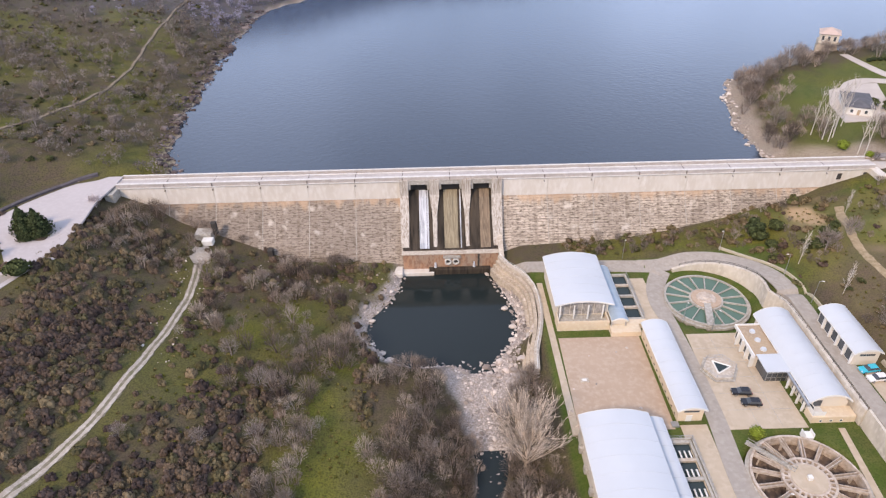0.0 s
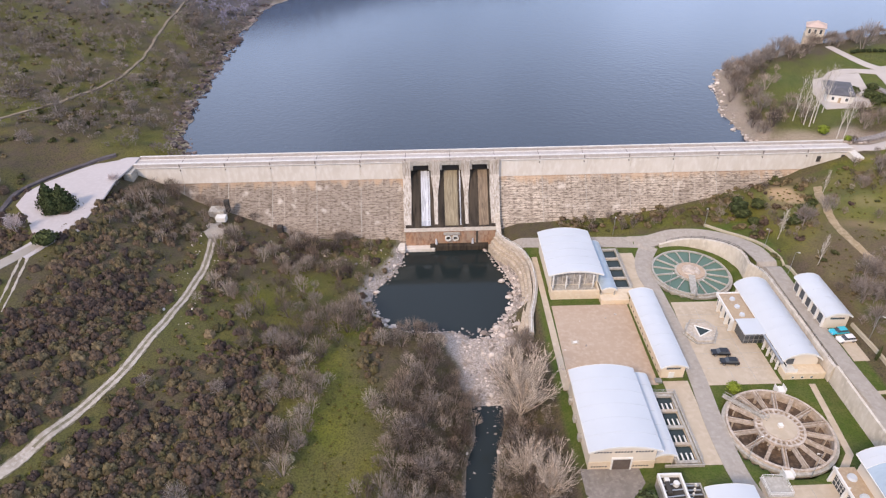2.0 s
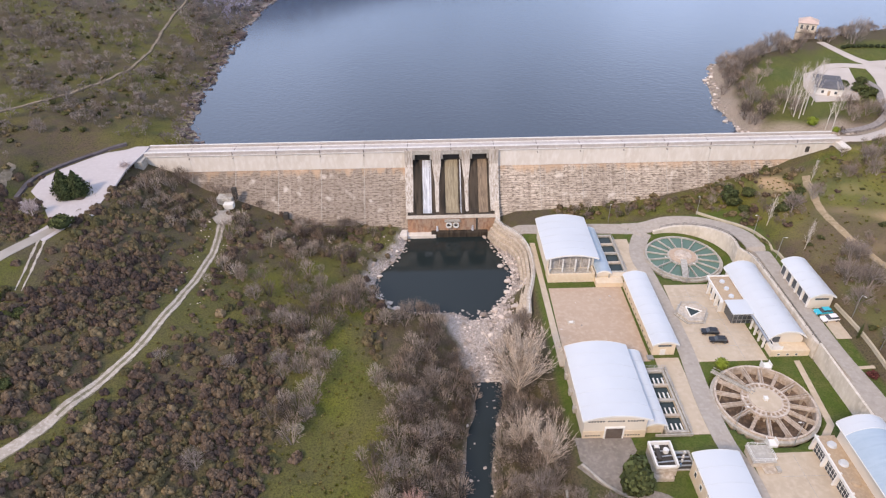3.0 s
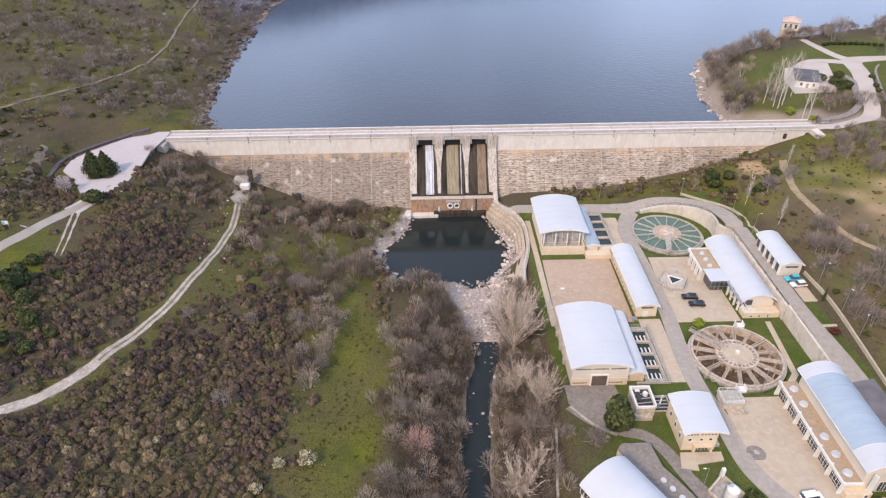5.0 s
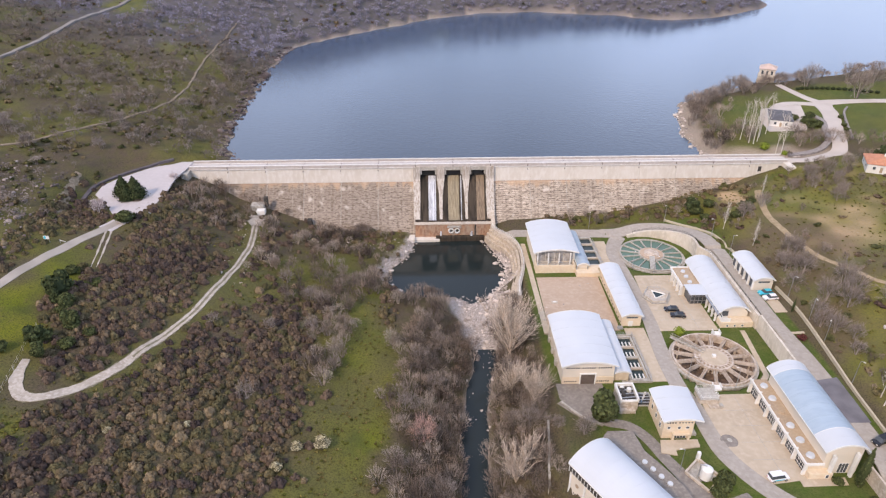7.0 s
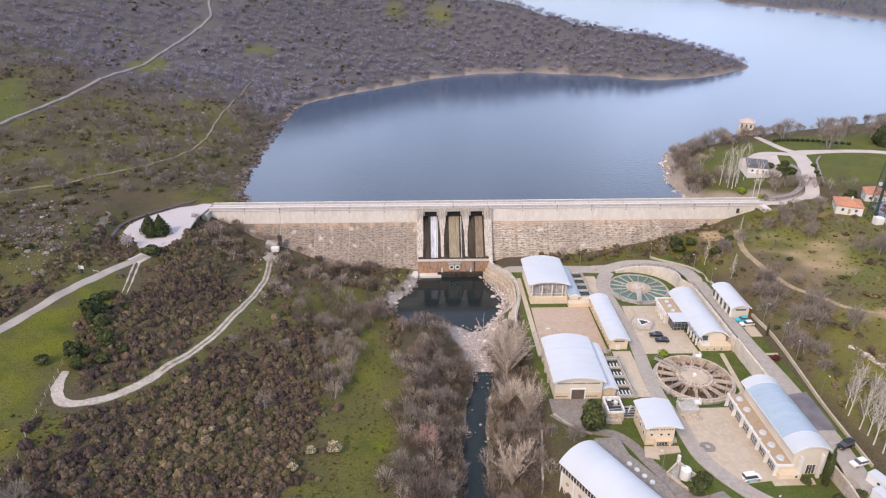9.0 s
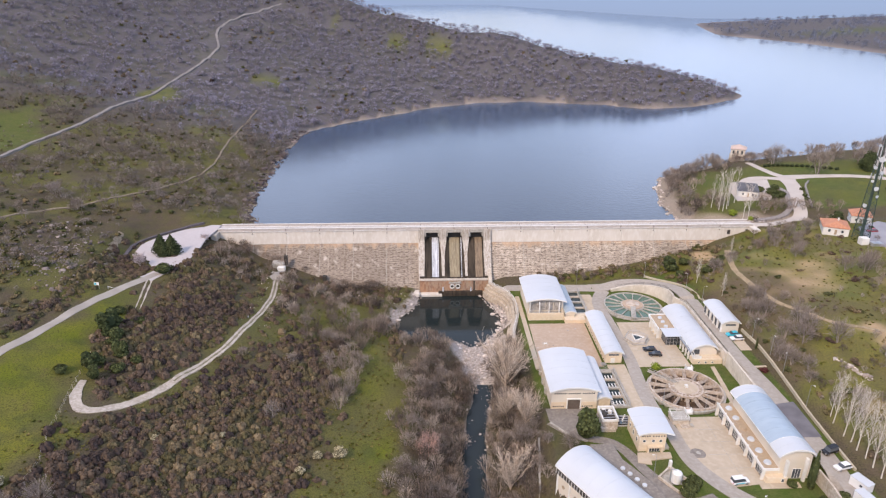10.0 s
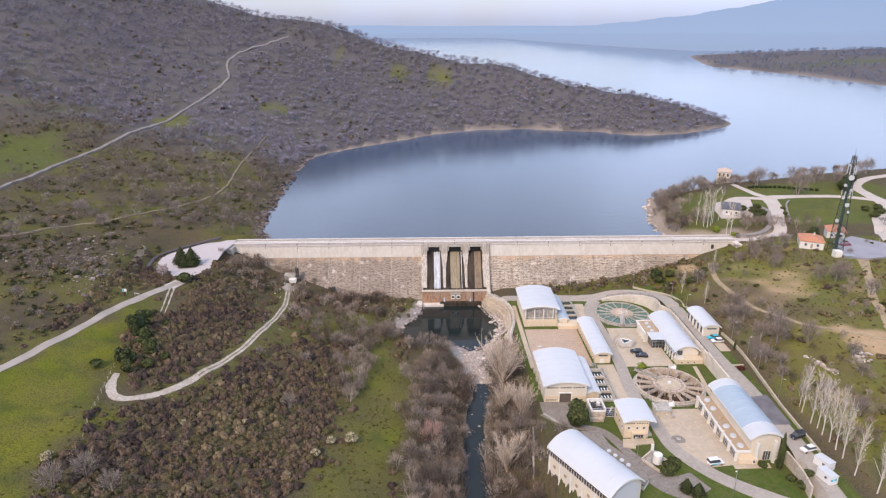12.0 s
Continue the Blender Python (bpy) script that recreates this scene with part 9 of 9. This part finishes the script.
for z, a, r in ((33.5, 250, 1.15), (30.0, 200, 0.7), (28.2, 280, 0.75), (24.6, 210, 0.6), (21.8, 260, 0.9), (14.5, 200, 0.8), (36.0, 300, 0.5), (38.5, 180, 0.6), (18.5, 290, 0.6)):
    w = mast_w(z) + 0.5
    c = Vector((164.8 + w * math.cos(radians(a)), -19 + w * math.sin(radians(a)), 20 + z))
    d = Vector((math.cos(radians(a)), math.sin(radians(a)), 0))
    bm = rod(bmesh.new(), c, c + d * 0.45, r * 0.8, 16, r)
    part("dish", bm, M_ROOF, t, "white drum dish")
for z in (35.5, 37.5, 26.5):
    for a in (30, 150, 215, 275, 330):
        w = mast_w(z) + 0.7
        x, y = 164.8 + w * math.cos(radians(a)), -19 + w * math.sin(radians(a))
        part("antenna_panel", boxes((x - 0.14, x + 0.14, y - 0.1, y + 0.1, 20 + z - 1.0, 20 + z + 1.0)), M_ROOF, t)
t = thing("equipment_cabinet", "white equipment cabinets at the foot of the mast", "cabinet", at=(163, -24, 20))
part("cabinet", boxes((161.4, 164.4, -25.2, -22.4, 19, 22.3), bevel=0.05), M_LIMEWASH, t)
part("frame", boxes((164.6, 168.6, -27.4, -24.6, 19, 21.0), bevel=0.05), M_STEEL, t)
c = car("car", "dark red car on the grey parking place", material("dark_red_car_paint", (0.25, 0.015, 0.03), 0.25))
c.matrix_basis = pose(172.4, -14.2, float(height(172.4, -14.2)) + 0.4, 0, 0, 0)
lamp2 = copy_thing(lamp, pose(205, 8, float(height(205, 8)), 0, 0, 90))
lamp3 = copy_thing(lamp, pose(186, -16, float(height(186, -16)), 0, 0, 30))

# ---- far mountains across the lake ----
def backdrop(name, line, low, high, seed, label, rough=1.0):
    """A hazy ridge far off along a line of (x, y, crest height), its haze painted as an even glow."""
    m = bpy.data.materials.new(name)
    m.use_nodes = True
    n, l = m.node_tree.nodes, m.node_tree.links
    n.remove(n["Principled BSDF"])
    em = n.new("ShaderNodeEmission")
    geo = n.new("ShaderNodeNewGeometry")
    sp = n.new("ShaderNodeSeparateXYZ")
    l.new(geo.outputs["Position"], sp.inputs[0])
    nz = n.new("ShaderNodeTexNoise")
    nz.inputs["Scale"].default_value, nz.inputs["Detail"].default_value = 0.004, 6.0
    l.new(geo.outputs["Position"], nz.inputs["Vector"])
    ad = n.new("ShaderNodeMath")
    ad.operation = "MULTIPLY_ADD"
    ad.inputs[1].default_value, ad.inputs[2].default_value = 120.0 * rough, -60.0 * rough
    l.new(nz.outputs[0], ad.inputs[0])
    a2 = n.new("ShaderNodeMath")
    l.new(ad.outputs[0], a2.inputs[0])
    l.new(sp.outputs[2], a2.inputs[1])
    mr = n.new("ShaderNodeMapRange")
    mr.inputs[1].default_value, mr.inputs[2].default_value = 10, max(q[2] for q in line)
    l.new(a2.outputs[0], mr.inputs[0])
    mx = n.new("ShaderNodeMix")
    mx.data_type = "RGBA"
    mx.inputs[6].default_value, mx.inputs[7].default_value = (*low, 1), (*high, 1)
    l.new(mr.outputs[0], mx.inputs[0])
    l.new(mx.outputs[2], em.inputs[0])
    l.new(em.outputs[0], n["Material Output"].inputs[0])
    c = np.concatenate([np.linspace(a, b, 60, endpoint=False) for a, b in zip(np.array(line, float), np.array(line[1:], float))])
    q = np.arange(len(c)) * 40.0
    z = np.maximum(c[:, 2] + rough * (9 * np.sin(q / 210 + seed) + 5 * np.sin(q / 83 + 2 * seed) + 2 * np.sin(q / 31)), 19)
    k = len(c)
    V = np.concatenate([np.stack([c[:, 0], c[:, 1], np.full(k, 10.0)], 1), np.stack([c[:, 0], c[:, 1], z], 1), np.stack([c[:, 0], c[:, 1] + 60.0, np.full(k, 10.0)], 1)])
    i = np.arange(k - 1)
    F = np.concatenate([np.stack([i, i + 1, i + 1 + k, i + k], 1), np.stack([i + k, i + 1 + k, i + 1 + 2 * k, i + 2 * k], 1)])
    return tagged(mesh_np(name, V, F, m), label, "mountains", kind="structure")


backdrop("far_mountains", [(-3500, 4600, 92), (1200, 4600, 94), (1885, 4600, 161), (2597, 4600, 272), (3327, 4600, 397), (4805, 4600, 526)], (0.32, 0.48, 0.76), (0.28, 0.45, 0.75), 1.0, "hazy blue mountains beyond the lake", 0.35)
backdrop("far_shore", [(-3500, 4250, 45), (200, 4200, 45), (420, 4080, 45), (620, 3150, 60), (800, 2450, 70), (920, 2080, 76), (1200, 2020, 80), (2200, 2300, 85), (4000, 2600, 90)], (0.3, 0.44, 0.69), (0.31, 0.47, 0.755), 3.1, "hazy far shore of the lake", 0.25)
